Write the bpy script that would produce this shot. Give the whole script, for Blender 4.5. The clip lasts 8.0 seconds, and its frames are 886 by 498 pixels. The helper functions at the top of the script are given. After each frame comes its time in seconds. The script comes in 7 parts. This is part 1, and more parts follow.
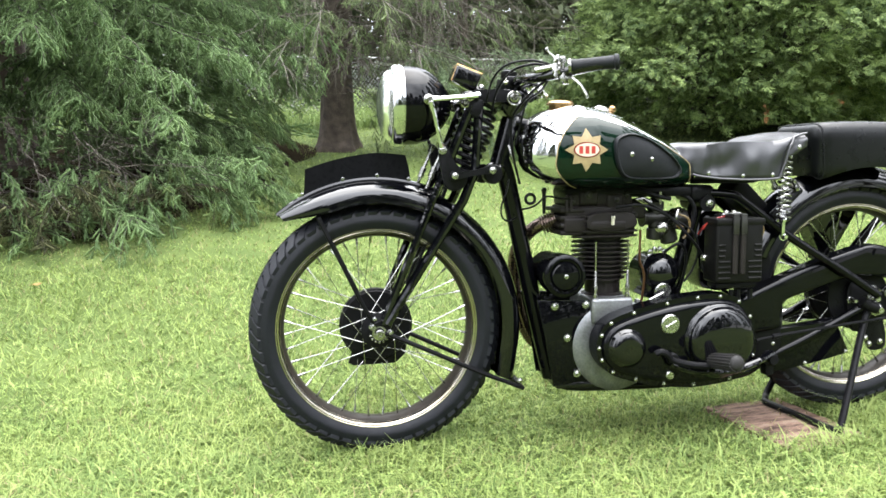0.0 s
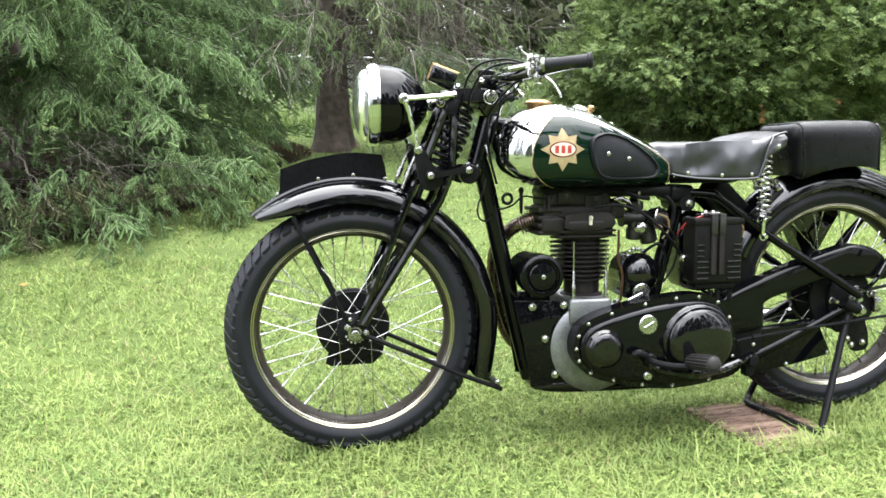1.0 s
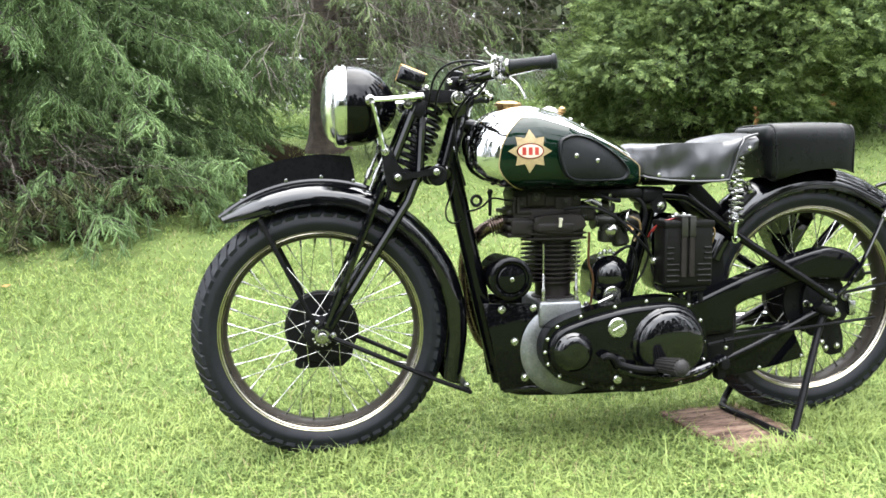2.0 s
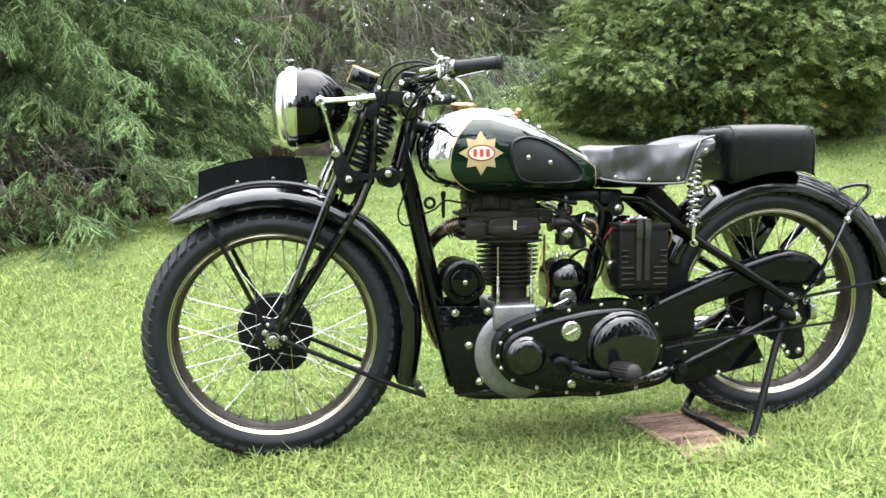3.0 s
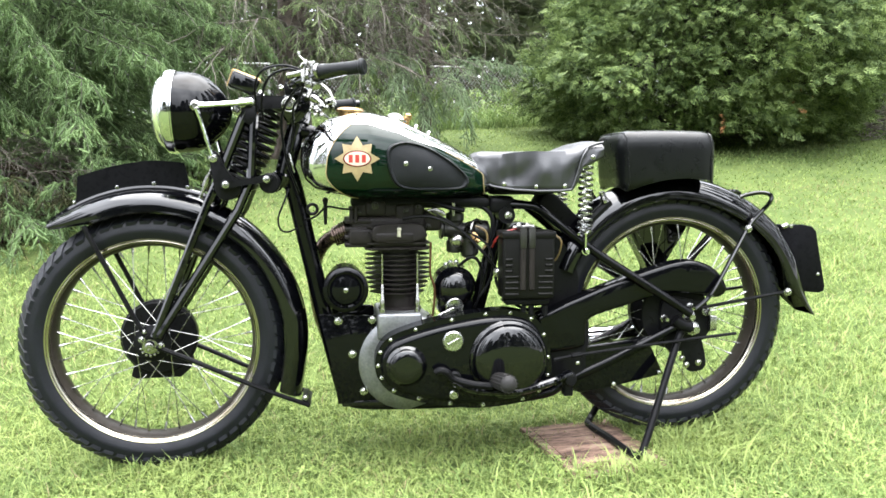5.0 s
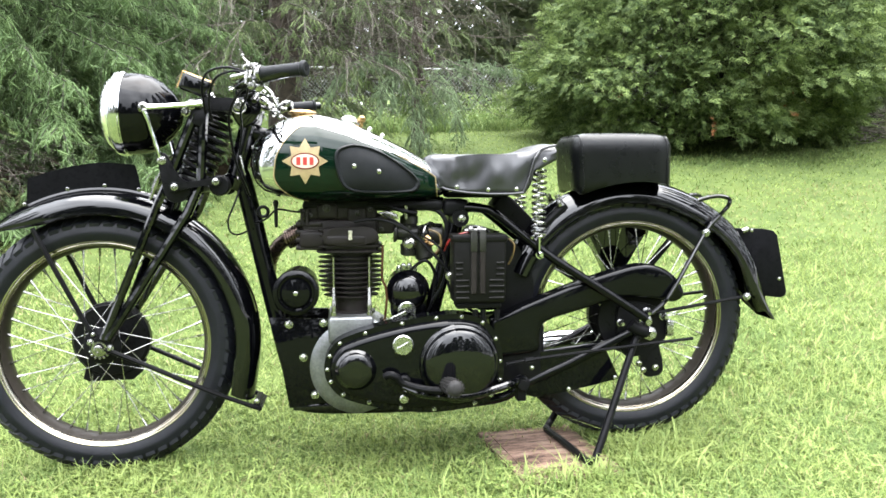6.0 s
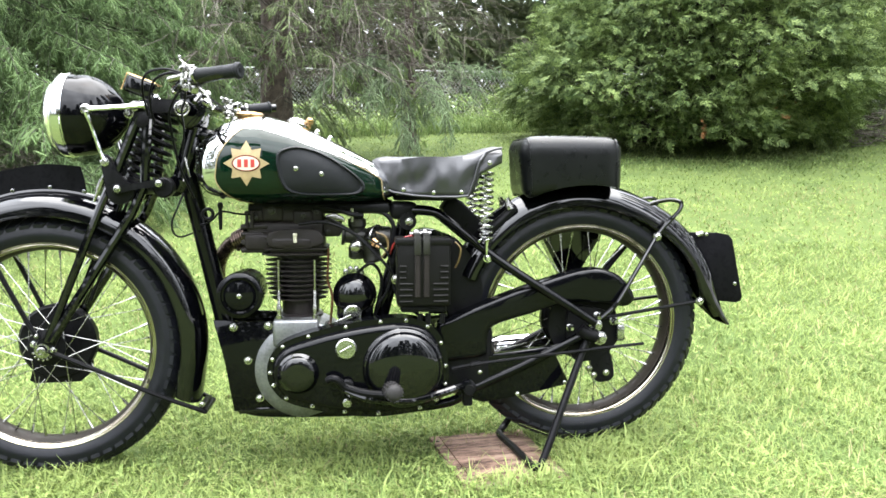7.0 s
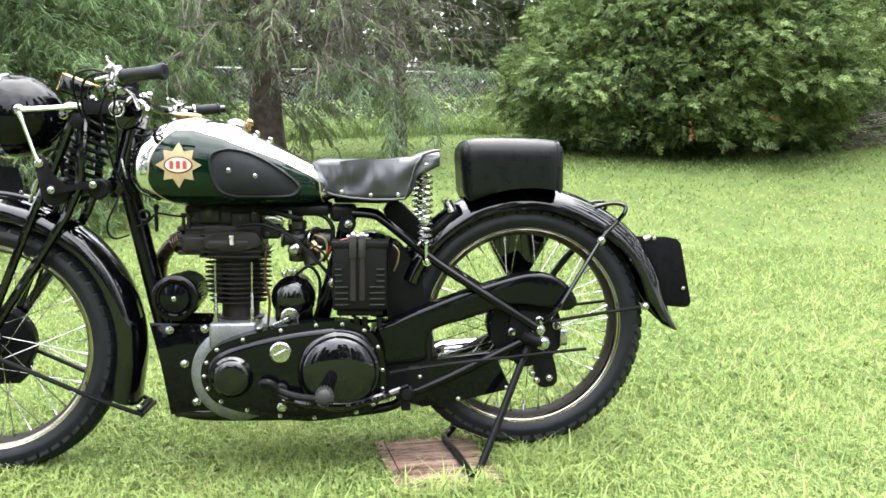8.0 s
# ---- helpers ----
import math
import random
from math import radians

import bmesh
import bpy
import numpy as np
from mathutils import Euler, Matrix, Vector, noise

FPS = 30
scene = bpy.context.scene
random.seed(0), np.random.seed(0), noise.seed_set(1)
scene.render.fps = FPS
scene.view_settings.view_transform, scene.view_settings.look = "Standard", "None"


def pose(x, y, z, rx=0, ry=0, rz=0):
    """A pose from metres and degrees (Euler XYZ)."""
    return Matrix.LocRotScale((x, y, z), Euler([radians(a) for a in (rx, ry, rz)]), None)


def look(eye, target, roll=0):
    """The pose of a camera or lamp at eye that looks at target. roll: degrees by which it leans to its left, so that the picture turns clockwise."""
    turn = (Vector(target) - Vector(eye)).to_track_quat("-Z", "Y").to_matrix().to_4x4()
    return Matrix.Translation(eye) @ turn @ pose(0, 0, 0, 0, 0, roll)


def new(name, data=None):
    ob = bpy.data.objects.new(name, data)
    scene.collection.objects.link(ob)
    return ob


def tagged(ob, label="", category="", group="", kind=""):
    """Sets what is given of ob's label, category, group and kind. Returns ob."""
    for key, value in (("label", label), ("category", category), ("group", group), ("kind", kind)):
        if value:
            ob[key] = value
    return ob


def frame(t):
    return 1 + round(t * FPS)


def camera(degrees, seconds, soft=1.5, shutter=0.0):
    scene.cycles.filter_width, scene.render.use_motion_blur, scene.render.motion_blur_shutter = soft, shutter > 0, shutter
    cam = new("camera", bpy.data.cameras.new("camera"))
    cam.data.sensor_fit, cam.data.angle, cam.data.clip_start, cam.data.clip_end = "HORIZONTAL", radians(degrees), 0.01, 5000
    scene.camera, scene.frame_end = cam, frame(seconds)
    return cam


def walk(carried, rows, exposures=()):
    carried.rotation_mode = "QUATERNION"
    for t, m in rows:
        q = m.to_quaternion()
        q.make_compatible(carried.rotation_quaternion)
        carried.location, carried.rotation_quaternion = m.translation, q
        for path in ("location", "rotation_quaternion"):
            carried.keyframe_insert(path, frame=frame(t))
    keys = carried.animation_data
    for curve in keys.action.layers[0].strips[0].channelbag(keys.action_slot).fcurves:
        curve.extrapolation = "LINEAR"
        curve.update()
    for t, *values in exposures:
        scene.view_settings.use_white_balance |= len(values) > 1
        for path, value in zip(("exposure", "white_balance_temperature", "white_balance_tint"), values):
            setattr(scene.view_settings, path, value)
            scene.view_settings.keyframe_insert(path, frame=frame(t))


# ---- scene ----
cam = camera(58.07, 8.0, soft=1.6)
# seconds, eye x y z, yaw, pitch, lean
PATH_ROWS = [
    (0.0, -0.179, -2.087, 0.754, -9.76, -6.11, 0.46),
    (0.5, -0.141, -2.088, 0.753, -9.59, -6.11, 0.50),
    (1.0, -0.106, -2.088, 0.752, -9.45, -6.09, 0.50),
    (1.5, -0.063, -2.090, 0.752, -9.29, -6.04, 0.48),
    (3.0, 0.127, -2.096, 0.750, -8.65, -5.82, 0.36),
    (3.5, 0.217, -2.099, 0.751, -8.35, -5.74, 0.27),
    (4.0, 0.307, -2.100, 0.752, -8.07, -5.63, 0.20),
    (4.5, 0.391, -2.103, 0.754, -7.80, -5.61, 0.13),
    (6.0, 0.608, -2.109, 0.755, -6.99, -5.37, -0.07),
    (6.5, 0.687, -2.112, 0.757, -6.65, -5.32, -0.15),
    (7.0, 0.769, -2.113, 0.758, -6.32, -5.25, -0.25),
    (7.5, 0.863, -2.114, 0.759, -5.97, -5.22, -0.33),
    (8.0, 0.949, -2.110, 0.763, -5.63, -5.19, -0.46),
]
walk(cam, [(t, pose(x, y, z, 90 + pitch, 0, yaw) @ pose(0, 0, 0, 0, 0, -lean)) for t, x, y, z, yaw, pitch, lean in PATH_ROWS],
     exposures=[(0.0, 2.04), (3.0, 2.14), (6.0, 2.23), (7.0, 2.24), (8.0, 2.18)])

# ---- light: a bright overcast day ----
SUN_UP, SUN_ROUND = 80, 40  # degrees: height, and compass turn of the sun
world = bpy.data.worlds.new("world")
scene.world = world
world.use_nodes = True
wn = world.node_tree.nodes
sky = wn.new("ShaderNodeTexSky")
sky.sky_type = "NISHITA"
sky.sun_disc = False
sky.sun_elevation = radians(SUN_UP)
sky.sun_rotation = radians(SUN_ROUND)
sky.air_density, sky.dust_density, sky.ozone_density = 1.0, 2.5, 1.0
wn["Background"].inputs["Strength"].default_value = 0.15
# an even veil of thin cloud whitens the sky
veil = wn.new("ShaderNodeMix")
veil.data_type = "RGBA"
veil.inputs["Factor"].default_value = 0.75
# brighter overhead than at the horizon, with soft cloud
where = wn.new("ShaderNodeTexCoord")
axes = wn.new("ShaderNodeSeparateXYZ")
rise = wn.new("ShaderNodeMapRange")
rise.inputs["To Min"].default_value, rise.inputs["To Max"].default_value = 0.36, 3.05
cloud = wn.new("ShaderNodeTexNoise")
cloud.inputs["Scale"].default_value, cloud.inputs["Detail"].default_value = 2.6, 5
soft_cloud = wn.new("ShaderNodeMapRange")
soft_cloud.inputs["From Min"].default_value, soft_cloud.inputs["From Max"].default_value = 0.32, 0.68
soft_cloud.inputs["To Min"].default_value, soft_cloud.inputs["To Max"].default_value = 0.65, 1.35
glow = wn.new("ShaderNodeMath")
glow.operation = "MULTIPLY"
tint = wn.new("ShaderNodeVectorMath")
tint.operation = "SCALE"
tint.inputs[0].default_value = (8.4, 8.6, 9.1)
for a, b in ((where.outputs["Generated"], axes.inputs[0]), (axes.outputs["Z"], rise.inputs["Value"]), (where.outputs["Generated"], cloud.inputs["Vector"]), (cloud.outputs["Fac"], soft_cloud.inputs["Value"]),
             (rise.outputs["Result"], glow.inputs[0]), (soft_cloud.outputs["Result"], glow.inputs[1]), (glow.outputs[0], tint.inputs["Scale"]), (tint.outputs[0], veil.inputs["B"])):
    world.node_tree.links.new(a, b)
world.node_tree.links.new(sky.outputs["Color"], veil.inputs["A"])
world.node_tree.links.new(veil.outputs["Result"], wn["Background"].inputs["Color"])
sun_data = bpy.data.lights.new("sun", "SUN")
sun_data.energy, sun_data.angle, sun_data.color = 1.4, radians(70), (1.0, 0.96, 0.88)
sun = new("sun", sun_data)
sun_dir = Vector((math.sin(radians(SUN_ROUND)) * math.cos(radians(SUN_UP)), math.cos(radians(SUN_ROUND)) * math.cos(radians(SUN_UP)), math.sin(radians(SUN_UP))))
sun.matrix_world = look(sun_dir * 30, (0, 0, 0))
# ---- materials ----
def material(name, base, rough=0.5, metal=0.0, coat=0.0, spread=0.0, scale=20.0, bump=0.0, bump_scale=200.0, second=None, rough_spread=0.0, leaf=0.0, island=0.0, obj=0.0, spec=0.5, coat_ior=1.45):
    """A principled material: base colour varied by noise at two scales, roughness variation, fine relief; leaf lets light through."""
    m = bpy.data.materials.new(name)
    m.use_nodes = True
    nt = m.node_tree
    n, l = nt.nodes, nt.links
    p = n["Principled BSDF"]
    p.inputs["Base Color"].default_value = (*base, 1)
    p.inputs["Roughness"].default_value = rough
    p.inputs["Metallic"].default_value = metal
    p.inputs["Specular IOR Level"].default_value = spec
    p.inputs["Coat Weight"].default_value = coat
    p.inputs["Coat Roughness"].default_value = 0.03
    p.inputs["Coat IOR"].default_value = coat_ior
    tc = n.new("ShaderNodeTexCoord")
    if spread or second:
        dark = second or tuple(c * (1 - spread) for c in base)
        big = n.new("ShaderNodeTexNoise")
        big.inputs["Scale"].default_value, big.inputs["Detail"].default_value = scale, 6
        small = n.new("ShaderNodeTexNoise")
        small.inputs["Scale"].default_value, small.inputs["Detail"].default_value = scale * 9, 4
        l.new(tc.outputs["Object"], big.inputs["Vector"])
        l.new(tc.outputs["Object"], small.inputs["Vector"])
        add = n.new("ShaderNodeMath")
        add.operation = "MULTIPLY_ADD"
        add.inputs[1].default_value = 0.6
        l.new(big.outputs["Fac"], add.inputs[0])
        mul = n.new("ShaderNodeMath")
        mul.operation = "MULTIPLY"
        mul.inputs[1].default_value = 0.4
        l.new(small.outputs["Fac"], mul.inputs[0])
        l.new(mul.outputs[0], add.inputs[2])
        last = add.outputs[0]
        for amount, node, socket in ((island, "ShaderNodeNewGeometry", "Random Per Island"), (obj, "ShaderNodeObjectInfo", "Random")):
            if amount:
                g = n.new(node)
                ma = n.new("ShaderNodeMath")
                ma.operation = "MULTIPLY_ADD"
                ma.inputs[1].default_value = amount
                l.new(g.outputs[socket], ma.inputs[0])
                sub = n.new("ShaderNodeMath")
                sub.operation = "SUBTRACT"
                sub.inputs[1].default_value = amount / 2
                l.new(last, sub.inputs[0])
                l.new(sub.outputs[0], ma.inputs[2])
                last = ma.outputs[0]
        ramp = n.new("ShaderNodeValToRGB")
        ramp.color_ramp.elements[0].position, ramp.color_ramp.elements[1].position = 0.32, 0.68
        ramp.color_ramp.elements[0].color, ramp.color_ramp.elements[1].color = (*dark, 1), (*base, 1)
        l.new(last, ramp.inputs["Fac"])
        l.new(ramp.outputs["Color"], p.inputs["Base Color"])
        colour = ramp.outputs["Color"]
    else:
        colour = None
    if rough_spread:
        rn = n.new("ShaderNodeTexNoise")
        rn.inputs["Scale"].default_value, rn.inputs["Detail"].default_value = scale * 3, 5
        l.new(tc.outputs["Object"], rn.inputs["Vector"])
        mr = n.new("ShaderNodeMapRange")
        mr.inputs["From Min"].default_value, mr.inputs["From Max"].default_value = 0.3, 0.7
        mr.inputs["To Min"].default_value, mr.inputs["To Max"].default_value = max(0.02, rough - rough_spread), rough + rough_spread
        l.new(rn.outputs["Fac"], mr.inputs["Value"])
        l.new(mr.outputs["Result"], p.inputs["Roughness"])
    if bump:
        bn = n.new("ShaderNodeTexNoise")
        bn.inputs["Scale"].default_value, bn.inputs["Detail"].default_value = bump_scale, 5
        l.new(tc.outputs["Object"], bn.inputs["Vector"])
        b = n.new("ShaderNodeBump")
        b.inputs["Strength"].default_value, b.inputs["Distance"].default_value = bump, 0.002
        l.new(bn.outputs["Fac"], b.inputs["Height"])
        l.new(b.outputs["Normal"], p.inputs["Normal"])
    if leaf:
        tr = n.new("ShaderNodeBsdfTranslucent")
        mix = n.new("ShaderNodeMixShader")
        mix.inputs["Fac"].default_value = leaf
        if colour:
            l.new(colour, tr.inputs["Color"])
        else:
            tr.inputs["Color"].default_value = (*base, 1)
        l.new(p.outputs["BSDF"], mix.inputs[1])
        l.new(tr.outputs["BSDF"], mix.inputs[2])
        l.new(mix.outputs["Shader"], n["Material Output"].inputs["Surface"])
    return m


BLACK = material("black_enamel", spec=0.0, base=(0.0014, 0.0015, 0.0022), rough=0.10, coat=1.0, coat_ior=1.48, spread=0.4, scale=14, rough_spread=0.03, bump=0.02, bump_scale=60)
BLACK_PLAIN = material("plain_black_enamel", spec=0.0, base=(0.0018, 0.0019, 0.0026), rough=0.2, coat=0.5, coat_ior=1.43, spread=0.4, scale=14, rough_spread=0.05, bump=0.03, bump_scale=60)
PLATE_BLACK = material("plate_black", spec=0.04, base=(0.0058, 0.0058, 0.0068), rough=0.3, spread=0.5, scale=30, rough_spread=0.08, bump=0.05)
RIM_CHROME = material("tarnished_rim_chrome", (0.40, 0.385, 0.345), 0.16, metal=1.0, second=(0.33, 0.275, 0.20), scale=9, rough_spread=0.06)
RIM_WELL = material("tarnished_rim_well", (0.026, 0.022, 0.018), 0.45, spec=0.15, second=(0.010, 0.008, 0.006), scale=9, rough_spread=0.06)
BLACK_SATIN = material("satin_black", spec=0.08, base=(0.0064, 0.0064, 0.0072), rough=0.36, spread=0.5, scale=30, rough_spread=0.12, bump=0.08)
IRON = material("blackened_iron", spec=0.17, base=(0.0150, 0.0122, 0.0118), rough=0.45, metal=0.0, spread=0.5, scale=40, rough_spread=0.12, bump=0.35, bump_scale=420)
CHROME = material("chrome", (0.56, 0.57, 0.58), 0.05, metal=1.0, rough_spread=0.03, scale=25)
NICKEL = material("worn_nickel", (0.345, 0.3412, 0.3225), 0.22, metal=1.0, spread=0.35, scale=60, rough_spread=0.1)
ZINC = material("zinc_bolt", (0.42, 0.42, 0.4125), 0.24, metal=1.0, spread=0.3, scale=90, rough_spread=0.1)
ALLOY = material("cast_alloy", (0.2303, 0.2364, 0.2425), 0.45, metal=0.85, spread=0.5, scale=18, rough_spread=0.1, bump=0.3, bump_scale=500)
EXHAUST = material("heat_tinted_pipe", (0.165, 0.120, 0.100), 0.24, metal=0.9, spread=0.5, scale=22, rough_spread=0.1, bump=0.1)
CARB = material("dull_zinc_casting", (0.048, 0.047, 0.045), 0.42, metal=0.8, spread=0.4, scale=40, rough_spread=0.1, bump=0.25, bump_scale=400)
BRASS = material("brass", (0.435, 0.2775, 0.1275), 0.3, metal=1.0, spread=0.25, scale=60, rough_spread=0.08)
COPPER = material("copper", (0.13, 0.062, 0.036), 0.35, metal=0.9, spread=0.4, scale=60)
GREEN = material("bottle_green_paint", spec=0.0, base=(0.0015, 0.00975, 0.004875), rough=0.12, coat=1.0, coat_ior=1.33, spread=0.3, scale=10, rough_spread=0.03)
GOLD = material("gold_transfer", (0.310, 0.230, 0.118), 0.45, metal=0.2, spread=0.3, scale=120, rough_spread=0.1)
CREAM = material("cream_transfer", (0.4836, 0.4588, 0.372), 0.4, spread=0.12, scale=120)
RED = material("red_transfer", (0.34, 0.0238, 0.017), 0.4, spread=0.25, scale=120)
RUBBER = material("tyre_rubber", spec=0.24, base=(0.0060, 0.0067, 0.0100), rough=0.48, spread=0.45, scale=25, rough_spread=0.1, bump=0.25, bump_scale=350)
GRIP = material("grey_rubber", spec=0.14, base=(0.0105, 0.0115, 0.0132), rough=0.55, spread=0.35, scale=40, rough_spread=0.1, bump=0.3, bump_scale=450)
PEDAL = material("worn_pedal_rubber", spec=0.2, base=(0.02145, 0.02028, 0.02028), rough=0.6, spread=0.45, scale=60, bump=0.3, bump_scale=400)
LEATHER = material("black_leather", spec=0.68, base=(0.0090, 0.0093, 0.0125), rough=0.40, spread=0.4, scale=16, rough_spread=0.06, bump=0.15, bump_scale=260)
VINYL = material("black_vinyl", spec=0.20, base=(0.002925, 0.00338, 0.00364), rough=0.30, spread=0.3, scale=12, rough_spread=0.06, bump=0.12, bump_scale=420)
BATTERY = material("battery_case", spec=0.13, base=(0.00429, 0.004095, 0.004095), rough=0.42, spread=0.4, scale=30, rough_spread=0.1, bump=0.15)
WIRE_RED = material("red_wire", (0.20, 0.012, 0.012), 0.4, spread=0.2, scale=80)
WIRE_YELLOW = material("yellow_wire", (0.14, 0.0945, 0.035), 0.4, spread=0.2, scale=80)
BARK = material("spruce_bark", (0.120, 0.096, 0.080), 0.9, second=(0.030, 0.024, 0.020), scale=16, bump=1.0, bump_scale=45, spec=0.2)
TWIG_PALE = material("bleached_twig", (0.150, 0.134, 0.112), 0.9, second=(0.058, 0.048, 0.040), scale=20, bump=0.3)
# litter brown taken down to near black: the hollow's shade is in the colour
SHADED_LITTER = material("needle_litter", (0.020, 0.016, 0.010), 0.95, second=(0.009, 0.008, 0.005), scale=9, bump=0.8, bump_scale=120, spec=0.0)
TWIG = material("dry_twig", (0.0399, 0.03108, 0.02562), 0.9, second=(0.0147, 0.01176, 0.01008), scale=20, bump=0.3)
SPRUCE = material("spruce_needles", (0.230, 0.330, 0.146), 0.6, second=(0.108, 0.170, 0.076), scale=3.4, leaf=0.42, island=0.2, spec=0.10)
SPRUCE_BLUE = material("pale_spruce_needles", (0.270, 0.350, 0.205), 0.6, second=(0.135, 0.190, 0.105), scale=2.6, leaf=0.38, island=0.2, spec=0.10)
SPRUCE_FAR = material("spruce_far_needles", (0.215, 0.268, 0.128), 0.6, second=(0.100, 0.134, 0.066), scale=1.5, leaf=0.32, island=0.4, spec=0.12)
# darker and browner than the other needles, for sprays low in the skirt
OLIVE_NEEDLES = material("olive_needles", (0.088, 0.092, 0.046), 0.8, second=(0.040, 0.044, 0.022), scale=3, leaf=0.2, island=0.5, spec=0.05)
SHOOT = material("young_shoots", (0.200, 0.275, 0.105), 0.6, spec=0.12, second=(0.100, 0.146, 0.050), scale=3, leaf=0.3, island=0.5)
CEDAR = material("cedar_sprays", (0.178, 0.236, 0.082), 0.6, second=(0.056, 0.088, 0.034), scale=2.2, leaf=0.28, island=0.45, spec=0.10)
CEDAR_DEAD = material("dead_cedar_spray", (0.20, 0.090, 0.034), 0.8, second=(0.075, 0.038, 0.02), scale=8, leaf=0.2, island=0.4, spec=0.1)
WEED = material("tall_weeds", (0.25, 0.325, 0.118), 0.55, second=(0.135, 0.206, 0.070), scale=2.0, leaf=0.3, island=0.5, spec=0.15)
GRASS = material("lawn_grass", spec=0.10, base=(0.268, 0.330, 0.110), rough=0.55, second=(0.110, 0.165, 0.052), scale=2.3, leaf=0.36, island=0.40)
CLOVER = material("clover_leaf", (0.235, 0.305, 0.088), 0.5, second=(0.110, 0.170, 0.038), scale=3.0, leaf=0.3, island=0.5, spec=0.2)
STRAW = material("dry_grass", (0.275, 0.231, 0.121), 0.7, second=(0.1815, 0.1485, 0.066), scale=6, leaf=0.25, island=0.4)
SOIL = material("lawn_soil", (0.088, 0.116, 0.034), 0.95, second=(0.046, 0.070, 0.022), scale=5, bump=0.8, bump_scale=90, spec=0.1)
PLANK = material("weathered_board", (0.185, 0.118, 0.088), 0.85, spec=0.2, second=(0.026, 0.015, 0.011), scale=7, bump=0.45, bump_scale=60)
pn = PLANK.node_tree
stretch = pn.nodes.new("ShaderNodeMapping")
stretch.inputs["Scale"].default_value = (0.6, 4.5, 3.0)
coords = next(n for n in pn.nodes if n.type == "TEX_COORD")
for noise_node in [n for n in pn.nodes if n.type == "TEX_NOISE"]:
    pn.links.new(stretch.outputs["Vector"], noise_node.inputs["Vector"])
pn.links.new(coords.outputs["Object"], stretch.inputs["Vector"])
grain = next(n for n in pn.nodes if n.type == "VALTORGB").color_ramp
grain.elements[0].position, grain.elements[1].position = 0.40, 0.53
worn = grain.elements.new(0.64)
worn.color = (0.25, 0.195, 0.15, 1)
WIRE = material("galvanised_wire", (0.40, 0.41, 0.40), 0.5, metal=0.4, spread=0.3, scale=30)
FOREST = material("far_wood", (0.106, 0.128, 0.060), 0.8, second=(0.042, 0.056, 0.027), scale=0.8, island=0.5, leaf=0.15)
LEAF_FALLEN = material("fallen_leaf", (0.279, 0.1364, 0.0372), 0.6, spread=0.3, scale=60)

glass = bpy.data.materials.new("ribbed_glass")
glass.use_nodes = True
gp = glass.node_tree.nodes["Principled BSDF"]
gp.inputs["Base Color"].default_value = (0.92, 0.95, 0.93, 1)
gp.inputs["Roughness"].default_value = 0.22
gp.inputs["Transmission Weight"].default_value = 1.0
gp.inputs["IOR"].default_value = 1.45
GLASS = glass
# ---- mesh helpers ----
def finish(mesh, mat, angle=35):
    mesh.materials.append(mat)
    mesh.polygons.foreach_set("use_smooth", [True] * len(mesh.polygons))
    mesh.set_sharp_from_angle(angle=radians(angle))


def part(name, bm, mat, parent=None, label="", angle=35):
    """Links a bmesh as one mesh object under a thing or under a part; the world is the frame of its coordinates."""
    bmesh.ops.recalc_face_normals(bm, faces=bm.faces)
    mesh = bpy.data.meshes.new(name)
    bm.to_mesh(mesh)
    bm.free()
    finish(mesh, mat, angle)
    ob = new(name, mesh)
    ob.parent = parent
    return tagged(ob, label)


def shared(name, ob, m, parent):
    """Another object on ob's mesh, moved by m."""
    o = new(name, ob.data)
    o.matrix_basis = m
    o.parent = parent
    return o


def ring_frame(d):
    d = Vector(d).normalized()
    a = d.cross(Vector((0, 0, 1)))
    if a.length < 1e-3:
        a = d.cross(Vector((0, 1, 0)))
    a.normalize()
    return d, a, a.cross(d).normalized()


def smooth_path(points, steps=6):
    """A Catmull-Rom run through the points."""
    pts = [Vector(p) for p in points]
    if len(pts) < 3:
        return pts
    out = []
    for i in range(len(pts) - 1):
        p0, p1, p2, p3 = pts[max(i - 1, 0)], pts[i], pts[i + 1], pts[min(i + 2, len(pts) - 1)]
        for k in range(steps):
            t = k / steps
            out.append(0.5 * (2 * p1 + (p2 - p0) * t + (2 * p0 - 5 * p1 + 4 * p2 - p3) * t * t + (3 * p1 - p0 - 3 * p2 + p3) * t ** 3))
    return out + [pts[-1]]


def tube(bm, points, radius, sides=10, closed=False, radii=None):
    """A capped round tube along the points, added to bm."""
    pts = [Vector(p) for p in points]
    rings, prev = [], None
    for i, p in enumerate(pts):
        if closed:
            d = pts[(i + 1) % len(pts)] - pts[i - 1]
        else:
            d = pts[min(i + 1, len(pts) - 1)] - pts[max(i - 1, 0)]
        d.normalize()
        if prev is None:
            _, a, _ = ring_frame(d)
        else:
            a = (prev - d * prev.dot(d)).normalized()
        prev = a
        b = d.cross(a)
        r = radii[i] if radii else radius
        rings.append([bm.verts.new(p + (a * math.cos(2 * math.pi * k / sides) + b * math.sin(2 * math.pi * k / sides)) * r) for k in range(sides)])
    pairs = list(zip(rings, rings[1:])) + ([(rings[-1], rings[0])] if closed else [])
    for r0, r1 in pairs:
        for k in range(sides):
            bm.faces.new((r0[k], r0[(k + 1) % sides], r1[(k + 1) % sides], r1[k]))
    if not closed:
        bm.faces.new(rings[0])
        bm.faces.new(rings[-1])
    return bm


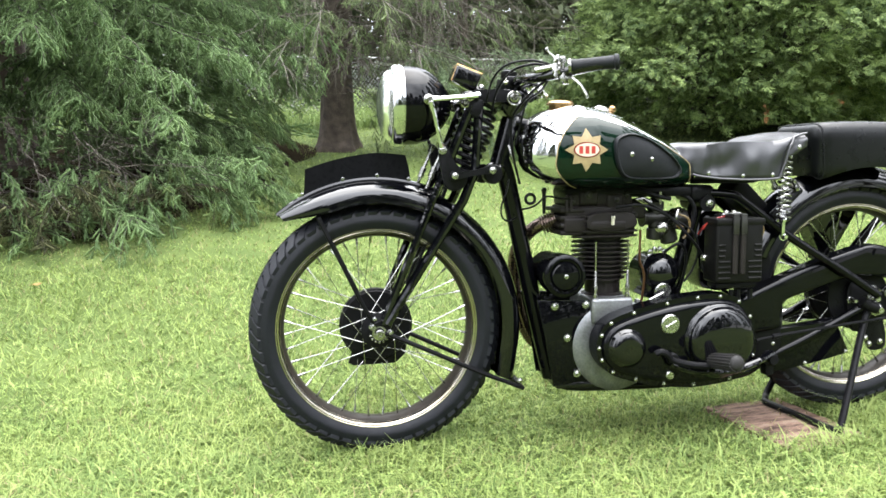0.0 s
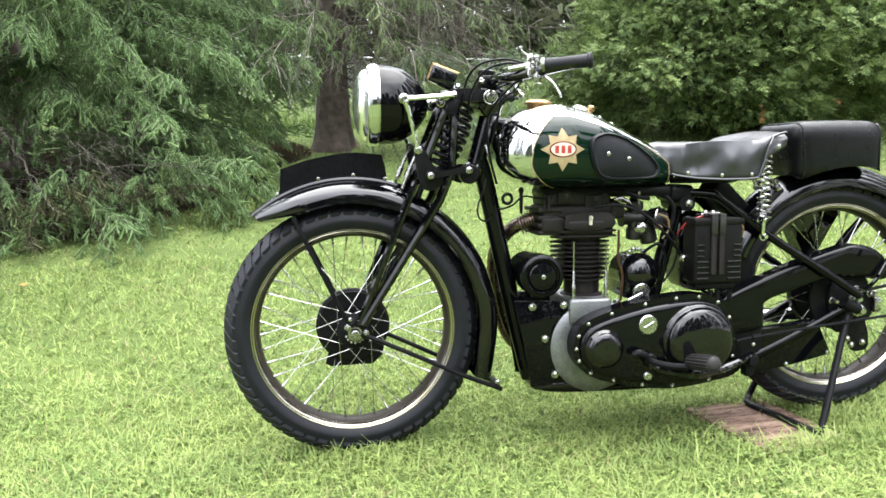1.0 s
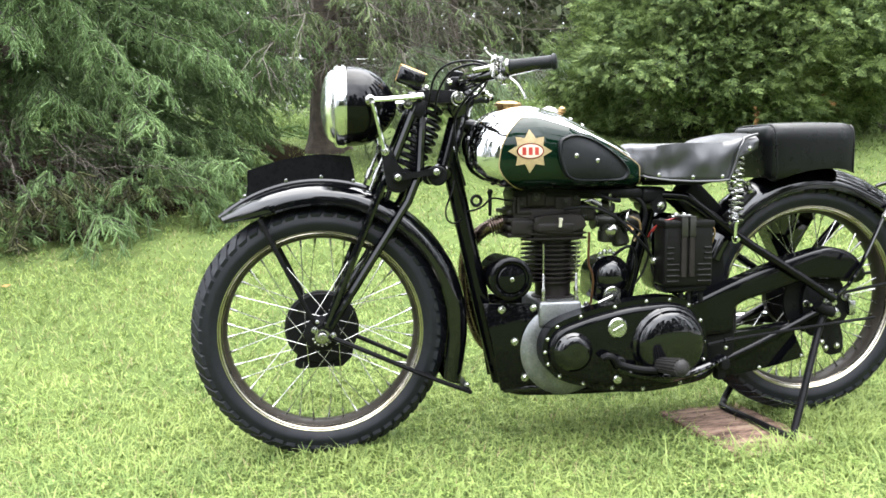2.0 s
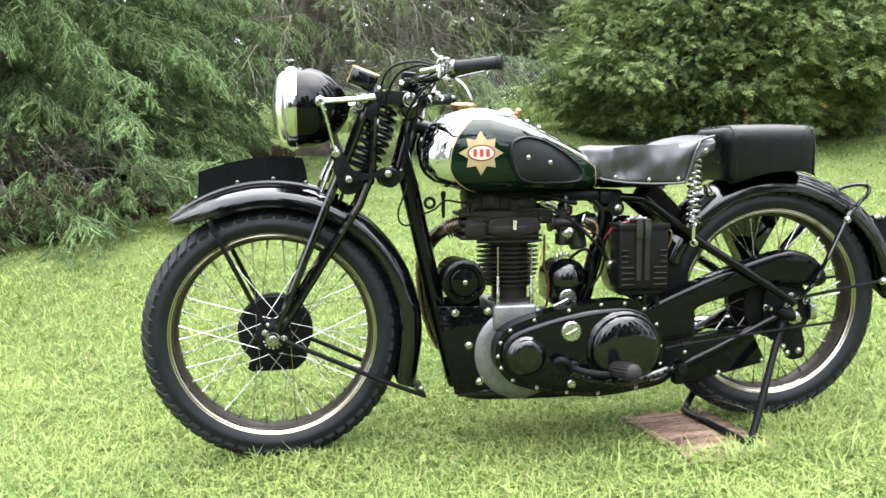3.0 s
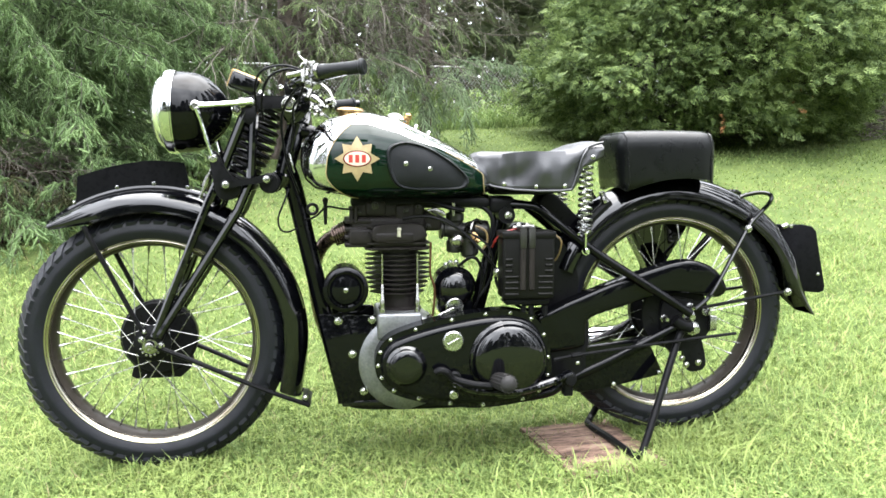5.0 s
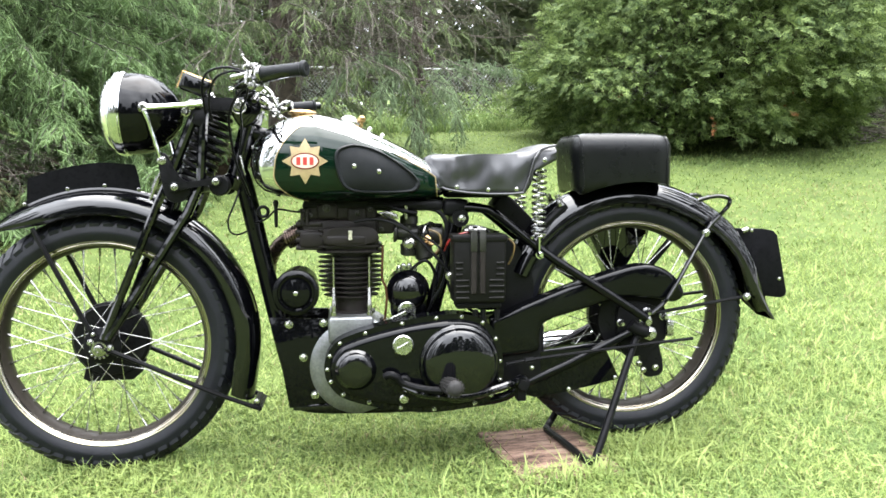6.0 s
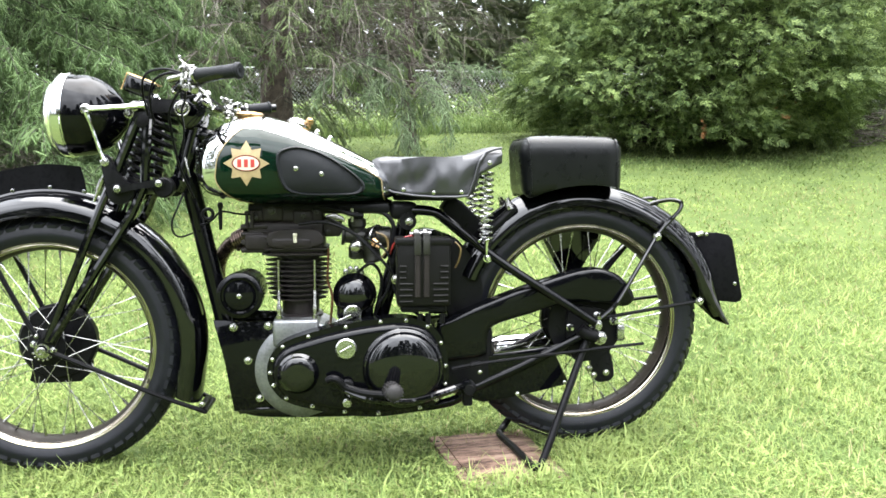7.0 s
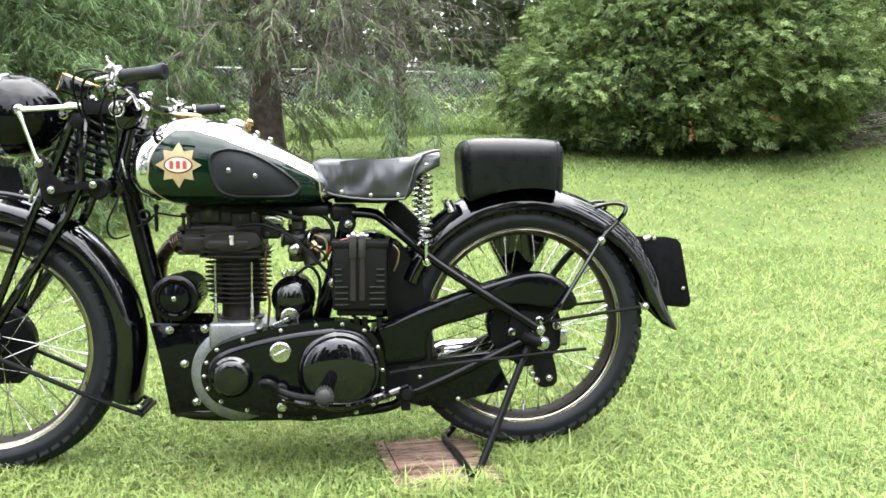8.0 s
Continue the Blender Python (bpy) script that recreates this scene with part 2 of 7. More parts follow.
def lathe(bm, profile, centre, axis="y", steps=48, start=0.0, end=360.0, closed_profile=False):
    """Turns (radius, offset) pairs round an axis through centre; a part turn leaves its ends open."""
    c = Vector(centre)
    full = abs(end - start) >= 359.9
    n = steps if full else steps + 1
    rings = []
    for k in range(n):
        a = radians(start + (end - start) * k / steps)
        ring = []
        for r, o in profile:
            u, v = r * math.cos(a), r * math.sin(a)
            ring.append(bm.verts.new(c + Vector({"y": (u, o, v), "x": (o, u, v), "z": (u, v, o)}[axis])))
        rings.append(ring)
    m = len(profile)
    for k in range(n if full else n - 1):
        r0, r1 = rings[k], rings[(k + 1) % n]
        for i in range(m if closed_profile else m - 1):
            j = (i + 1) % m
            bm.faces.new((r0[i], r0[j], r1[j], r1[i]))
    if not full and closed_profile:
        bm.faces.new(rings[0])
        bm.faces.new(rings[-1])
    return bm


def disc(bm, centre, axis, profile, steps=28):
    """A solid of turning about any axis: (offset along axis, radius) pairs, capped at both ends."""
    d, a, b = ring_frame(axis)
    c = Vector(centre)
    rings = [[bm.verts.new(c + d * o + (a * math.cos(2 * math.pi * k / steps) + b * math.sin(2 * math.pi * k / steps)) * max(r, 1e-4)) for k in range(steps)] for o, r in profile]
    for r0, r1 in zip(rings, rings[1:]):
        for k in range(steps):
            bm.faces.new((r0[k], r0[(k + 1) % steps], r1[(k + 1) % steps], r1[k]))
    bm.faces.new(rings[0])
    bm.faces.new(rings[-1])
    return bm


def slab(bm, outline, y0, y1, bevel=0.003, segments=2):
    """A plate: an outline of (x, z) pairs between two depths y0 < y1, with rounded rims."""
    front = [bm.verts.new((x, y0, z)) for x, z in outline]
    back = [bm.verts.new((x, y1, z)) for x, z in outline]
    n = len(outline)
    f0, f1 = bm.faces.new(front), bm.faces.new(back)
    for k in range(n):
        bm.faces.new((front[k], front[(k + 1) % n], back[(k + 1) % n], back[k]))
    if bevel:
        edges = list(f0.edges) + list(f1.edges)
        bmesh.ops.bevel(bm, geom=edges, offset=bevel, segments=segments, profile=0.5, affect="EDGES", clamp_overlap=True)
    return bm


def rounded(points, steps=6):
    """A closed smooth outline through the (x, z) points."""
    p = [Vector((x, 0, z)) for x, z in points]
    n, out = len(p), []
    for i in range(n):
        p0, p1, p2, p3 = p[i - 1], p[i], p[(i + 1) % n], p[(i + 2) % n]
        for k in range(steps):
            t = k / steps
            q = 0.5 * (2 * p1 + (p2 - p0) * t + (2 * p0 - 5 * p1 + 4 * p2 - p3) * t * t + (3 * p1 - p0 - 3 * p2 + p3) * t ** 3)
            out.append((q.x, q.z))
    return out


def inset(pts, d):
    out = []
    n = len(pts)
    for k in range(n):
        (x0, z0), (x1, z1) = pts[k - 1], pts[(k + 1) % n]
        tx, tz = x1 - x0, z1 - z0
        ln = math.hypot(tx, tz) or 1
        out.append((pts[k][0] + tz / ln * d, pts[k][1] - tx / ln * d))
    return out


def cushion(bm, outline, y_back, y_front, radius, steps=5):
    """A plate pressed out towards the viewer: its clockwise outline runs straight from y_back and turns over in a full round edge."""
    loops = [[bm.verts.new((x, y_back, z)) for x, z in outline]]
    for k in range(steps + 1):
        q = math.pi / 2 * k / steps
        loops.append([bm.verts.new((x, y_front + radius * (1 - math.sin(q)), z)) for x, z in inset(outline, radius * (1 - math.cos(q)))])
    n = len(outline)
    for l0, l1 in zip(loops, loops[1:]):
        for k in range(n):
            bm.faces.new((l0[k], l0[(k + 1) % n], l1[(k + 1) % n], l1[k]))
    bm.faces.new(loops[0])
    bm.faces.new(loops[-1])
    return bm


def block(bm, lo, hi, bevel=0.004, segments=2, m=None):
    r = bmesh.ops.create_cube(bm, size=1.0)
    vs = r["verts"]
    lo, hi = Vector(lo), Vector(hi)
    for v in vs:
        v.co = Vector(((lo[i] + hi[i]) / 2 + v.co[i] * (hi[i] - lo[i]) for i in range(3)))
        if m is not None:
            v.co = m @ v.co
    if bevel:
        edges = list({e for v in vs for e in v.link_edges})
        bmesh.ops.bevel(bm, geom=edges, offset=bevel, segments=segments, profile=0.5, affect="EDGES", clamp_overlap=True)
    return bm


def bolt(bm, centre, axis, r=0.006, h=0.006):
    """A domed acorn bolt head with its washer."""
    return disc(bm, centre, axis, [(0, r * 1.35), (h * 0.2, r * 1.35), (h * 0.25, r), (h * 0.75, r * 0.95), (h, r * 0.6)], 8)


def coil(bm, a, b, radius, wire, turns, steps=14, sides=6, barrel=0.0):
    a, b = Vector(a), Vector(b)
    d, u, v = ring_frame(b - a)
    n = int(turns * steps)
    pts = []
    for k in range(n + 1):
        t = k / n
        r = radius * (1 + barrel * (math.sin(math.pi * t) - 1))
        w = 2 * math.pi * turns * t
        pts.append(a.lerp(b, t) + (u * math.cos(w) + v * math.sin(w)) * r)
    return tube(bm, pts, wire, sides)


def fast_mesh(name, verts, faces, mat, smooth=False):
    """A mesh from arrays: verts n x 3, faces m x k."""
    mesh = bpy.data.meshes.new(name)
    k = faces.shape[1]
    mesh.vertices.add(len(verts))
    mesh.vertices.foreach_set("co", np.ascontiguousarray(verts, dtype=np.float32).ravel())
    mesh.loops.add(faces.size)
    mesh.loops.foreach_set("vertex_index", np.ascontiguousarray(faces, dtype=np.int32).ravel())
    mesh.polygons.add(len(faces))
    mesh.polygons.foreach_set("loop_start", np.arange(0, faces.size, k, dtype=np.int32))
    mesh.update(calc_edges=True)
    mesh.validate()
    mesh.materials.append(mat)
    if smooth:
        mesh.polygons.foreach_set("use_smooth", [True] * len(mesh.polygons))
    return mesh


def spread(template, faces, mats, offs):
    """Copies of a small template, each turned and scaled by a 3 x 3 array and set at a place, as one array of verts and faces."""
    v = np.einsum("nij,kj->nki", mats, template) + offs[:, None, :]
    f = faces[None, :, :] + (np.arange(len(mats)) * len(template))[:, None, None]
    return v.reshape(-1, 3), f.reshape(-1, faces.shape[1])


def frames_along(d, up=(0, 0, 1), roll=None):
    """3 x 3 arrays whose columns are side, direction, normal for each direction d."""
    d = d / np.linalg.norm(d, axis=1, keepdims=True)
    u = np.broadcast_to(np.array(up, float), d.shape)
    s = np.cross(d, u)
    s /= np.maximum(np.linalg.norm(s, axis=1, keepdims=True), 1e-6)
    nrm = np.cross(s, d)
    if roll is not None:
        c, q = np.cos(roll)[:, None], np.sin(roll)[:, None]
        s, nrm = s * c + nrm * q, nrm * c - s * q
    return np.stack([s, d, nrm], axis=2)


rng = np.random.default_rng(7)
# ---- ground ----
def ground_z(x, y):
    """The lawn: level where the machine stands, then rising to the trees."""
    x, y = np.asarray(x, float), np.asarray(y, float)
    q = y - 0.15
    rise = 0.196 * (np.sqrt(q * q + 0.09) + q) / 2
    # steeper on the side of the cedars
    rise = rise + 0.0045 * np.clip(x, 0, 6) * np.clip(rise / 0.19, 0, 6)
    w = y - 6.3
    rise = rise - 0.17 * (np.sqrt(w * w + 0.4) + w) / 2
    lumps = 0.006 * np.sin(3.1 * x + 1.3) * np.sin(2.7 * y + 0.4) + 0.004 * np.sin(7.3 * x - 2.0 * y)
    return -0.03 + 0.10 * np.tanh(0.25 * x) + rise + lumps


def axis_steps(inner0, inner1, step, reach):
    a = list(np.arange(inner0, inner1 + 1e-6, step))
    d, lo, hi = step, inner0, inner1
    while hi < reach:
        d *= 1.35
        lo, hi = lo - d, hi + d
        a = [lo] + a + [hi]
    return np.array(a)


gx, gy = axis_steps(-4, 7, 0.12, 600), axis_steps(-4, 9, 0.12, 600)
GX, GY = np.meshgrid(gx, gy)
gv = np.stack([GX, GY, ground_z(GX, GY)], -1).reshape(-1, 3)
ii = np.arange(len(gy) * len(gx)).reshape(len(gy), len(gx))
gf = np.stack([ii[:-1, :-1], ii[:-1, 1:], ii[1:, 1:], ii[1:, :-1]], -1).reshape(-1, 4)
ground = new("ground", fast_mesh("ground", gv, gf, SOIL, True))
tagged(ground, "grassy garden ground rising gently towards the trees", "ground", kind="structure")
# ---- motorcycle ----
bike = new("motorcycle")
tagged(bike, "vintage black and green motorcycle standing on its rear stand", "motorcycle")
HUB_F, HUB_R = Vector((0, 0, 0.325)), Vector((1.372, 0, 0.3675))
RIM_R = 0.2646


def wheel(name, hub, label, drum_side, drum_r):
    """A wire wheel: hub (the part), with its tyre, rim, drum and crossed spokes."""
    bm = bmesh.new()
    lathe(bm, [(0.004, -0.080), (0.012, -0.080), (0.013, -0.072), (0.020, -0.070), (0.030, -0.055), (0.046, -0.050), (0.046, -0.045), (0.026, -0.038),
               (0.024, 0.038), (0.046, 0.045), (0.046, 0.050), (0.030, 0.055), (0.013, 0.07), (0.013, 0.095), (0.004, 0.095)], hub, steps=32)
    w = part(name, bm, BLACK_SATIN, bike, label)
    bm = bmesh.new()
    half = [(0.2590, 0.034), (0.2665, 0.0405), (0.280, 0.0450), (0.2845, 0.0462), (0.288, 0.0455), (0.300, 0.0435), (0.3115, 0.0385), (0.3195, 0.0300), (0.3245, 0.0150), (0.326, 0.0)]
    prof = [(r, -o) for r, o in half] + [(r, o) for r, o in half[-2::-1]]
    lathe(bm, prof, hub, steps=120)
    part("tyre", bm, RUBBER, w, "black rubber tyre with worn block tread")
    bm = bmesh.new()
    # tread blocks on crown and shoulders, rows set off from one another
    for k in range(58):
        a = 2 * math.pi * k / 58
        for row, (o0, o1, r0, r1, off) in enumerate(((-0.0435, -0.0215, 0.3045, 0.3260, 0.0), (-0.0185, -0.0020, 0.3235, 0.3290, 0.5), (0.0020, 0.0185, 0.3290, 0.3235, 0.0), (0.0215, 0.0435, 0.3260, 0.3045, 0.5))):
            t0, t1 = a + (off + 0.10) * 2 * math.pi / 58, a + (off + 0.80) * 2 * math.pi / 58
            skew = (0.36 if row % 2 else -0.36) * 2 * math.pi / 58
            vs = []
            for lift in (-0.006, 0.0038):
                for o, r, s in ((o0, r0, -skew), (o1, r1, skew)):
                    for t in (t0, t1):
                        q = r + lift
                        vs.append(bm.verts.new(hub + Vector((q * math.cos(t + s), o * (1.045 if lift > 0 else 1), q * math.sin(t + s)))))
            for f in ((4, 5, 7, 6), (0, 1, 5, 4), (2, 6, 7, 3), (0, 4, 6, 2), (1, 3, 7, 5)):
                bm.faces.new([vs[i] for i in f])
    tagged(part("tread", bm, RUBBER, w, "worn rubber tread blocks"), kind="stuff")
    bm = bmesh.new()
    half = [(0.2600, 0.0330), (0.2635, 0.0352), (RIM_R, 0.0375), (0.2634, 0.0392), (0.2612, 0.0393), (0.2596, 0.0378), (0.2588, 0.0362), (0.2570, 0.0366), (0.2552, 0.0356), (0.2538, 0.0330), (0.2520, 0.0312), (0.2508, 0.0282)]
    for s in (-1, 1):
        lathe(bm, [(r, s * o) for r, o in half], hub, steps=96)
    rim = part("rim", bm, RIM_CHROME, w, "tarnished chromed wheel rim with tarnished lining")
    bm = bmesh.new()
    lathe(bm, [(0.2509, -0.0284), (0.2488, -0.0262), (0.2468, -0.0225), (0.2430, -0.0160), (0.2420, 0.0), (0.2430, 0.0160), (0.2468, 0.0225), (0.2488, 0.0262), (0.2509, 0.0284)], hub, steps=96)
    part("rim_well", bm, RIM_WELL, w, "tarnished brown rim centre")
    # spokes: one mesh, turned round the hub
    first = []
    for k in range(40):
        side = -1 if k % 2 else 1
        lead = 1 if (k // 2) % 2 else -1
        a = 2 * math.pi * k / 40 + 0.05
        if k < 4:
            bm = bmesh.new()
            h = Vector((0.042 * math.cos(a + lead * 1.25), side * 0.047, 0.042 * math.sin(a + lead * 1.25)))
            r = Vector((0.243 * math.cos(a), side * 0.006, 0.243 * math.sin(a)))
            d = (r - h).normalized()
            tube(bm, [h, r - d * 0.022], 0.00125, 6)
            tube(bm, [r - d * 0.022, r - d * 0.016, r - d * 0.006, r + d * 0.004], 0, 6, radii=[0.0022, 0.0030, 0.0034, 0.0042])
            sp = part("spoke", bm, NICKEL, w)
            sp.matrix_basis = Matrix.Translation(hub)
            first.append(sp)
        else:
            m = Matrix.Translation(hub) @ Matrix.Rotation(-2 * math.pi * (k - k % 4) / 40, 4, "Y")
            shared("spoke", first[k % 4], m, w)
    s = drum_side
    bm = bmesh.new()
    lathe(bm, [(0.012, s * 0.020), (drum_r * 0.93, s * 0.020), (drum_r * 0.97, s * 0.026), (drum_r, s * 0.028), (drum_r, s * 0.050), (drum_r * 0.95, s * 0.056), (0.03, s * 0.062)], hub, steps=40)
    part("brake_drum", bm, BLACK_SATIN, w, "black painted brake drum")
    return w


front_wheel = wheel("front_wheel", HUB_F, "spoked front wheel with chromed rim", 1, 0.098)
rear_wheel = wheel("rear_wheel", HUB_R, "spoked rear wheel lifted by the stand", 1, 0.092)
bm = bmesh.new()
disc(bm, (1.372, -0.058, 0.3675), (0, -1, 0), [(0, 0.092), (0.004, 0.096), (0.008, 0.094), (0.010, 0.070), (0.016, 0.040)], 40)
part("sprocket_cover", bm, BLACK_SATIN, rear_wheel)
bm = bmesh.new()
slab(bm, [(-0.062, 0.268), (-0.075, 0.222), (-0.062, 0.214), (0.052, 0.216), (0.078, 0.240), (0.085, 0.27)], 0.03, 0.046, 0.003)
part("brake_plate_lip", bm, BLACK_SATIN, front_wheel)
bm = bmesh.new()
disc(bm, (0, -0.072, 0.322), (0, -1, 0), [(0, 0.019), (0.005, 0.019), (0.0055, 0.0145), (0.007, 0.0145), (0.0072, 0.0118), (0.016, 0.0116), (0.017, 0.0095), (0.0175, 0.0062), (0.014, 0.006), (0.0138, 0.002)], 20)
for k in range(7):
    q = radians(195 + 25 * k)
    bolt(bm, (0.0235 * math.cos(q), -0.074, 0.322 + 0.0235 * math.sin(q)), (0, -1, 0), 0.0026, 0.004)
part("axle_nut", bm, NICKEL, front_wheel, "nickelled spindle nut")
for dx, dz in ((-0.019, 0.018), (0.027, 0.002), (-0.012, 0.038)):
    bm = bmesh.new()
    bolt(bm, (dx, -0.078, 0.322 + dz), (0, -1, 0), 0.0066 if dz < 0.03 else 0.004, 0.011)
    part("axle_bolt", bm, ZINC, front_wheel)


def mudguard(name, hub, r, a0, a1, flare, label, deep=0.056, point=0.0, tail=0.0, out=0.0, full=0.86):
    """A rolled guard round a wheel: crowned section with rolled edges, its tail flared."""
    bm = bmesh.new()
    half = [(r - deep, 0.0640), (r - deep + 0.003, 0.0675), (r - deep + 0.006, 0.0670)]
    for th in (4, 16, 28, 40, 51, 61, 70, 78, 85, 90):
        half.append((r - (deep - 0.010) * (1 - math.sin(radians(th)) ** full), 0.0682 * math.cos(radians(th)) ** full))
    outer = [(q, -o) for q, o in half] + [(q, o) for q, o in half[-2::-1]]
    inner = [(q - 0.0025, o * 0.975) for q, o in reversed(outer)]
    prof = outer + inner
    n = 72
    rings = []
    for k in range(n + 1):
        t = k / n
        a = radians(a0 + (a1 - a0) * t)
        slim = 1 - point * max(0, 1 - t / 0.13) ** 1.5 - tail * max(0, (t - 0.90) / 0.10) ** 1.4
        grow = flare[0] * max(0, 1 - t / 0.10) ** 2 + flare[1] * max(0, (t - 0.90) / 0.10) ** 2
        e = min(1, max(0, (t - 0.55) / 0.32))
        grow += out * e * e * (3 - 2 * e)
        rings.append([bm.verts.new(Vector(hub) + Vector(((r + (q - r) * slim + grow) * math.cos(a), o * (0.6 + 0.4 * slim), (r + (q - r) * slim + grow) * math.sin(a)))) for q, o in prof])
    m = len(prof)
    for r0, r1 in zip(rings, rings[1:]):
        for i in range(m):
            bm.faces.new((r0[i], r0[(i + 1) % m], r1[(i + 1) % m], r1[i]))
    bm.faces.new(rings[0])
    bm.faces.new(rings[-1])
    return part(name, bm, BLACK, bike, label)


front_guard = mudguard("front_mudguard", HUB_F, 0.386, 129, -23, (0.006, 0.012), "glossy black front mudguard", point=0.62)
rear_guard = mudguard("rear_mudguard", HUB_R, 0.376, 158, -2, (0.0, 0.03), "glossy black rear mudguard", 0.064, tail=0.75, out=0.024, full=1.1)
# rail and plate along the front guard
bm = bmesh.new()
tube(bm, [Vector((0.390 * math.cos(radians(a)), 0, 0.325 + 0.390 * math.sin(radians(a)))) for a in range(130, 62, -3)], 0.0075, 8)
part("guard_rail", bm, BLACK, front_guard, "raised bright-edged centre rib")
bm = bmesh.new()
arc = [Vector((-0.178, 0, 0.742)), Vector((-0.114, 0, 0.763)), Vector((-0.05, 0, 0.7765)), Vector((0.01, 0, 0.783)), Vector((0.082, 0, 0.777))]
top = [(p.x, p.z) for p in smooth_path(arc, 5)]
low = [(0.394 * math.cos(radians(a)), 0.325 + 0.394 * math.sin(radians(a))) for a in range(76, 119, 3)]
slab(bm, top + [(0.090, 0.745)] + low + [(-0.180, 0.69)], -0.0022, 0.0022, 0.001, 1)
part("number_plate", bm, PLATE_BLACK, front_guard, "curved black plate standing along the mudguard")
for a in (118, 102, 89, 77):
    bm = bmesh.new()
    bolt(bm, (0.397 * math.cos(radians(a)), -0.003, 0.325 + 0.400 * math.sin(radians(a))), (0, -1, 0), 0.0036, 0.007)
    part("plate_bolt", bm, ZINC, front_guard)
for s in (-1, 1):
    bm = bmesh.new()
    tube(bm, [(-0.148, s * 0.064, 0.622), (-0.142, s * 0.066, 0.608), (-0.035, s * 0.062, 0.385), (-0.012, s * 0.060, 0.345)], 0.0062, 8)
    part("guard_stay", bm, BLACK_SATIN, front_guard)
    bm = bmesh.new()
    tube(bm, smooth_path([(0.015, s * 0.078, 0.322), (0.12, s * 0.078, 0.275), (0.26, s * 0.074, 0.208), (0.352, s * 0.066, 0.168), (0.384, s * 0.055, 0.152)], 5), 0.0062, 8)
    part("guard_stay", bm, BLACK_SATIN, front_guard)
bm = bmesh.new()
tube(bm, [(0.384, -0.058, 0.152), (0.386, 0.058, 0.152)], 0.0062, 8)
block(bm, (0.368, -0.05, 0.150), (0.384, 0.05, 0.168), 0.003)
part("guard_stay", bm, BLACK_SATIN, front_guard)
for y in (-0.05,):
    bm = bmesh.new()
    bolt(bm, (0.377, y - 0.006, 0.172), (0, -1, 0), 0.006, 0.008)
    part("stay_bolt", bm, ZINC, front_guard)

# ---- girder fork ----
bm = bmesh.new()
block(bm, (0.225, -0.072, 0.908), (0.27, 0.072, 0.938), 0.008, 3)
fork = part("girder_fork", bm, BLACK, bike, "black girder fork with central barrel spring")
for s in (-1, 1):
    y0, y1 = s * 0.066, s * 0.072
    bm = bmesh.new()
    tube(bm, [(0.244, y0, 0.900), (0.228, y0, 0.862), (0.186, y0, 0.760), (0.176, y0, 0.735)], 0.0125, 10)
    part("fork_leg", bm, BLACK, fork)
    bm = bmesh.new()
    tube(bm, [(0.266, y0, 0.905), (0.262, y0, 0.86), (0.254, y0, 0.735), (0.222, y1, 0.660), (0.052, y1, 0.395), (0.020, y1, 0.345)], 0.012, 10)
    part("fork_leg", bm, BLACK, fork)
    bm = bmesh.new()
    tube(bm, [(0.176, y0, 0.738), (0.150, y1, 0.682), (0.112, y1, 0.590), (0.022, y1, 0.372), (0.010, y1, 0.345)], 0.0105, 10)
    part("fork_leg", bm, BLACK, fork)
    bm = bmesh.new()
    slab(bm, rounded([(0.156, 0.798), (0.166, 0.806), (0.178, 0.798), (0.196, 0.762), (0.212, 0.742), (0.226, 0.732), (0.232, 0.714), (0.222, 0.694), (0.198, 0.684), (0.176, 0.692), (0.166, 0.722)], 4), min(s * 0.070, s * 0.084), max(s * 0.070, s * 0.084), 0.003)
    part("fork_lug", bm, BLACK_SATIN, fork)
    bm = bmesh.new()
    slab(bm, [(-0.012, 0.348), (0.004, 0.352), (0.052, 0.412), (0.060, 0.398), (0.022, 0.318), (0.0, 0.306), (-0.014, 0.320)], min(s * 0.064, s * 0.075), max(s * 0.064, s * 0.075), 0.003)
    part("fork_end", bm, BLACK_SATIN, fork)
    bm = bmesh.new()
    slab(bm, rounded([(0.183, 0.722), (0.190, 0.735), (0.205, 0.734), (0.245, 0.737), (0.284, 0.746), (0.300, 0.748), (0.307, 0.737), (0.298, 0.725), (0.284, 0.727), (0.245, 0.722), (0.205, 0.714), (0.190, 0.711)], 4), min(s * 0.088, s * 0.096), max(s * 0.088, s * 0.096), 0.002)
    part("fork_link", bm, BLACK_SATIN, fork)
    bm = bmesh.new()
    slab(bm, rounded([(0.245, 0.925), (0.258, 0.940), (0.350, 0.939), (0.364, 0.925), (0.352, 0.911), (0.256, 0.910)], 4), min(s * 0.066, s * 0.076), max(s * 0.066, s * 0.076), 0.002)
    part("fork_link", bm, BLACK_SATIN, fork)
    for x, z, y in ((0.196, 0.723, 0.096), (0.294, 0.736, 0.096), (0.260, 0.925, 0.076), (0.352, 0.924, 0.076)):
        bm = bmesh.new()
        bolt(bm, (x, s * y, z), (0, s, 0), 0.0068, 0.010)
        part("spindle_nut", bm, ZINC, fork)
bm = bmesh.new()
coil(bm, (0.296, 0, 0.915), (0.226, 0, 0.742), 0.046, 0.0058, 9, 16, 7, 0.35)
part("fork_spring", bm, BLACK_SATIN, fork, "black barrel coil spring")
bm = bmesh.new()
disc(bm, (0.222, 0, 0.730), (0.37, 0, 0.93), [(0, 0.044), (0.008, 0.044), (0.012, 0.034)], 24)
block(bm, (0.175, -0.07, 0.708), (0.262, 0.07, 0.732), 0.006)
part("spring_seat", bm, BLACK_SATIN, fork)
bm = bmesh.new()
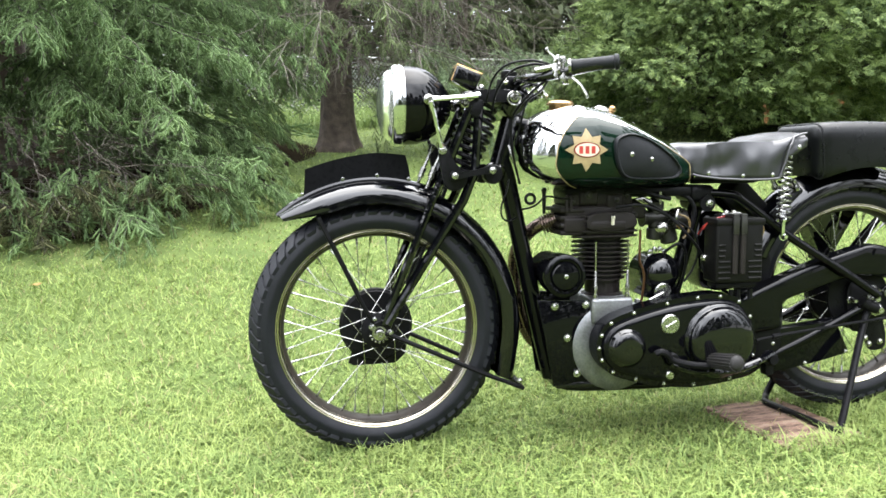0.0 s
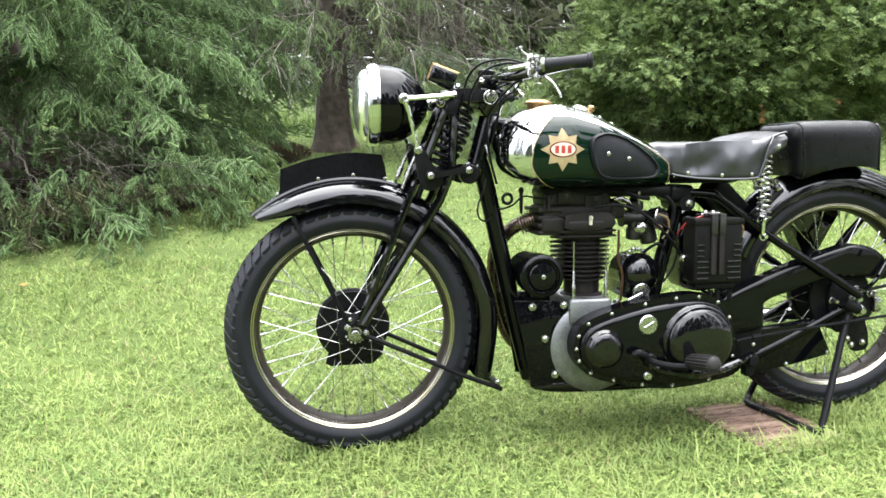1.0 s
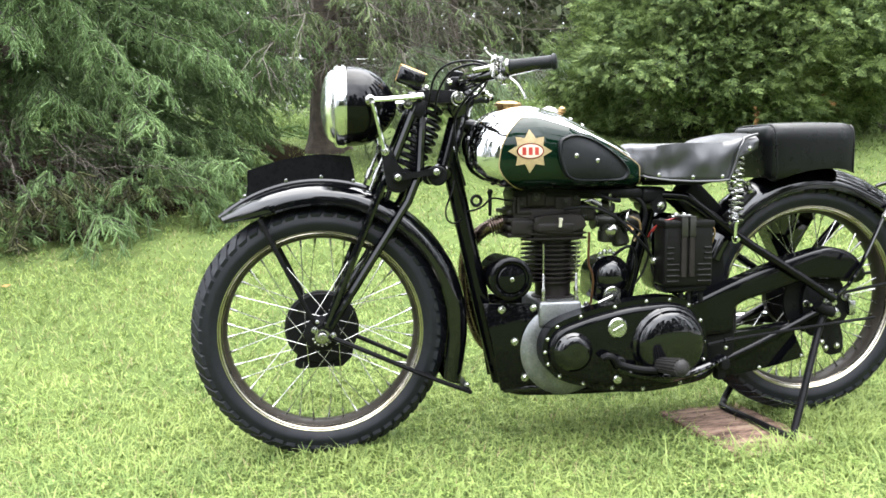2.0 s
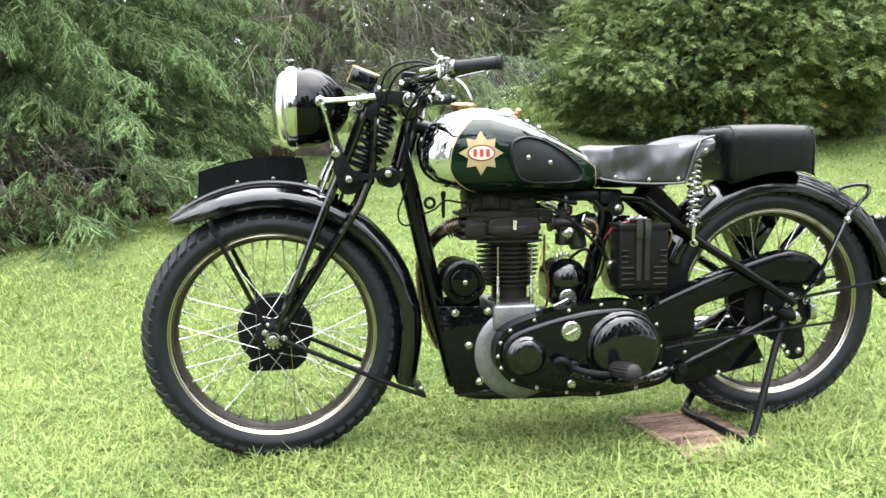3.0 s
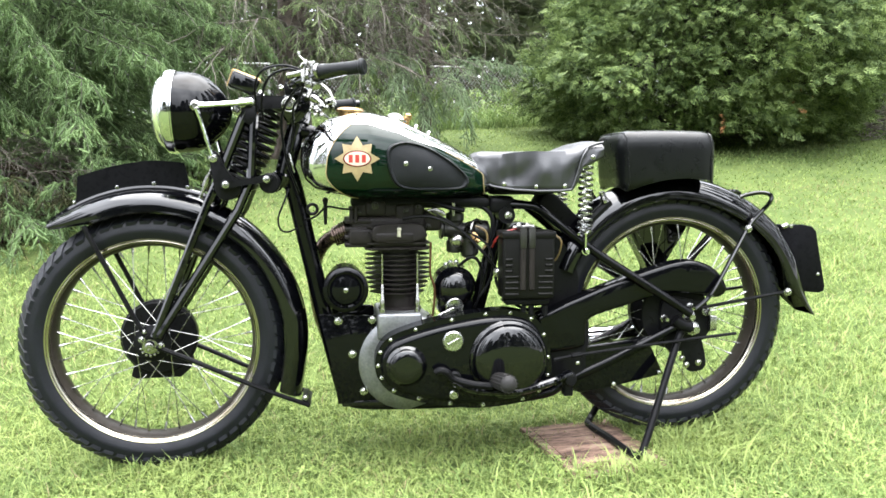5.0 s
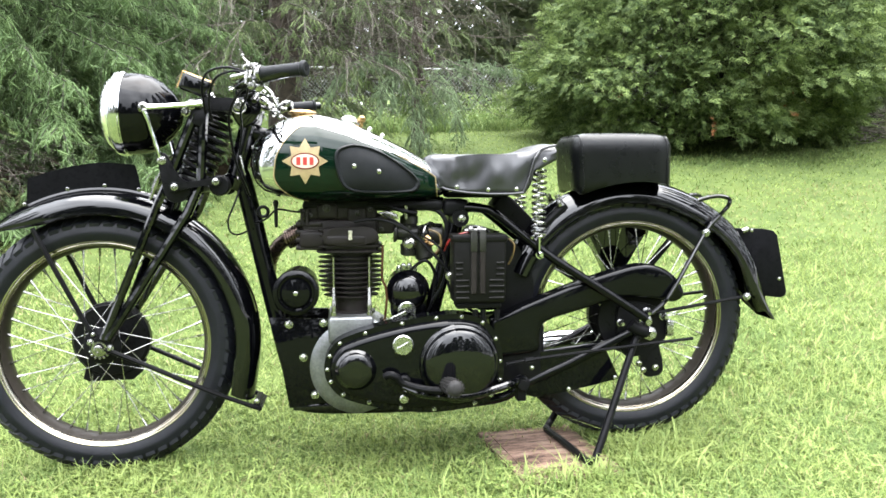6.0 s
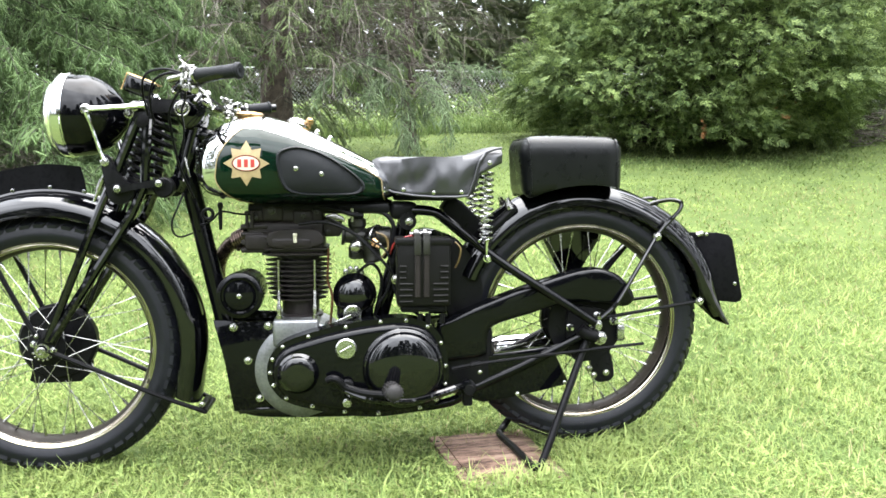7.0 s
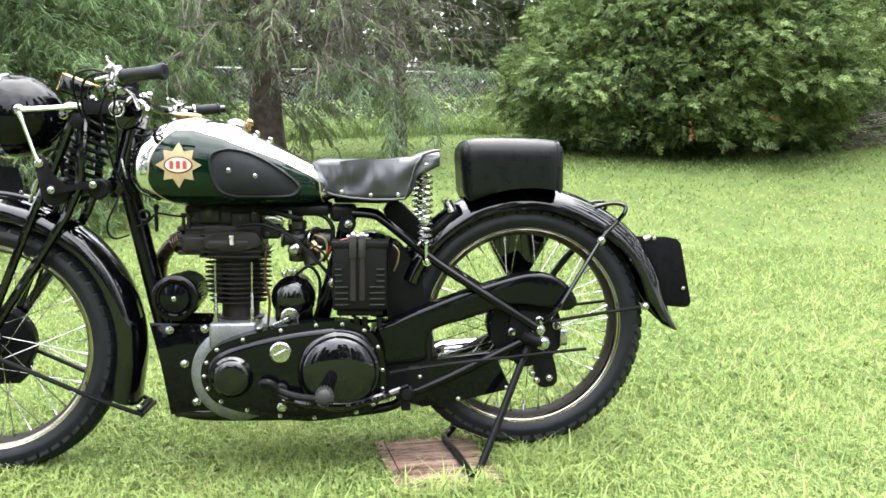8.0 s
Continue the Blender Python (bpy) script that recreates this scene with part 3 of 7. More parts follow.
disc(bm, (0.302, 0, 0.915), (0.37, 0, 0.93), [(0, 0.034), (0.006, 0.048), (0.016, 0.048), (0.024, 0.02)], 24)
part("spring_seat", bm, BLACK_SATIN, fork)
for y in (-0.03, -0.012, 0.035):
    bm = bmesh.new()
    tube(bm, [(0.195, y, 0.715), (0.150, y, 0.600), (0.085, y, 0.43)], 0.004, 6)
    part("brake_cable", bm, BLACK_SATIN, fork)
for y, dx in ((-0.055, 0.0), (0.045, -0.012)):
    bm = bmesh.new()
    tube(bm, smooth_path([(0.176 + dx, y, 0.800), (0.150 + dx, y, 0.745), (0.128 + dx, y, 0.690)], 4), 0.0045, 8)
    tube(bm, [(0.150 + dx, y, 0.745), (0.139 + dx, y, 0.718)], 0.008, 8)
    part("cable_adjuster", bm, NICKEL, fork)
# dampers and lugs at the head
for s in (-1, 1):
    # triangular lug where the upper legs meet
    bm = bmesh.new()
    slab(bm, rounded([(0.226, 0.916), (0.272, 0.914), (0.270, 0.890), (0.262, 0.872), (0.248, 0.872), (0.232, 0.890)], 4), min(s * 0.062, s * 0.078), max(s * 0.062, s * 0.078), 0.003)
    part("fork_lug", bm, BLACK_SATIN, fork)
    bm = bmesh.new()
    disc(bm, (0.300, s * 0.050, 0.726), (0, s, 0), [(0, 0.026), (0.026, 0.026), (0.030, 0.022)], 14)
    part("damper_knob", bm, BLACK_SATIN, fork)

# ---- headlamp ----
LAMP = Vector((0.068, 0, 0.904))
bm = bmesh.new()
prof = [(0.100, 0.0), (0.1012, 0.012), (0.0995, 0.042), (0.093, 0.066), (0.078, 0.090), (0.056, 0.112), (0.030, 0.130), (0.001, 0.137)]
lathe(bm, prof, LAMP, "x", 56)
lamp = part("headlamp", bm, BLACK_PLAIN, bike, "large black headlamp with chrome rim and fluted glass")
bm = bmesh.new()
lathe(bm, [(0.1012, 0.005), (0.1028, 0.0045), (0.1030, 0.002), (0.1045, 0.001), (0.1055, -0.004), (0.1040, -0.009), (0.1045, -0.013), (0.1030, -0.019), (0.0985, -0.024), (0.0935, -0.0255), (0.0920, -0.023)], LAMP, "x", 56)
part("lamp_rim", bm, CHROME, lamp, "chromed lamp rim")
bm = bmesh.new()
gl = [(0.0932, -0.022), (0.0905, -0.030), (0.083, -0.039), (0.070, -0.047), (0.045, -0.054), (0.020, -0.0575), (0.001, -0.058)]
lathe(bm, gl + [(r, o + 0.003) for r, o in gl[::-1]], LAMP, "x", 96)
for v in bm.verts:
    v.co.x += 0.0008 * math.sin(v.co.y * 900) * (1 if v.co.x < LAMP.x - 0.035 else 0)
lens = part("lamp_glass", bm, GLASS, lamp, "fluted clear lamp glass", 80)
lens.visible_shadow = False
bm = bmesh.new()
lathe(bm, [(0.091, -0.026), (0.085, -0.012), (0.065, 0.012), (0.035, 0.03), (0.001, 0.036)], LAMP, "x", 40)
part("lamp_reflector", bm, NICKEL, lamp, "silvered reflector")
for s in (-1, 1):
    bm = bmesh.new()
    disc(bm, (0.130, s * 0.088, 0.913), (0, s, 0), [(0, 0.013), (0.012, 0.013), (0.014, 0.010), (0.022, 0.010), (0.026, 0.006)], 20)
    part("lamp_boss", bm, NICKEL, lamp)
    bm = bmesh.new()
    tube(bm, [(0.130, s * 0.104, 0.912), (0.16, s * 0.100, 0.914), (0.225, s * 0.092, 0.920), (0.262, s * 0.084, 0.925)], 0.0068, 10, radii=[0.009, 0.007, 0.0068, 0.009])
    part("lamp_bracket", bm, CHROME, lamp, "chromed lamp bracket")
    bm = bmesh.new()
    tube(bm, [(0.134, s * 0.108, 0.905), (0.142, s * 0.106, 0.880), (0.160, s * 0.092, 0.808), (0.166, s * 0.088, 0.789)], 0.0050, 8, radii=[0.008, 0.0052, 0.0048, 0.008])
    part("lamp_strut", bm, CHROME, lamp, "chromed lamp strut")
    bm = bmesh.new()
    bolt(bm, (0.166, s * 0.086, 0.788), (0, s, 0), 0.0085, 0.010)
    part("strut_bolt", bm, ZINC, lamp)
    bm = bmesh.new()
    bolt(bm, (0.225, s * 0.078, 0.905), (0, s, 0), 0.009, 0.016)
    bolt(bm, (0.238, s * 0.082, 0.922), (0, s, 0), 0.009, 0.012)
    part("bracket_bolt", bm, NICKEL, lamp)

# ---- instrument, handlebar and controls ----
bm = bmesh.new()
tilt = Matrix.Translation((0.238, -0.005, 0.975)) @ Matrix.Rotation(radians(21), 4, "Y")
block(bm, (-0.034, -0.036, -0.022), (0.036, 0.036, 0.021), 0.008, 3, tilt)
meter = part("instrument", bm, BLACK, bike, "black instrument housing edged with brass")
bm = bmesh.new()
pts = [tilt @ Vector(p) for p in ((-0.034, -0.037, -0.022), (-0.0345, -0.037, 0.021), (0.036, -0.037, 0.0215))]
tube(bm, pts, 0.0019, 6)
pts = [tilt @ Vector(p) for p in ((-0.032, -0.034, 0.022), (-0.032, 0.034, 0.022), (0.035, 0.034, 0.022), (0.035, -0.034, 0.022))]
tube(bm, pts, 0.0019, 6, closed=True)
part("bezel", bm, BRASS, meter, "brass bezel")
bm = bmesh.new()
tube(bm, [(0.252, 0, 0.965), (0.270, 0, 0.945), (0.285, 0, 0.93)], 0.009, 8)
part("instrument_stalk", bm, BLACK_SATIN, meter)
bm = bmesh.new()
bolt(bm, (0.277, -0.03, 0.945), (0.2, -0.5, 0.8), 0.008, 0.012)
part("instrument_bolt", bm, ZINC, meter)

bm = bmesh.new()
bar = [(0.526, -0.344, 0.980), (0.470, -0.322, 0.971), (0.412, -0.285, 0.960), (0.372, -0.225, 0.955), (0.362, -0.12, 0.962), (0.362, 0, 0.962), (0.362, 0.12, 0.960), (0.372, 0.225, 0.945), (0.412, 0.285, 0.948), (0.470, 0.322, 0.952), (0.535, 0.345, 0.958)]
tube(bm, smooth_path(bar, 6), 0.0115, 12)
handlebar = part("handlebar", bm, BLACK, bike, "black handlebar with rubber grips and chromed levers")
for s, dz in ((-1, 0.0), (1, -0.028)):
    bm = bmesh.new()
    a = Vector((0.431 if s < 0 else 0.456, s * (0.302 if s < 0 else 0.313), (0.973 if s < 0 else 0.972) + dz * 0.8))
    b = Vector((0.526 if s < 0 else 0.518, s * (0.344 if s < 0 else 0.338), (0.980 if s < 0 else 0.986) + dz))
    d = b - a
    ln = d.length
    disc(bm, a, d, [(0, 0.0150), (0.004, 0.0165), (0.008, 0.0152), (ln * 0.3, 0.0148), (ln * 0.92, 0.0150), (ln * 0.94, 0.0180), (ln, 0.0180), (ln + 0.003, 0.015)], 22)
    g = part("grip", bm, GRIP, handlebar, "grey rubber hand grip")
    bm = bmesh.new()
    disc(bm, b + d.normalized() * 0.003, d, [(0, 0.006), (0.0008, 0.006)], 12)
    part("grip_hole", bm, BLACK_SATIN, g)
    bm = bmesh.new()
    disc(bm, a - d.normalized() * 0.008, d, [(0, 0.012), (0.001, 0.0175), (0.006, 0.0185), (0.008, 0.0170), (0.009, 0.012)], 22)
    part("grip_collar", bm, NICKEL, handlebar, "chromed collar at the inner end of the grip")
    # clamp, lever and its pivot
    bm = bmesh.new()
    c = Vector((0.412, s * 0.285, 0.964 + dz * 0.7))
    disc(bm, c - Vector((0.014, s * 0.012, 0)), (0.7, s * 0.6, 0.12), [(0, 0.012), (0.002, 0.0145), (0.018, 0.0145), (0.020, 0.012)], 14)
    block(bm, (c.x - 0.004, c.y - 0.007, c.z + 0.010), (c.x + 0.007, c.y + 0.007, c.z + 0.026), 0.003)
    block(bm, (c.x + 0.002, c.y - 0.012, c.z - 0.030), (c.x + 0.016, c.y + 0.006, c.z - 0.008), 0.003)
    for k in range(4):
        disc(bm, c + Vector((0.012 * math.sin(k * 2.1) - 0.01, 0.011 * math.cos(k * 1.7), 0.022 + 0.010 * math.sin(k * 3.0))), (math.sin(k * 1.3), math.cos(k * 2.2), 0.8), [(0, 0.0040), (0.008, 0.0040), (0.011, 0.0022)], 8)
    part("lever_clamp", bm, NICKEL, handlebar, "chromed lever clamp")
    # adjusters and pinch screws crowding the clamp
    for dx, dy, dz2, way, r, h in ((-0.016, -0.006, -0.014, (0.1, 0, 1), 0.0048, 0.050), (0.002, s * 0.010, -0.012, (0, 0.1, 1), 0.0058, 0.044), (-0.008, -0.016, -0.018, (0.3, -1, 0), 0.0070, 0.010), (0.012, -0.014, -0.022, (0.2, -1, -0.2), 0.0062, 0.010)):
        bm = bmesh.new()
        disc(bm, c + Vector((dx, dy, dz2)), way, [(0, r * 0.7), (0.0015, r), (h * 0.30, r), (h * 0.34, r * 0.62), (h * 0.70, r * 0.62), (h * 0.73, r * 1.15), (h * 0.94, r * 1.15), (h, r * 0.7)], 10)
        part("adjuster", bm, NICKEL, handlebar, "chromed cable adjuster")
    if s > 0:
        for dx, dy, dz2, way, r, h in ((-0.022, -0.02, -0.006, (0.5, -0.6, 0.6), 0.010, 0.018), (-0.004, -0.02, -0.012, (0.2, -1, 0.1), 0.010, 0.014), (0.012, -0.02, -0.004, (0.9, 0.4, 0), 0.010, 0.020)):
            bm = bmesh.new()
            disc(bm, c + Vector((dx, dy, dz2)), way, [(0, r * 0.6), (0.003, r), (h * 0.5, r), (h * 0.6, r * 0.75), (h * 0.9, r * 0.75), (h, r * 0.4)], 16)
            part("control_fitting", bm, NICKEL, handlebar, "chromed control fitting")
    bm = bmesh.new()
    if s < 0:
        pts = [(0.386, -0.262, 0.994), (0.372, -0.268, 0.998), (0.360, -0.276, 0.990), (0.342, -0.272, 0.984)]
        tube(bm, smooth_path([(0.421, -0.275, 0.997), (0.401, -0.265, 0.999), (0.385, -0.260, 1.013)], 5), 0.0024, 8)
        disc(bm, (0.385, -0.260, 1.013), (-0.1, 0.1, 1), [(0, 0.002), (0.002, 0.0042), (0.006, 0.0042), (0.008, 0.002)], 10)
    else:
        tube(bm, smooth_path([(0.408, 0.274, 0.972), (0.398, 0.268, 0.974), (0.391, 0.258, 0.978)], 5), 0.0042, 8)
    part("air_lever", bm, NICKEL, handlebar)
    bm = bmesh.new()
    tube(bm, smooth_path([(0.412, s * 0.280, 0.956 + dz), (0.432, s * 0.294, 0.948 + dz), (0.450, s * 0.304, 0.932 + dz), (0.461, s * 0.312, 0.911 + dz), (0.465, s * 0.314, 0.901 + dz)], 5), 0.0036, 8)
    part("clutch_lever" if s < 0 else "brake_lever", bm, NICKEL, handlebar, "chromed hand lever")
bm = bmesh.new()
a, b = Vector((0.358, -0.250, 0.968)), Vector((0.413, -0.280, 0.977))
disc(bm, a, b - a, [(0, 0.005), (0.002, 0.0075), (0.045, 0.0075), (0.047, 0.0095), ((b - a).length, 0.0095)], 14)
part("cable_barrel", bm, NICKEL, handlebar, "bright cable barrel")
# bright bar clamp and adjusters near the stem
bm = bmesh.new()
block(bm, (0.338, -0.05, 0.944), (0.380, 0.05, 0.978), 0.008)
disc(bm, (0.36, 0, 0.975), (0.1, 0, 1), [(0, 0.020), (0.006, 0.022), (0.018, 0.022), (0.022, 0.014)], 18)
part("bar_clamp", bm, BLACK_SATIN, handlebar)
for p, d, r, h in (((0.335, -0.07, 0.955), (-0.3, -0.4, 0.8), 0.007, 0.014), ((0.408, -0.10, 0.935), (0.6, -0.3, -0.4), 0.010, 0.030), ((0.352, -0.088, 0.920), (0, -1, 0), 0.013, 0.008), ((0.400, -0.06, 0.945), (0.5, -0.4, 0.5), 0.008, 0.022), ((0.372, 0.12, 0.962), (0.3, -0.5, 0.5), 0.010, 0.024), ((0.44, 0.16, 0.945), (0.7, -0.4, 0.2), 0.009, 0.026)):
    bm = bmesh.new()
    disc(bm, p, d, [(0, r * 0.7), (0.002, r), (h * 0.6, r), (h * 0.7, r * 0.7), (h, r * 0.6)], 12)
    part("control_fitting", bm, NICKEL, handlebar, "chromed control fitting")

# steering head: bar bracket, damper dial and its bright ring
bm = bmesh.new()
slab(bm, rounded([(0.330, 0.905), (0.338, 0.945), (0.392, 0.948), (0.402, 0.925), (0.388, 0.885), (0.350, 0.872)], 4), -0.048, 0.048, 0.008, 3)
bracket = part("bar_bracket", bm, BLACK, handlebar, "black bracket on the steering head")
bm = bmesh.new()
disc(bm, (0.352, -0.078, 0.918), (0, -1, 0), [(0, 0.016), (0.006, 0.017), (0.010, 0.014)], 24)
part("damper_dial", bm, BLACK_SATIN, bracket)
bm = bmesh.new()
tube(bm, [Vector((0.352 + 0.0165 * math.cos(a), -0.088, 0.918 + 0.0165 * math.sin(a))) for a in np.linspace(0, 2 * math.pi, 25)[:-1]], 0.0028, 7, closed=True)
part("dial_ring", bm, NICKEL, bracket, "bright ring round the dial")
bm = bmesh.new()
tube(bm, smooth_path([(0.372, -0.06, 0.944), (0.390, -0.10, 0.952), (0.404, -0.14, 0.945), (0.398, -0.17, 0.925)], 5), 0.0062, 9)
part("bar_brace", bm, BLACK, bracket)

# ---- cables ----
CABLES = [
    (0.0030, [(0.395, -0.262, 0.975), (0.36, -0.24, 0.985), (0.315, -0.20, 0.972), (0.292, -0.15, 0.930), (0.290, -0.10, 0.880)]),
    (0.0028, [(0.400, -0.268, 0.978), (0.35, -0.25, 0.992), (0.300, -0.21, 0.985), (0.278, -0.16, 0.955), (0.275, -0.10, 0.90)]),
    (0.0032, [(0.400, -0.262, 0.955), (0.372, -0.24, 0.935), (0.345, -0.19, 0.90), (0.335, -0.13, 0.86), (0.345, -0.10, 0.78), (0.372, -0.07, 0.70)]),
    (0.0026, [(0.395, -0.25, 0.952), (0.384, -0.21, 0.925), (0.366, -0.16, 0.905), (0.362, -0.12, 0.86), (0.352, -0.10, 0.80)]),
    (0.0024, [(0.345, -0.060, 0.712), (0.335, -0.075, 0.681), (0.320, -0.080, 0.642), (0.323, -0.080, 0.614), (0.340, -0.078, 0.604), (0.365, -0.060, 0.612)]),
    (0.0030, [(0.36, -0.12, 0.94), (0.40, -0.10, 0.95), (0.43, -0.06, 0.935), (0.44, 0.0, 0.925)]),
]
for r, pts in CABLES:
    bm = bmesh.new()
    tube(bm, smooth_path(pts, 7), r, 7)
    part("control_cable", bm, BLACK_SATIN, bike, "black control cable")
# ---- frame ----
bm = bmesh.new()
disc(bm, (0.322, 0, 0.715), (0.055, 0, 0.20), [(0, 0.026), (0.006, 0.030), (0.030, 0.030), (0.036, 0.024), (0.17, 0.024), (0.176, 0.030), (0.205, 0.030), (0.21, 0.024)], 22)
frame_part = part("frame", bm, BLACK, bike, "black tubular cradle frame")
TUBES = [
    (0.0235, [(0.334, 0, 0.770), (0.354, 0, 0.715), (0.392, 0, 0.545), (0.424, 0, 0.400), (0.454, 0, 0.27), (0.481, 0, 0.165)]),
    (0.019, [(0.375, 0, 0.860), (0.52, 0, 0.82), (0.72, 0, 0.73), (0.86, 0, 0.675)]),
    (0.021, [(0.908, 0, 0.668), (0.893, 0, 0.60), (0.845, 0, 0.42), (0.805, 0, 0.25)]),
]
for r, pts in TUBES:
    bm = bmesh.new()
    tube(bm, smooth_path(pts, 5), r, 14)
    part("frame_tube", bm, BLACK_PLAIN, frame_part)
for s in (-1, 1):
    bm = bmesh.new()
    tube(bm, smooth_path([(0.895, s * 0.035, 0.668), (0.965, s * 0.062, 0.665), (1.000, s * 0.074, 0.648), (1.127, s * 0.100, 0.548), (1.280, s * 0.126, 0.448), (1.386, s * 0.130, 0.380)], 5), 0.0115, 12)
    part("seat_stay", bm, BLACK_PLAIN, frame_part)
    bm = bmesh.new()
    tube(bm, smooth_path([(0.478, s * 0.055, 0.160), (0.55, s * 0.07, 0.150), (0.80, s * 0.08, 0.150), (1.00, s * 0.085, 0.166), (1.072, s * 0.09, 0.205), (1.20, s * 0.095, 0.262), (1.365, s * 0.10, 0.344)], 6), 0.0125, 12)
    part("chain_stay", bm, BLACK_PLAIN, frame_part)
bm = bmesh.new()
block(bm, (0.860, -0.055, 0.645), (0.930, 0.055, 0.690), 0.014, 3)
disc(bm, (0.905, -0.062, 0.640), (0, 1, 0), [(0, 0.022), (0.124, 0.022)], 20)
part("seat_lug", bm, BLACK_SATIN, frame_part)
bm = bmesh.new()
bolt(bm, (0.908, -0.064, 0.640), (0, -1, 0), 0.008, 0.008)
part("lug_bolt", bm, ZINC, frame_part)
# hanging stop and cable eye under the tank
bm = bmesh.new()
disc(bm, (0.436, -0.075, 0.690), (0, 0, -1), [(0, 0.004), (0.006, 0.0075), (0.012, 0.0065), (0.018, 0.0048), (0.040, 0.0050), (0.066, 0.0042), (0.069, 0.0025)], 14)
part("tank_stop", bm, BLACK_SATIN, frame_part)
bm = bmesh.new()
tube(bm, [Vector((0.403 + 0.0125 * math.cos(a), -0.06, 0.660 + 0.0125 * math.sin(a))) for a in np.linspace(0, 2 * math.pi, 20)[:-1]], 0.0042, 8, closed=True)
part("cable_eye", bm, BLACK_SATIN, frame_part)
bm = bmesh.new()
tube(bm, smooth_path([(0.348, -0.045, 0.80), (0.354, -0.05, 0.775), (0.360, -0.05, 0.752)], 4), 0.0028, 8)
part("grease_fitting", bm, NICKEL, frame_part)
bm = bmesh.new()
slab(bm, [(0.378, 0.825), (0.398, 0.832), (0.402, 0.808), (0.390, 0.792), (0.380, 0.80)], -0.07, -0.05, 0.004)
part("steering_stop", bm, NICKEL, frame_part, "bright metal plate by the steering head")
# engine plates with bolts
for s in (-1, 1):
    bm = bmesh.new()
    y = s * 0.085
    slab(bm, [(0.414, 0.394), (0.560, 0.388), (0.580, 0.30), (0.575, 0.172), (0.462, 0.158), (0.440, 0.29)], min(y, y - s * 0.006), max(y, y - s * 0.006), 0.002)
    plate = part("engine_plate", bm, BLACK_PLAIN, frame_part)
    for x, z in ((0.464, 0.376), (0.550, 0.378), (0.499, 0.290), (0.527, 0.192)):
        bm = bmesh.new()
        bolt(bm, (x, y + s * 0.001, z), (0, s, 0), 0.0080, 0.010)
        part("plate_bolt", bm, ZINC, plate)
bm = bmesh.new()
tube(bm, [(0.486, -0.06, 0.162), (0.486, 0.06, 0.162)], 0.012, 10)
block(bm, (0.47, -0.085, 0.150), (0.60, 0.085, 0.168), 0.006)
part("cradle_bridge", bm, BLACK, frame_part)

# ---- tank ----
TX = [0.373, 0.377, 0.388, 0.412, 0.446, 0.490, 0.545, 0.620, 0.690, 0.760, 0.815, 0.855, 0.880, 0.890]
TT = [0.800, 0.822, 0.844, 0.868, 0.890, 0.904, 0.909, 0.891, 0.858, 0.823, 0.794, 0.770, 0.748, 0.735]
TB = [0.784, 0.756, 0.730, 0.706, 0.693, 0.688, 0.687, 0.688, 0.689, 0.690, 0.692, 0.698, 0.708, 0.722]
TW = [0.025, 0.078, 0.118, 0.146, 0.163, 0.173, 0.178, 0.174, 0.158, 0.130, 0.100, 0.070, 0.040, 0.010]


def tank_section(x):
    t, b, w = (float(np.interp(x, TX, v)) for v in (TT, TB, TW))
    return t, b, w


def tank_point(x, a):
    """The tank's skin at x; a: degrees round the section, 0 at its near side, 90 on top."""
    t, b, w = tank_section(x)
    c = b + (t - b) * 0.44
    ca, sa = math.cos(radians(a)), math.sin(radians(a))
    n = 2.0 / (2.35 if sa > 0 else 3.6)
    y = -w * math.copysign(abs(ca) ** n, ca)
    z = c + (t - c if sa > 0 else c - b) * math.copysign(abs(sa) ** n, sa)
    return Vector((x, y, z))


def tank_side(x, z):
    """Depth of the near side of the tank at x, z."""
    t, b, w = tank_section(x)
    c = b + (t - b) * 0.44
    h, n = (t - c, 2.35) if z > c else (c - b, 3.6)
    q = max(0.0, 1 - min(1.0, abs(z - c) / h) ** n)
    return -w * q ** (1 / n)


bm = bmesh.new()
xs = []
for i in range(len(TX) - 1):
    xs += list(np.linspace(TX[i], TX[i + 1], 5)[:-1])
xs.append(TX[-1])
rings = [[bm.verts.new(tank_point(x, a)) for a in range(0, 360, 6)] for x in xs]
for r0, r1 in zip(rings, rings[1:]):
    for k in range(60):
        bm.faces.new((r0[k], r0[(k + 1) % 60], r1[(k + 1) % 60], r1[k]))
bm.faces.new(rings[0])
bm.faces.new(rings[-1])
bmesh.ops.smooth_vert(bm, verts=bm.verts, factor=0.5, use_axis_x=True, use_axis_y=True, use_axis_z=True)
bmesh.ops.smooth_vert(bm, verts=bm.verts, factor=0.5, use_axis_x=True, use_axis_y=True, use_axis_z=True)
tank = part("fuel_tank", bm, CHROME, bike, "chromed petrol tank with bottle green side panels", 60)
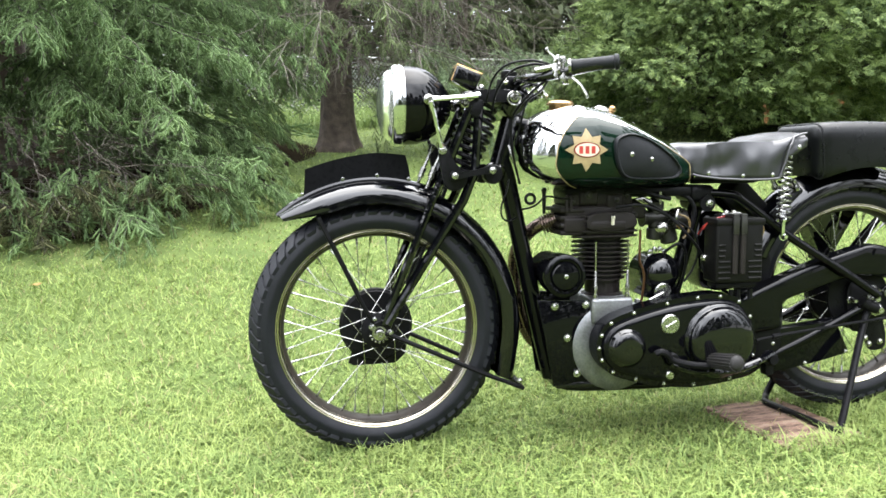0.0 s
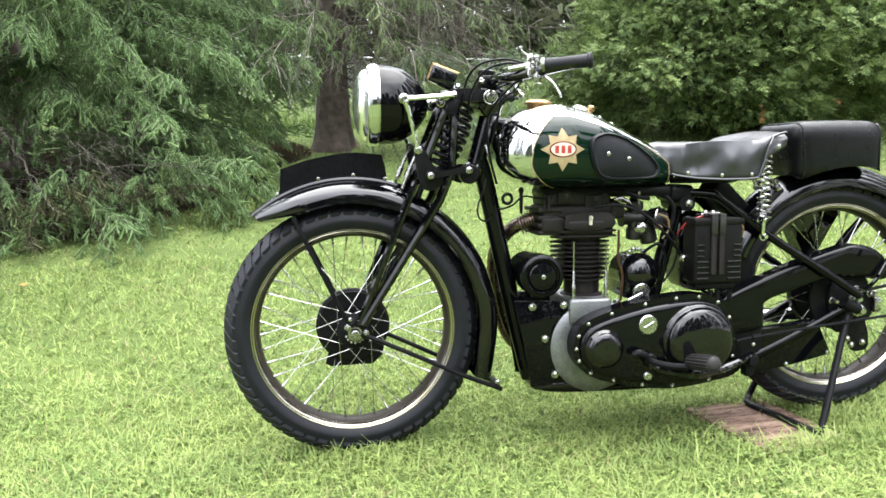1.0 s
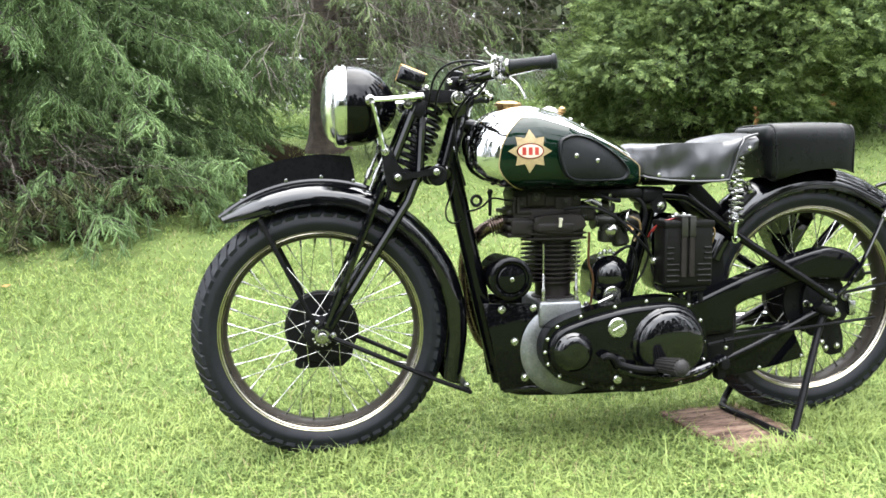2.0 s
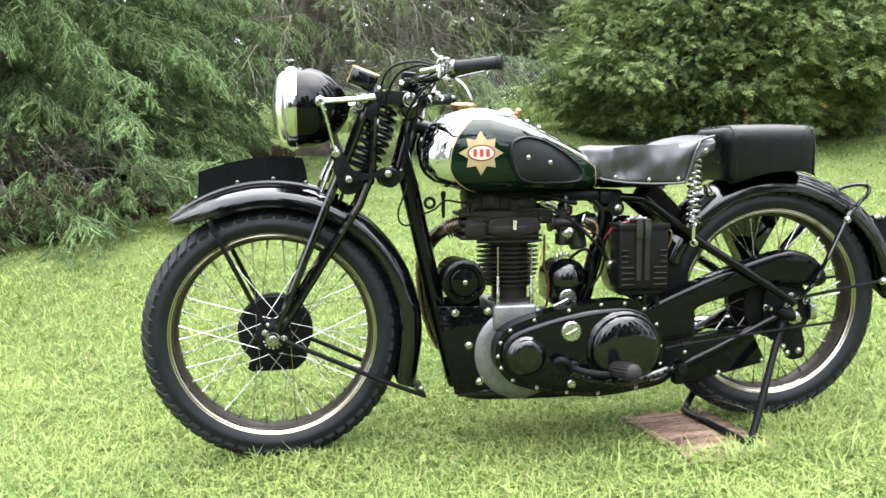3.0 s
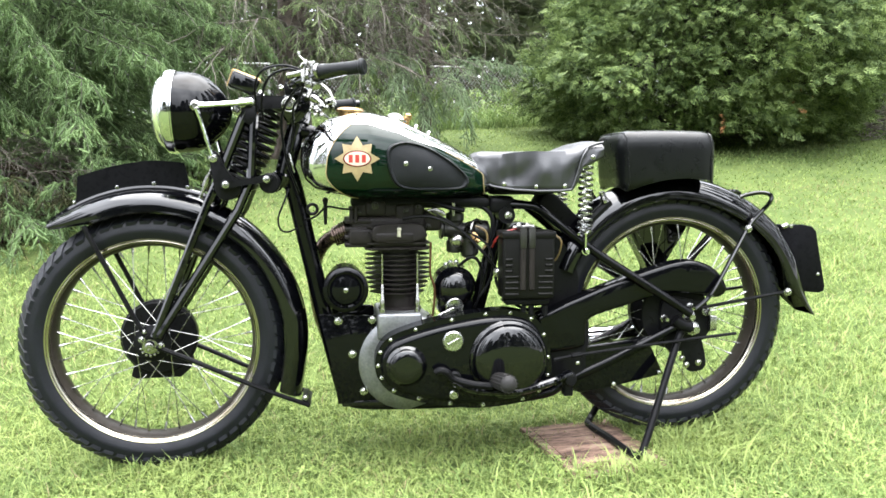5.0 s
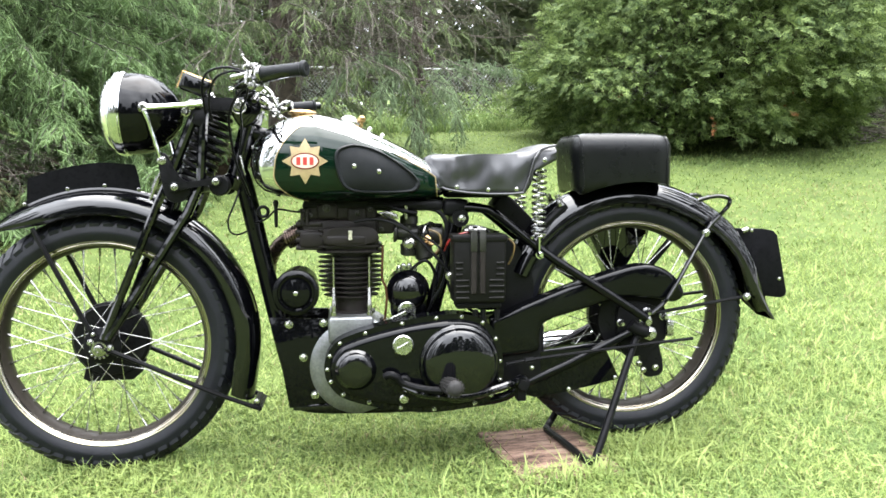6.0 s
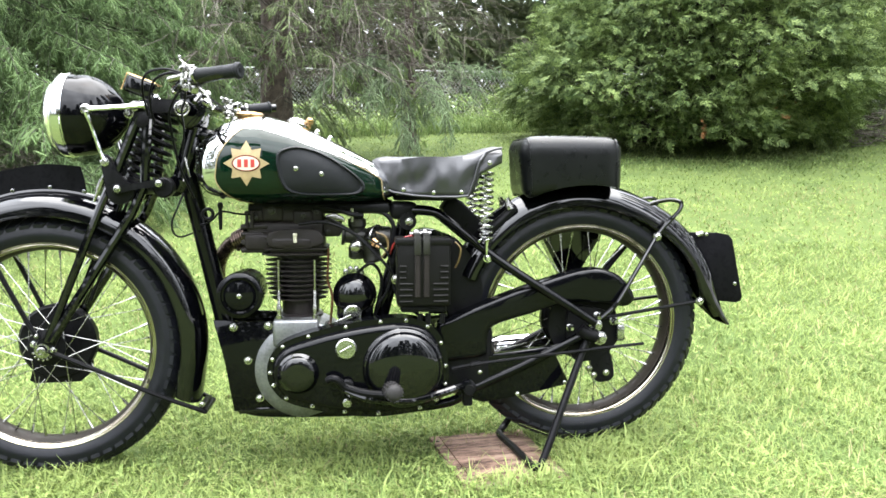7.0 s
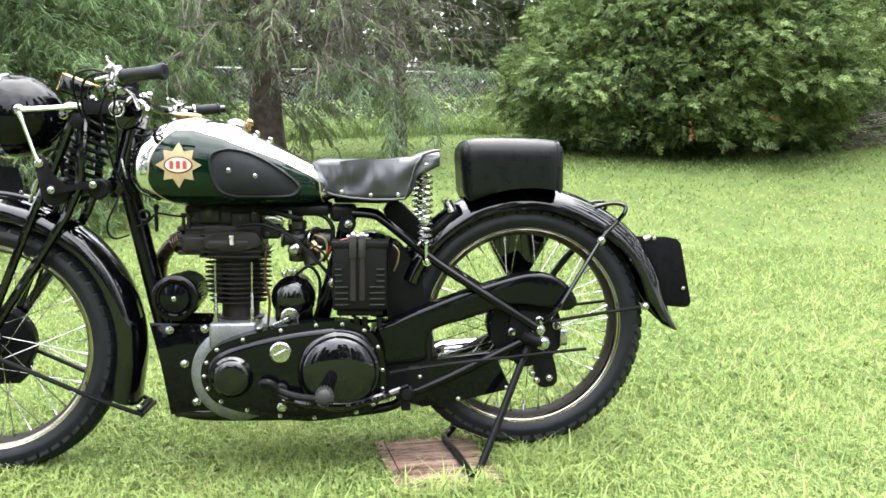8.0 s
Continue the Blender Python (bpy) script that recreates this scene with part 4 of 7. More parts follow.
for s in (1, -1):
    # panel over the side, its front edge curved, its rear cut square
    bm = bmesh.new()
    rows = []
    for j in range(25):
        v = j / 24
        a = -74 + v * 115
        xf = 0.438 + 0.080 * max(0, (0.6 - v) / 0.6) ** 1.5 + 0.066 * max(0, (v - 0.5) / 0.5) ** 2.2
        xr = 0.846 - 0.012 * v - 0.10 * max(0, (v - 0.80) / 0.20) ** 2
        row = []
        for i in range(41):
            u = i / 40
            x = xf + (xr - xf) * u
            p = tank_point(x, a - 9 * min(1, u / 0.6) * v + 3 * max(0, u - 0.7) * v)
            q = Vector((p.x, p.y * 1.0, p.z))
            c = Vector((x, 0, 0.5 * (tank_section(x)[0] + tank_section(x)[1])))
            q = c + (q - c) * (1 + 0.0022 / max(0.02, (q - c).length))
            row.append(bm.verts.new((q.x, s * q.y, q.z)))
        rows.append(row)
    for r0, r1 in zip(rows, rows[1:]):
        for i in range(40):
            bm.faces.new((r0[i], r0[i + 1], r1[i + 1], r1[i]))
    fore, aft = [r[0].co.copy() for r in rows], [r[-1].co.copy() for r in rows]
    part("side_panel", bm, GREEN, tank, "bottle green painted panel", 60)
    for edge in (fore, aft):
        bm = bmesh.new()
        tube(bm, edge, 0.0016, 6)
        part("gold_line", bm, GOLD, tank, "gold lining")
    # knee grip
    bm = bmesh.new()
    out = rounded([(0.586, 0.806), (0.606, 0.822), (0.640, 0.826), (0.690, 0.812), (0.748, 0.778), (0.790, 0.742), (0.792, 0.720), (0.770, 0.710), (0.700, 0.708), (0.640, 0.710), (0.605, 0.724), (0.588, 0.764)], 4)
    cx, cz = 0.675, 0.765
    levels = [(1.0, -0.001), (1.0, 0.011), (0.985, 0.0165), (0.955, 0.0185), (0.925, 0.0165), (0.895, 0.0110), (0.84, 0.0105), (0.6, 0.0125), (0.25, 0.0135)]
    loops = []
    for sc, lift in levels:
        loops.append([bm.verts.new((cx + (x - cx) * sc, s * (tank_side(cx + (x - cx) * sc, cz + (z - cz) * sc) - lift), cz + (z - cz) * sc)) for x, z in out])
    for l0, l1 in zip(loops, loops[1:]):
        for k in range(len(out)):
            bm.faces.new((l0[k], l0[(k + 1) % len(out)], l1[(k + 1) % len(out)], l1[k]))
    bm.faces.new(loops[-1])
    pad = part("knee_grip", bm, GRIP, tank, "moulded rubber knee grip", 50)
    for x, z in ((0.6305, 0.7735), (0.690, 0.761)):
        bm = bmesh.new()
        bolt(bm, (x, s * (tank_side(x, z) - 0.0125), z), (0, -s, 0), 0.0048, 0.006)
        part("grip_screw", bm, ZINC, pad)
    # star transfer with an oval in its middle
    bx, bz = 0.5145, 0.785

    def flat(bm, ring, lift):
        c = bm.verts.new((bx, s * (tank_side(bx, bz) - lift), bz))
        vs = [bm.verts.new((x, s * (tank_side(x, z) - lift), z)) for x, z in ring]
        mid = [bm.verts.new(((x + bx) / 2, s * (tank_side((x + bx) / 2, (z + bz) / 2) - lift), (z + bz) / 2)) for x, z in ring]
        for k in range(len(vs)):
            j = (k + 1) % len(vs)
            bm.faces.new((vs[k], vs[j], mid[j], mid[k]))
            bm.faces.new((mid[k], mid[j], c))
    bm = bmesh.new()
    star = []
    for k in range(16):
        a = 2 * math.pi * k / 16 + math.pi / 2
        r = (0.0545 if k % 4 == 0 else 0.0500) if k % 2 == 0 else 0.0345
        star.append((bx + r * math.cos(a), bz + r * math.sin(a)))
    dense = []
    for k in range(16):
        (x0, z0), (x1, z1) = star[k], star[(k + 1) % 16]
        dense += [(x0, z0), ((x0 + x1) / 2, (z0 + z1) / 2)]
    flat(bm, dense, 0.0046)
    badge = part("tank_badge", bm, GOLD, tank, "gold star transfer with a cream oval", 60)
    for rx, rz, lift, mat in ((0.0335, 0.0195, 0.0052, BLACK), (0.0318, 0.0180, 0.0057, RED), (0.0300, 0.0164, 0.0062, CREAM)):
        bm = bmesh.new()
        flat(bm, [(bx + rx * math.cos(a), bz + rz * math.sin(a)) for a in np.linspace(0, 2 * math.pi, 33)[:-1]], lift)
        part("badge_oval", bm, mat, badge, "", 60)
    for dx in (-0.0155, 0.0, 0.0155):
        bm = bmesh.new()
        vs = [bm.verts.new((bx + dx + px, s * (tank_side(bx + dx + px, bz + pz) - 0.0068), bz + pz)) for px, pz in ((-0.0048, -0.0095), (0.0048, -0.0095), (0.0048, 0.0095), (-0.0048, 0.0095))]
        bm.faces.new(vs)
        part("badge_bar", bm, RED, badge, "red bar")
bm = bmesh.new()
disc(bm, (0.502, 0, 0.896), (0.03, 0, 1), [(0, 0.030), (0.010, 0.030), (0.0105, 0.037), (0.0155, 0.037), (0.0175, 0.034), (0.0215, 0.032), (0.0225, 0.012)], 32)
part("filler_cap", bm, BRASS, tank, "brass filler cap")
bm = bmesh.new()
disc(bm, (0.622, 0.01, 0.886), (0.30, 0, 1), [(0, 0.028), (0.006, 0.029), (0.012, 0.023), (0.018, 0.016), (0.020, 0.006)], 24)
part("tank_gauge", bm, NICKEL, tank, "chromed tank-top fitting")
bm = bmesh.new()
disc(bm, (0.650, 0.01, 0.878), (0.2, 0, 1), [(0, 0.006), (0.012, 0.006), (0.014, 0.010), (0.024, 0.010), (0.028, 0.006)], 14)
part("breather_cap", bm, BRASS, tank, "small brass knob")
for x, z in ((0.672, 0.868), (0.705, 0.852)):
    bm = bmesh.new()
    bolt(bm, (x, 0.0, z - 0.004), (0.4, 0, 1), 0.008, 0.012)
    part("tank_screw", bm, CHROME, tank)

# ---- engine ----
bm = bmesh.new()
disc(bm, (0.638, -0.094, 0.264), (0, 1, 0), [(0, 0.100), (0.003, 0.117), (0.010, 0.1245), (0.18, 0.1245), (0.188, 0.116), (0.190, 0.100)], 48)
block(bm, (0.562, -0.100, 0.325), (0.678, 0.088, 0.394), 0.008, 3)
block(bm, (0.56, -0.08, 0.172), (0.98, 0.08, 0.26), 0.012, 2)
engine = part("engine", bm, ALLOY, bike, "single cylinder engine with cast alloy crankcase")
bm = bmesh.new()
disc(bm, (0.627, 0, 0.386), (0, 0, 1), [(0, 0.052), (0.004, 0.058), (0.01, 0.058), (0.014, 0.048), (0.20, 0.050)], 36)
cyl = part("cylinder", bm, IRON, engine, "black finned iron cylinder")


def fin_outline(cx, cy, w, d, r, n=5):
    out = []
    for qx, qy, a0 in ((1, 1, 0), (-1, 1, 90), (-1, -1, 180), (1, -1, 270)):
        for k in range(n):
            a = radians(a0 + 90 * k / (n - 1))
            out.append((cx + qx * (w - r) + r * math.cos(a), cy + qy * (d - r) + r * math.sin(a)))
    return out


for k in range(10):
    z = 0.436 + 0.0125 * k
    w = 0.058 + 0.027 * min(1, (k + 3) / 6)
    bm = bmesh.new()
    ring = [(0.622 + w * math.cos(q), 0.064 * math.copysign(abs(math.sin(q)) ** 1.7, math.sin(q))) for q in np.linspace(0, 2 * math.pi, 33)[:-1]]
    a = [bm.verts.new((x, y, z)) for x, y in ring]
    b = [bm.verts.new((x, y, z + 0.0038)) for x, y in ring]
    bm.faces.new(a)
    bm.faces.new(b)
    for i in range(len(ring)):
        bm.faces.new((a[i], a[(i + 1) % len(ring)], b[(i + 1) % len(ring)], b[i]))
    part("fin", bm, IRON, cyl)
# head
bm = bmesh.new()
block(bm, (0.552, -0.072, 0.556), (0.692, 0.072, 0.612), 0.010, 3)
block(bm, (0.498, -0.066, 0.590), (0.690, 0.066, 0.640), 0.010, 3)
block(bm, (0.492, -0.074, 0.566), (0.560, 0.066, 0.612), 0.010, 3)
block(bm, (0.556, -0.088, 0.572), (0.664, -0.05, 0.604), 0.011, 4)
head = part("cylinder_head", bm, IRON, engine, "black cast iron cylinder head")
for k in range(5):
    z = 0.556 + 0.0135 * k
    bm = bmesh.new()
    ring = fin_outline(0.618 - 0.008 * (k > 2), 0, 0.074 + (0.010 if k < 2 else 0.0), 0.080, 0.022)
    a = [bm.verts.new((x, y, z)) for x, y in ring]
    b = [bm.verts.new((x, y, z + 0.0042)) for x, y in ring]
    bm.faces.new(a)
    bm.faces.new(b)
    for i in range(len(ring)):
        bm.faces.new((a[i], a[(i + 1) % len(ring)], b[(i + 1) % len(ring)], b[i]))
    part("fin", bm, IRON, head)
for k in range(4):
    bm = bmesh.new()
    block(bm, (0.483, -0.07, 0.562 + 0.020 * k), (0.550, 0.07, 0.574 + 0.020 * k), 0.004)
    part("fin", bm, IRON, head)
bm = bmesh.new()
block(bm, (0.502, -0.060, 0.634), (0.690, 0.060, 0.679), 0.014, 4)
block(bm, (0.536, -0.068, 0.640), (0.590, 0.068, 0.680), 0.010, 3)
block(bm, (0.612, -0.066, 0.628), (0.664, 0.066, 0.672), 0.010, 3)
block(bm, (0.670, -0.045, 0.600), (0.735, 0.045, 0.652), 0.010, 3)
part("rocker_box", bm, IRON, head, "black rocker box")
for x, y, z, r in ((0.561, -0.068, 0.668, 0.0085), (0.520, -0.061, 0.650, 0.005), (0.640, -0.067, 0.655, 0.006), (0.672, -0.061, 0.664, 0.005), (0.702, -0.046, 0.640, 0.006), (0.700, -0.046, 0.612, 0.006)):
    bm = bmesh.new()
    bolt(bm, (x, y, z), (0, -1, 0), r, 0.008)
    part("rocker_nut", bm, CARB, head)
for x in (0.500, 0.512):
    bm = bmesh.new()
    disc(bm, (x, -0.070, 0.626), (0, 0, 1), [(0, 0.0045), (0.032, 0.0045), (0.033, 0.0065), (0.040, 0.0065), (0.042, 0.004)], 8)
    part("head_stud", bm, IRON, head)
bm = bmesh.new()
slab(bm, rounded([(0.555, 0.600), (0.560, 0.618), (0.640, 0.622), (0.680, 0.618), (0.684, 0.580), (0.560, 0.576)], 3), -0.086, -0.07, 0.004)
part("head_cover", bm, IRON, head)
bm = bmesh.new()
disc(bm, (0.620, -0.090, 0.590), (0, -0.2, 1), [(0, 0.005), (0.016, 0.0045), (0.018, 0.006), (0.023, 0.005)], 10)
part("spark_plug", bm, CREAM, head, "pale plug insulator")
bm = bmesh.new()
slab(bm, [(0.688, 0.655), (0.718, 0.662), (0.740, 0.652), (0.745, 0.640), (0.715, 0.640)], -0.066, -0.046, 0.005)
part("rocker_arm_cover", bm, NICKEL, head)
for x in (0.577, 0.667):
    bm = bmesh.new()
    tube(bm, [(x, -0.082, 0.394), (x, -0.082, 0.545)], 0.0027, 8)
    disc(bm, (x, -0.082, 0.394), (0, 0, 1), [(0, 0.0075), (0.010, 0.0075), (0.011, 0.005), (0.018, 0.005), (0.019, 0.006), (0.034, 0.006), (0.038, 0.0040), (0.070, 0.0040), (0.073, 0.0027)], 8)
    part("cylinder_stud", bm, NICKEL, engine, "nickelled cylinder stud")
bm = bmesh.new()
disc(bm, (0.70, -0.07, 0.378), (0, -1, 0), [(0, 0.009), (0.02, 0.009), (0.024, 0.006)], 8)
part("case_bolt", bm, ZINC, engine)
# exhaust: from the port, forward, and down the far side
bm = bmesh.new()
tube(bm, smooth_path([(0.500, 0.01, 0.600), (0.470, 0.02, 0.592), (0.432, 0.045, 0.565), (0.405, 0.075, 0.515), (0.402, 0.10, 0.44), (0.422, 0.118, 0.33), (0.470, 0.125, 0.235), (0.58, 0.13, 0.195), (0.80, 0.135, 0.20), (1.02, 0.135, 0.235), (1.16, 0.135, 0.262)], 7), 0.0188, 16)
exhaust = part("exhaust_pipe", bm, EXHAUST, bike, "tarnished exhaust pipe running down the far side")
bm = bmesh.new()
disc(bm, (1.14, 0.135, 0.258), (1, 0, 0.05), [(0, 0.022), (0.02, 0.034), (0.04, 0.037), (0.22, 0.037), (0.25, 0.030), (0.27, 0.017), (0.31, 0.017)], 28)
part("silencer", bm, CHROME, exhaust, "chromed silencer")
bm = bmesh.new()
for k in range(6):
    disc(bm, (0.492 - 0.0062 * k, 0.006 + 0.002 * k, 0.600 - 0.0032 * k), (-0.85, 0.15, -0.32), [(0, 0.020), (0.001, 0.029 - 0.0006 * k), (0.0035, 0.029 - 0.0006 * k), (0.0045, 0.020)], 24)
part("exhaust_nut", bm, EXHAUST, exhaust, "finned exhaust nut")

# ---- dynamo, chaincase and its covers ----
bm = bmesh.new()
disc(bm, (0.484, 0.06, 0.459), (0, -1, 0), [(0, 0.045), (0.004, 0.050), (0.10, 0.050), (0.105, 0.056), (0.160, 0.0575), (0.170, 0.0565), (0.174, 0.052), (0.175, 0.046), (0.170, 0.044), (0.169, 0.040), (0.172, 0.038), (0.177, 0.034), (0.180, 0.020), (0.181, 0.006)], 44)
dynamo = part("dynamo", bm, BLACK_PLAIN, bike, "black round dynamo cap")
bm = bmesh.new()
bolt(bm, (0.484, -0.116, 0.459), (0, -1, 0), 0.0075, 0.006)
part("dynamo_screw", bm, ZINC, dynamo)

CASE = [(0.553, 0.275), (0.560, 0.312), (0.588, 0.346), (0.652, 0.371), (0.744, 0.393), (0.830, 0.405), (0.895, 0.407), (0.952, 0.390), (0.988, 0.345), (1.000, 0.285), (1.000, 0.235), (0.975, 0.192), (0.930, 0.170), (0.825, 0.158), (0.740, 0.165), (0.660, 0.181), (0.595, 0.204), (0.562, 0.240)]
bm = bmesh.new()
slab(bm, rounded(CASE, 5), -0.160, -0.105, 0.004, 2)
case = part("primary_chaincase", bm, BLACK_PLAIN, bike, "glossy black primary chaincase with domed clutch cover")
bm = bmesh.new()
rim = rounded(CASE, 8)


# the cover swells out of its screwed flange with a full round edge
cushion(bm, inset(rim, 0.0145), -0.158, -0.178, 0.016, 6)
part("case_cover", bm, BLACK_PLAIN, case, "", 60)
seat = inset(rounded(CASE, 1), 0.0075)
for k, (x, z) in enumerate(seat):
    bm = bmesh.new()
    bolt(bm, (x, -0.1595, z), (0, -1, 0), 0.0041, 0.006)
    part("case_screw", bm, ZINC, case)
bm = bmesh.new()
dome = [(0, 0.101), (0.008, 0.100), (0.012, 0.094), (0.014, 0.091), (0.020, 0.090), (0.028, 0.086), (0.034, 0.075), (0.038, 0.058), (0.041, 0.035), (0.042, 0.012)]
disc(bm, (0.886, -0.172, 0.285), (0, -1, 0), dome, 56)
part("clutch_dome", bm, BLACK, case, "glossy domed clutch cover", 60)
bm = bmesh.new()
disc(bm, (0.630, -0.174, 0.276), (0, -1, 0), [(0, 0.052), (0.005, 0.050), (0.008, 0.045), (0.014, 0.043), (0.020, 0.037), (0.022, 0.026), (0.0215, 0.010)], 40)
part("engine_dome", bm, BLACK, case, "small domed cover", 60)
bm = bmesh.new()
disc(bm, (0.746, -0.175, 0.335), (0, -1, 0), [(0, 0.026), (0.006, 0.026), (0.009, 0.023), (0.0095, 0.004)], 30)
block(bm, (-0.016, -0.0025, -0.0035), (0.016, 0.0025, 0.0035), 0.001, 1, Matrix.Translation((0.746, -0.186, 0.335)) @ Matrix.Rotation(radians(-28), 4, "Y"))
part("filler_cap", bm, ZINC, case, "slotted bright filler cap")
bm = bmesh.new()
disc(bm, (0.748, -0.175, 0.200), (0, -1, 0), [(0, 0.012), (0.006, 0.012), (0.009, 0.009)], 8)
part("level_plug", bm, ZINC, case)
# gear pedal and footrest
bm = bmesh.new()
tube(bm, smooth_path([(0.700, -0.196, 0.262), (0.712, -0.200, 0.268), (0.728, -0.200, 0.262), (0.745, -0.196, 0.245), (0.790, -0.205, 0.232), (0.84, -0.215, 0.228)], 5), 0.009, 10, radii=None)
pedal = part("gear_pedal", bm, BLACK_SATIN, bike, "black gear pedal and footrest hanger")
bm = bmesh.new()
tube(bm, smooth_path([(0.745, -0.19, 0.235), (0.80, -0.20, 0.216), (0.90, -0.20, 0.208), (0.985, -0.185, 0.222), (1.055, -0.15, 0.236)], 6), 0.010, 10)
part("pedal_arm", bm, BLACK, pedal)
bm = bmesh.new()
disc(bm, (0.748, -0.184, 0.247), (0, -1, 0), [(0, 0.016), (0.012, 0.016), (0.015, 0.012)], 14)
part("pedal_pivot", bm, BLACK_SATIN, pedal)
bm = bmesh.new()
disc(bm, (0.852, -0.205, 0.240), (0.05, -1, 0.18), [(0, 0.015), (0.003, 0.017), (0.104, 0.0200), (0.112, 0.0190), (0.117, 0.0155), (0.120, 0.009), (0.121, 0.003)], 26)
part("footrest_rubber", bm, PEDAL, pedal, "worn ribbed footrest rubber")
for k in range(16):
    a = 2 * math.pi * k / 16
    d, u, v = ring_frame((0.05, -1, 0.18))
    c = Vector((0.852, -0.205, 0.240)) + (u * math.cos(a) + v * math.sin(a)) * 0.0185
    bm = bmesh.new()
    tube(bm, [c + d * 0.006, c + d * 0.112 + (u * math.cos(a) + v * math.sin(a)) * 0.0018], 0.0022, 6)
    part("rubber_rib", bm, PEDAL, pedal)
# footrest clamp joint
bm = bmesh.new()
disc(bm, (1.052, -0.135, 0.222), (0, -1, 0), [(0, 0.020), (0.02, 0.020), (0.024, 0.013), (0.034, 0.013)], 14)
block(bm, (1.040, -0.15, 0.175), (1.064, -0.12, 0.215), 0.004)
part("footrest_clamp", bm, BLACK_SATIN, pedal)

# ---- magneto, carburettor, gearbox ----
bm = bmesh.new()
disc(bm, (0.768, 0.03, 0.452), (0, -1, 0), [(0, 0.046), (0.004, 0.052), (0.080, 0.052), (0.084, 0.056), (0.092, 0.056), (0.096, 0.052), (0.108, 0.049), (0.120, 0.041), (0.128, 0.028), (0.133, 0.010)], 40)
block(bm, (0.722, -0.08, 0.385), (0.815, 0.06, 0.45), 0.014, 3)
disc(bm, (0.768, -0.03, 0.490), (0.05, 0, 1), [(0, 0.030), (0.008, 0.026), (0.014, 0.012)], 26)
magneto = part("magneto", bm, BLACK, bike, "black magneto with bright terminal cap")
bm = bmesh.new()
for dx, dz in ((0.745, 0.505), (0.757, 0.512), (0.772, 0.512), (0.785, 0.505)):
    disc(bm, (dx, -0.05, dz), (0.2 * (dx - 0.765) * 20, -0.2, 1), [(0, 0.007), (0.008, 0.007), (0.012, 0.004)], 8)
part("terminal", bm, ZINC, magneto)
bm = bmesh.new()
disc(bm, (0.762, -0.090, 0.408), (0, -1, -0.12), [(0, 0.0235), (0.008, 0.0235), (0.010, 0.0215), (0.009, 0.0190), (0.006, 0.0180), (0.007, 0.004)], 28)
part("oil_indicator", bm, ZINC, magneto, "bright round cap")
bm = bmesh.new()
block(bm, (-0.040, -0.004, -0.006), (0.006, 0.004, 0.006), 0.002, 1, Matrix.Translation((0.755, -0.110, 0.402)) @ Matrix.Rotation(radians(-24), 4, "Y"))
part("kick_pawl", bm, ZINC, magneto)
bm = bmesh.new()
disc(bm, (0.775, -0.01, 0.540), (0, 0, 1), [(0, 0.018), (0.004, 0.023), (0.030, 0.023), (0.034, 0.019), (0.080, 0.019), (0.086, 0.024), (0.104, 0.024), (0.108, 0.016), (0.124, 0.010)], 24)
disc(bm, (0.735, -0.01, 0.602), (1, 0, -0.05), [(0, 0.026), (0.006, 0.026), (0.010, 0.020), (0.085, 0.022), (0.090, 0.029), (0.125, 0.029), (0.130, 0.022)], 24)
disc(bm, (0.812, -0.015, 0.552), (0.2, -0.1, -1), [(-0.028, 0.012), (-0.026, 0.024), (0.018, 0.024), (0.024, 0.016)], 20)
carb = part("carburettor", bm, CARB, bike, "dull nickel carburettor with brass fittings")
bm = bmesh.new()
disc(bm, (0.815, -0.045, 0.590), (0.5, -0.3, -0.5), [(0, 0.011), (0.014, 0.011), (0.017, 0.007), (0.028, 0.007)], 10)
part("union_nut", bm, BRASS, carb)
bm = bmesh.new()
disc(bm, (0.806, -0.035, 0.603), (0.78, -0.62, -0.08), [(0, 0.021), (0.010, 0.024), (0.020, 0.030), (0.024, 0.0315), (0.027, 0.0305), (0.024, 0.027), (0.014, 0.021), (0.004, 0.018)], 30)
part("intake_bell", bm, NICKEL, carb, "bright intake bell")
bm = bmesh.new()
disc(bm, (0.772, -0.058, 0.575), (0, -1, 0), [(0, 0.017), (0.012, 0.017), (0.018, 0.012), (0.020, 0.005)], 22)
part("float_bowl", bm, NICKEL, carb, "dull bright float bowl")
bm = bmesh.new()
disc(bm, (0.762, -0.070, 0.640), (0, 0, 1), [(0, 0.004), (0.012, 0.004), (0.013, 0.008), (0.024, 0.008), (0.025, 0.005), (0.034, 0.005)], 10)
disc(bm, (0.748, -0.070, 0.660), (1, 0, 0), [(0, 0.004), (0.004, 0.006), (0.026, 0.006), (0.030, 0.004)], 10)
part("fuel_tap", bm, NICKEL, carb, "bright fuel tap under the tank")
bm = bmesh.new()
disc(bm, (0.782, -0.02, 0.655), (0, 0, 1), [(0, 0.008), (0.016, 0.008)], 8)
part("union_nut", bm, BRASS, carb)
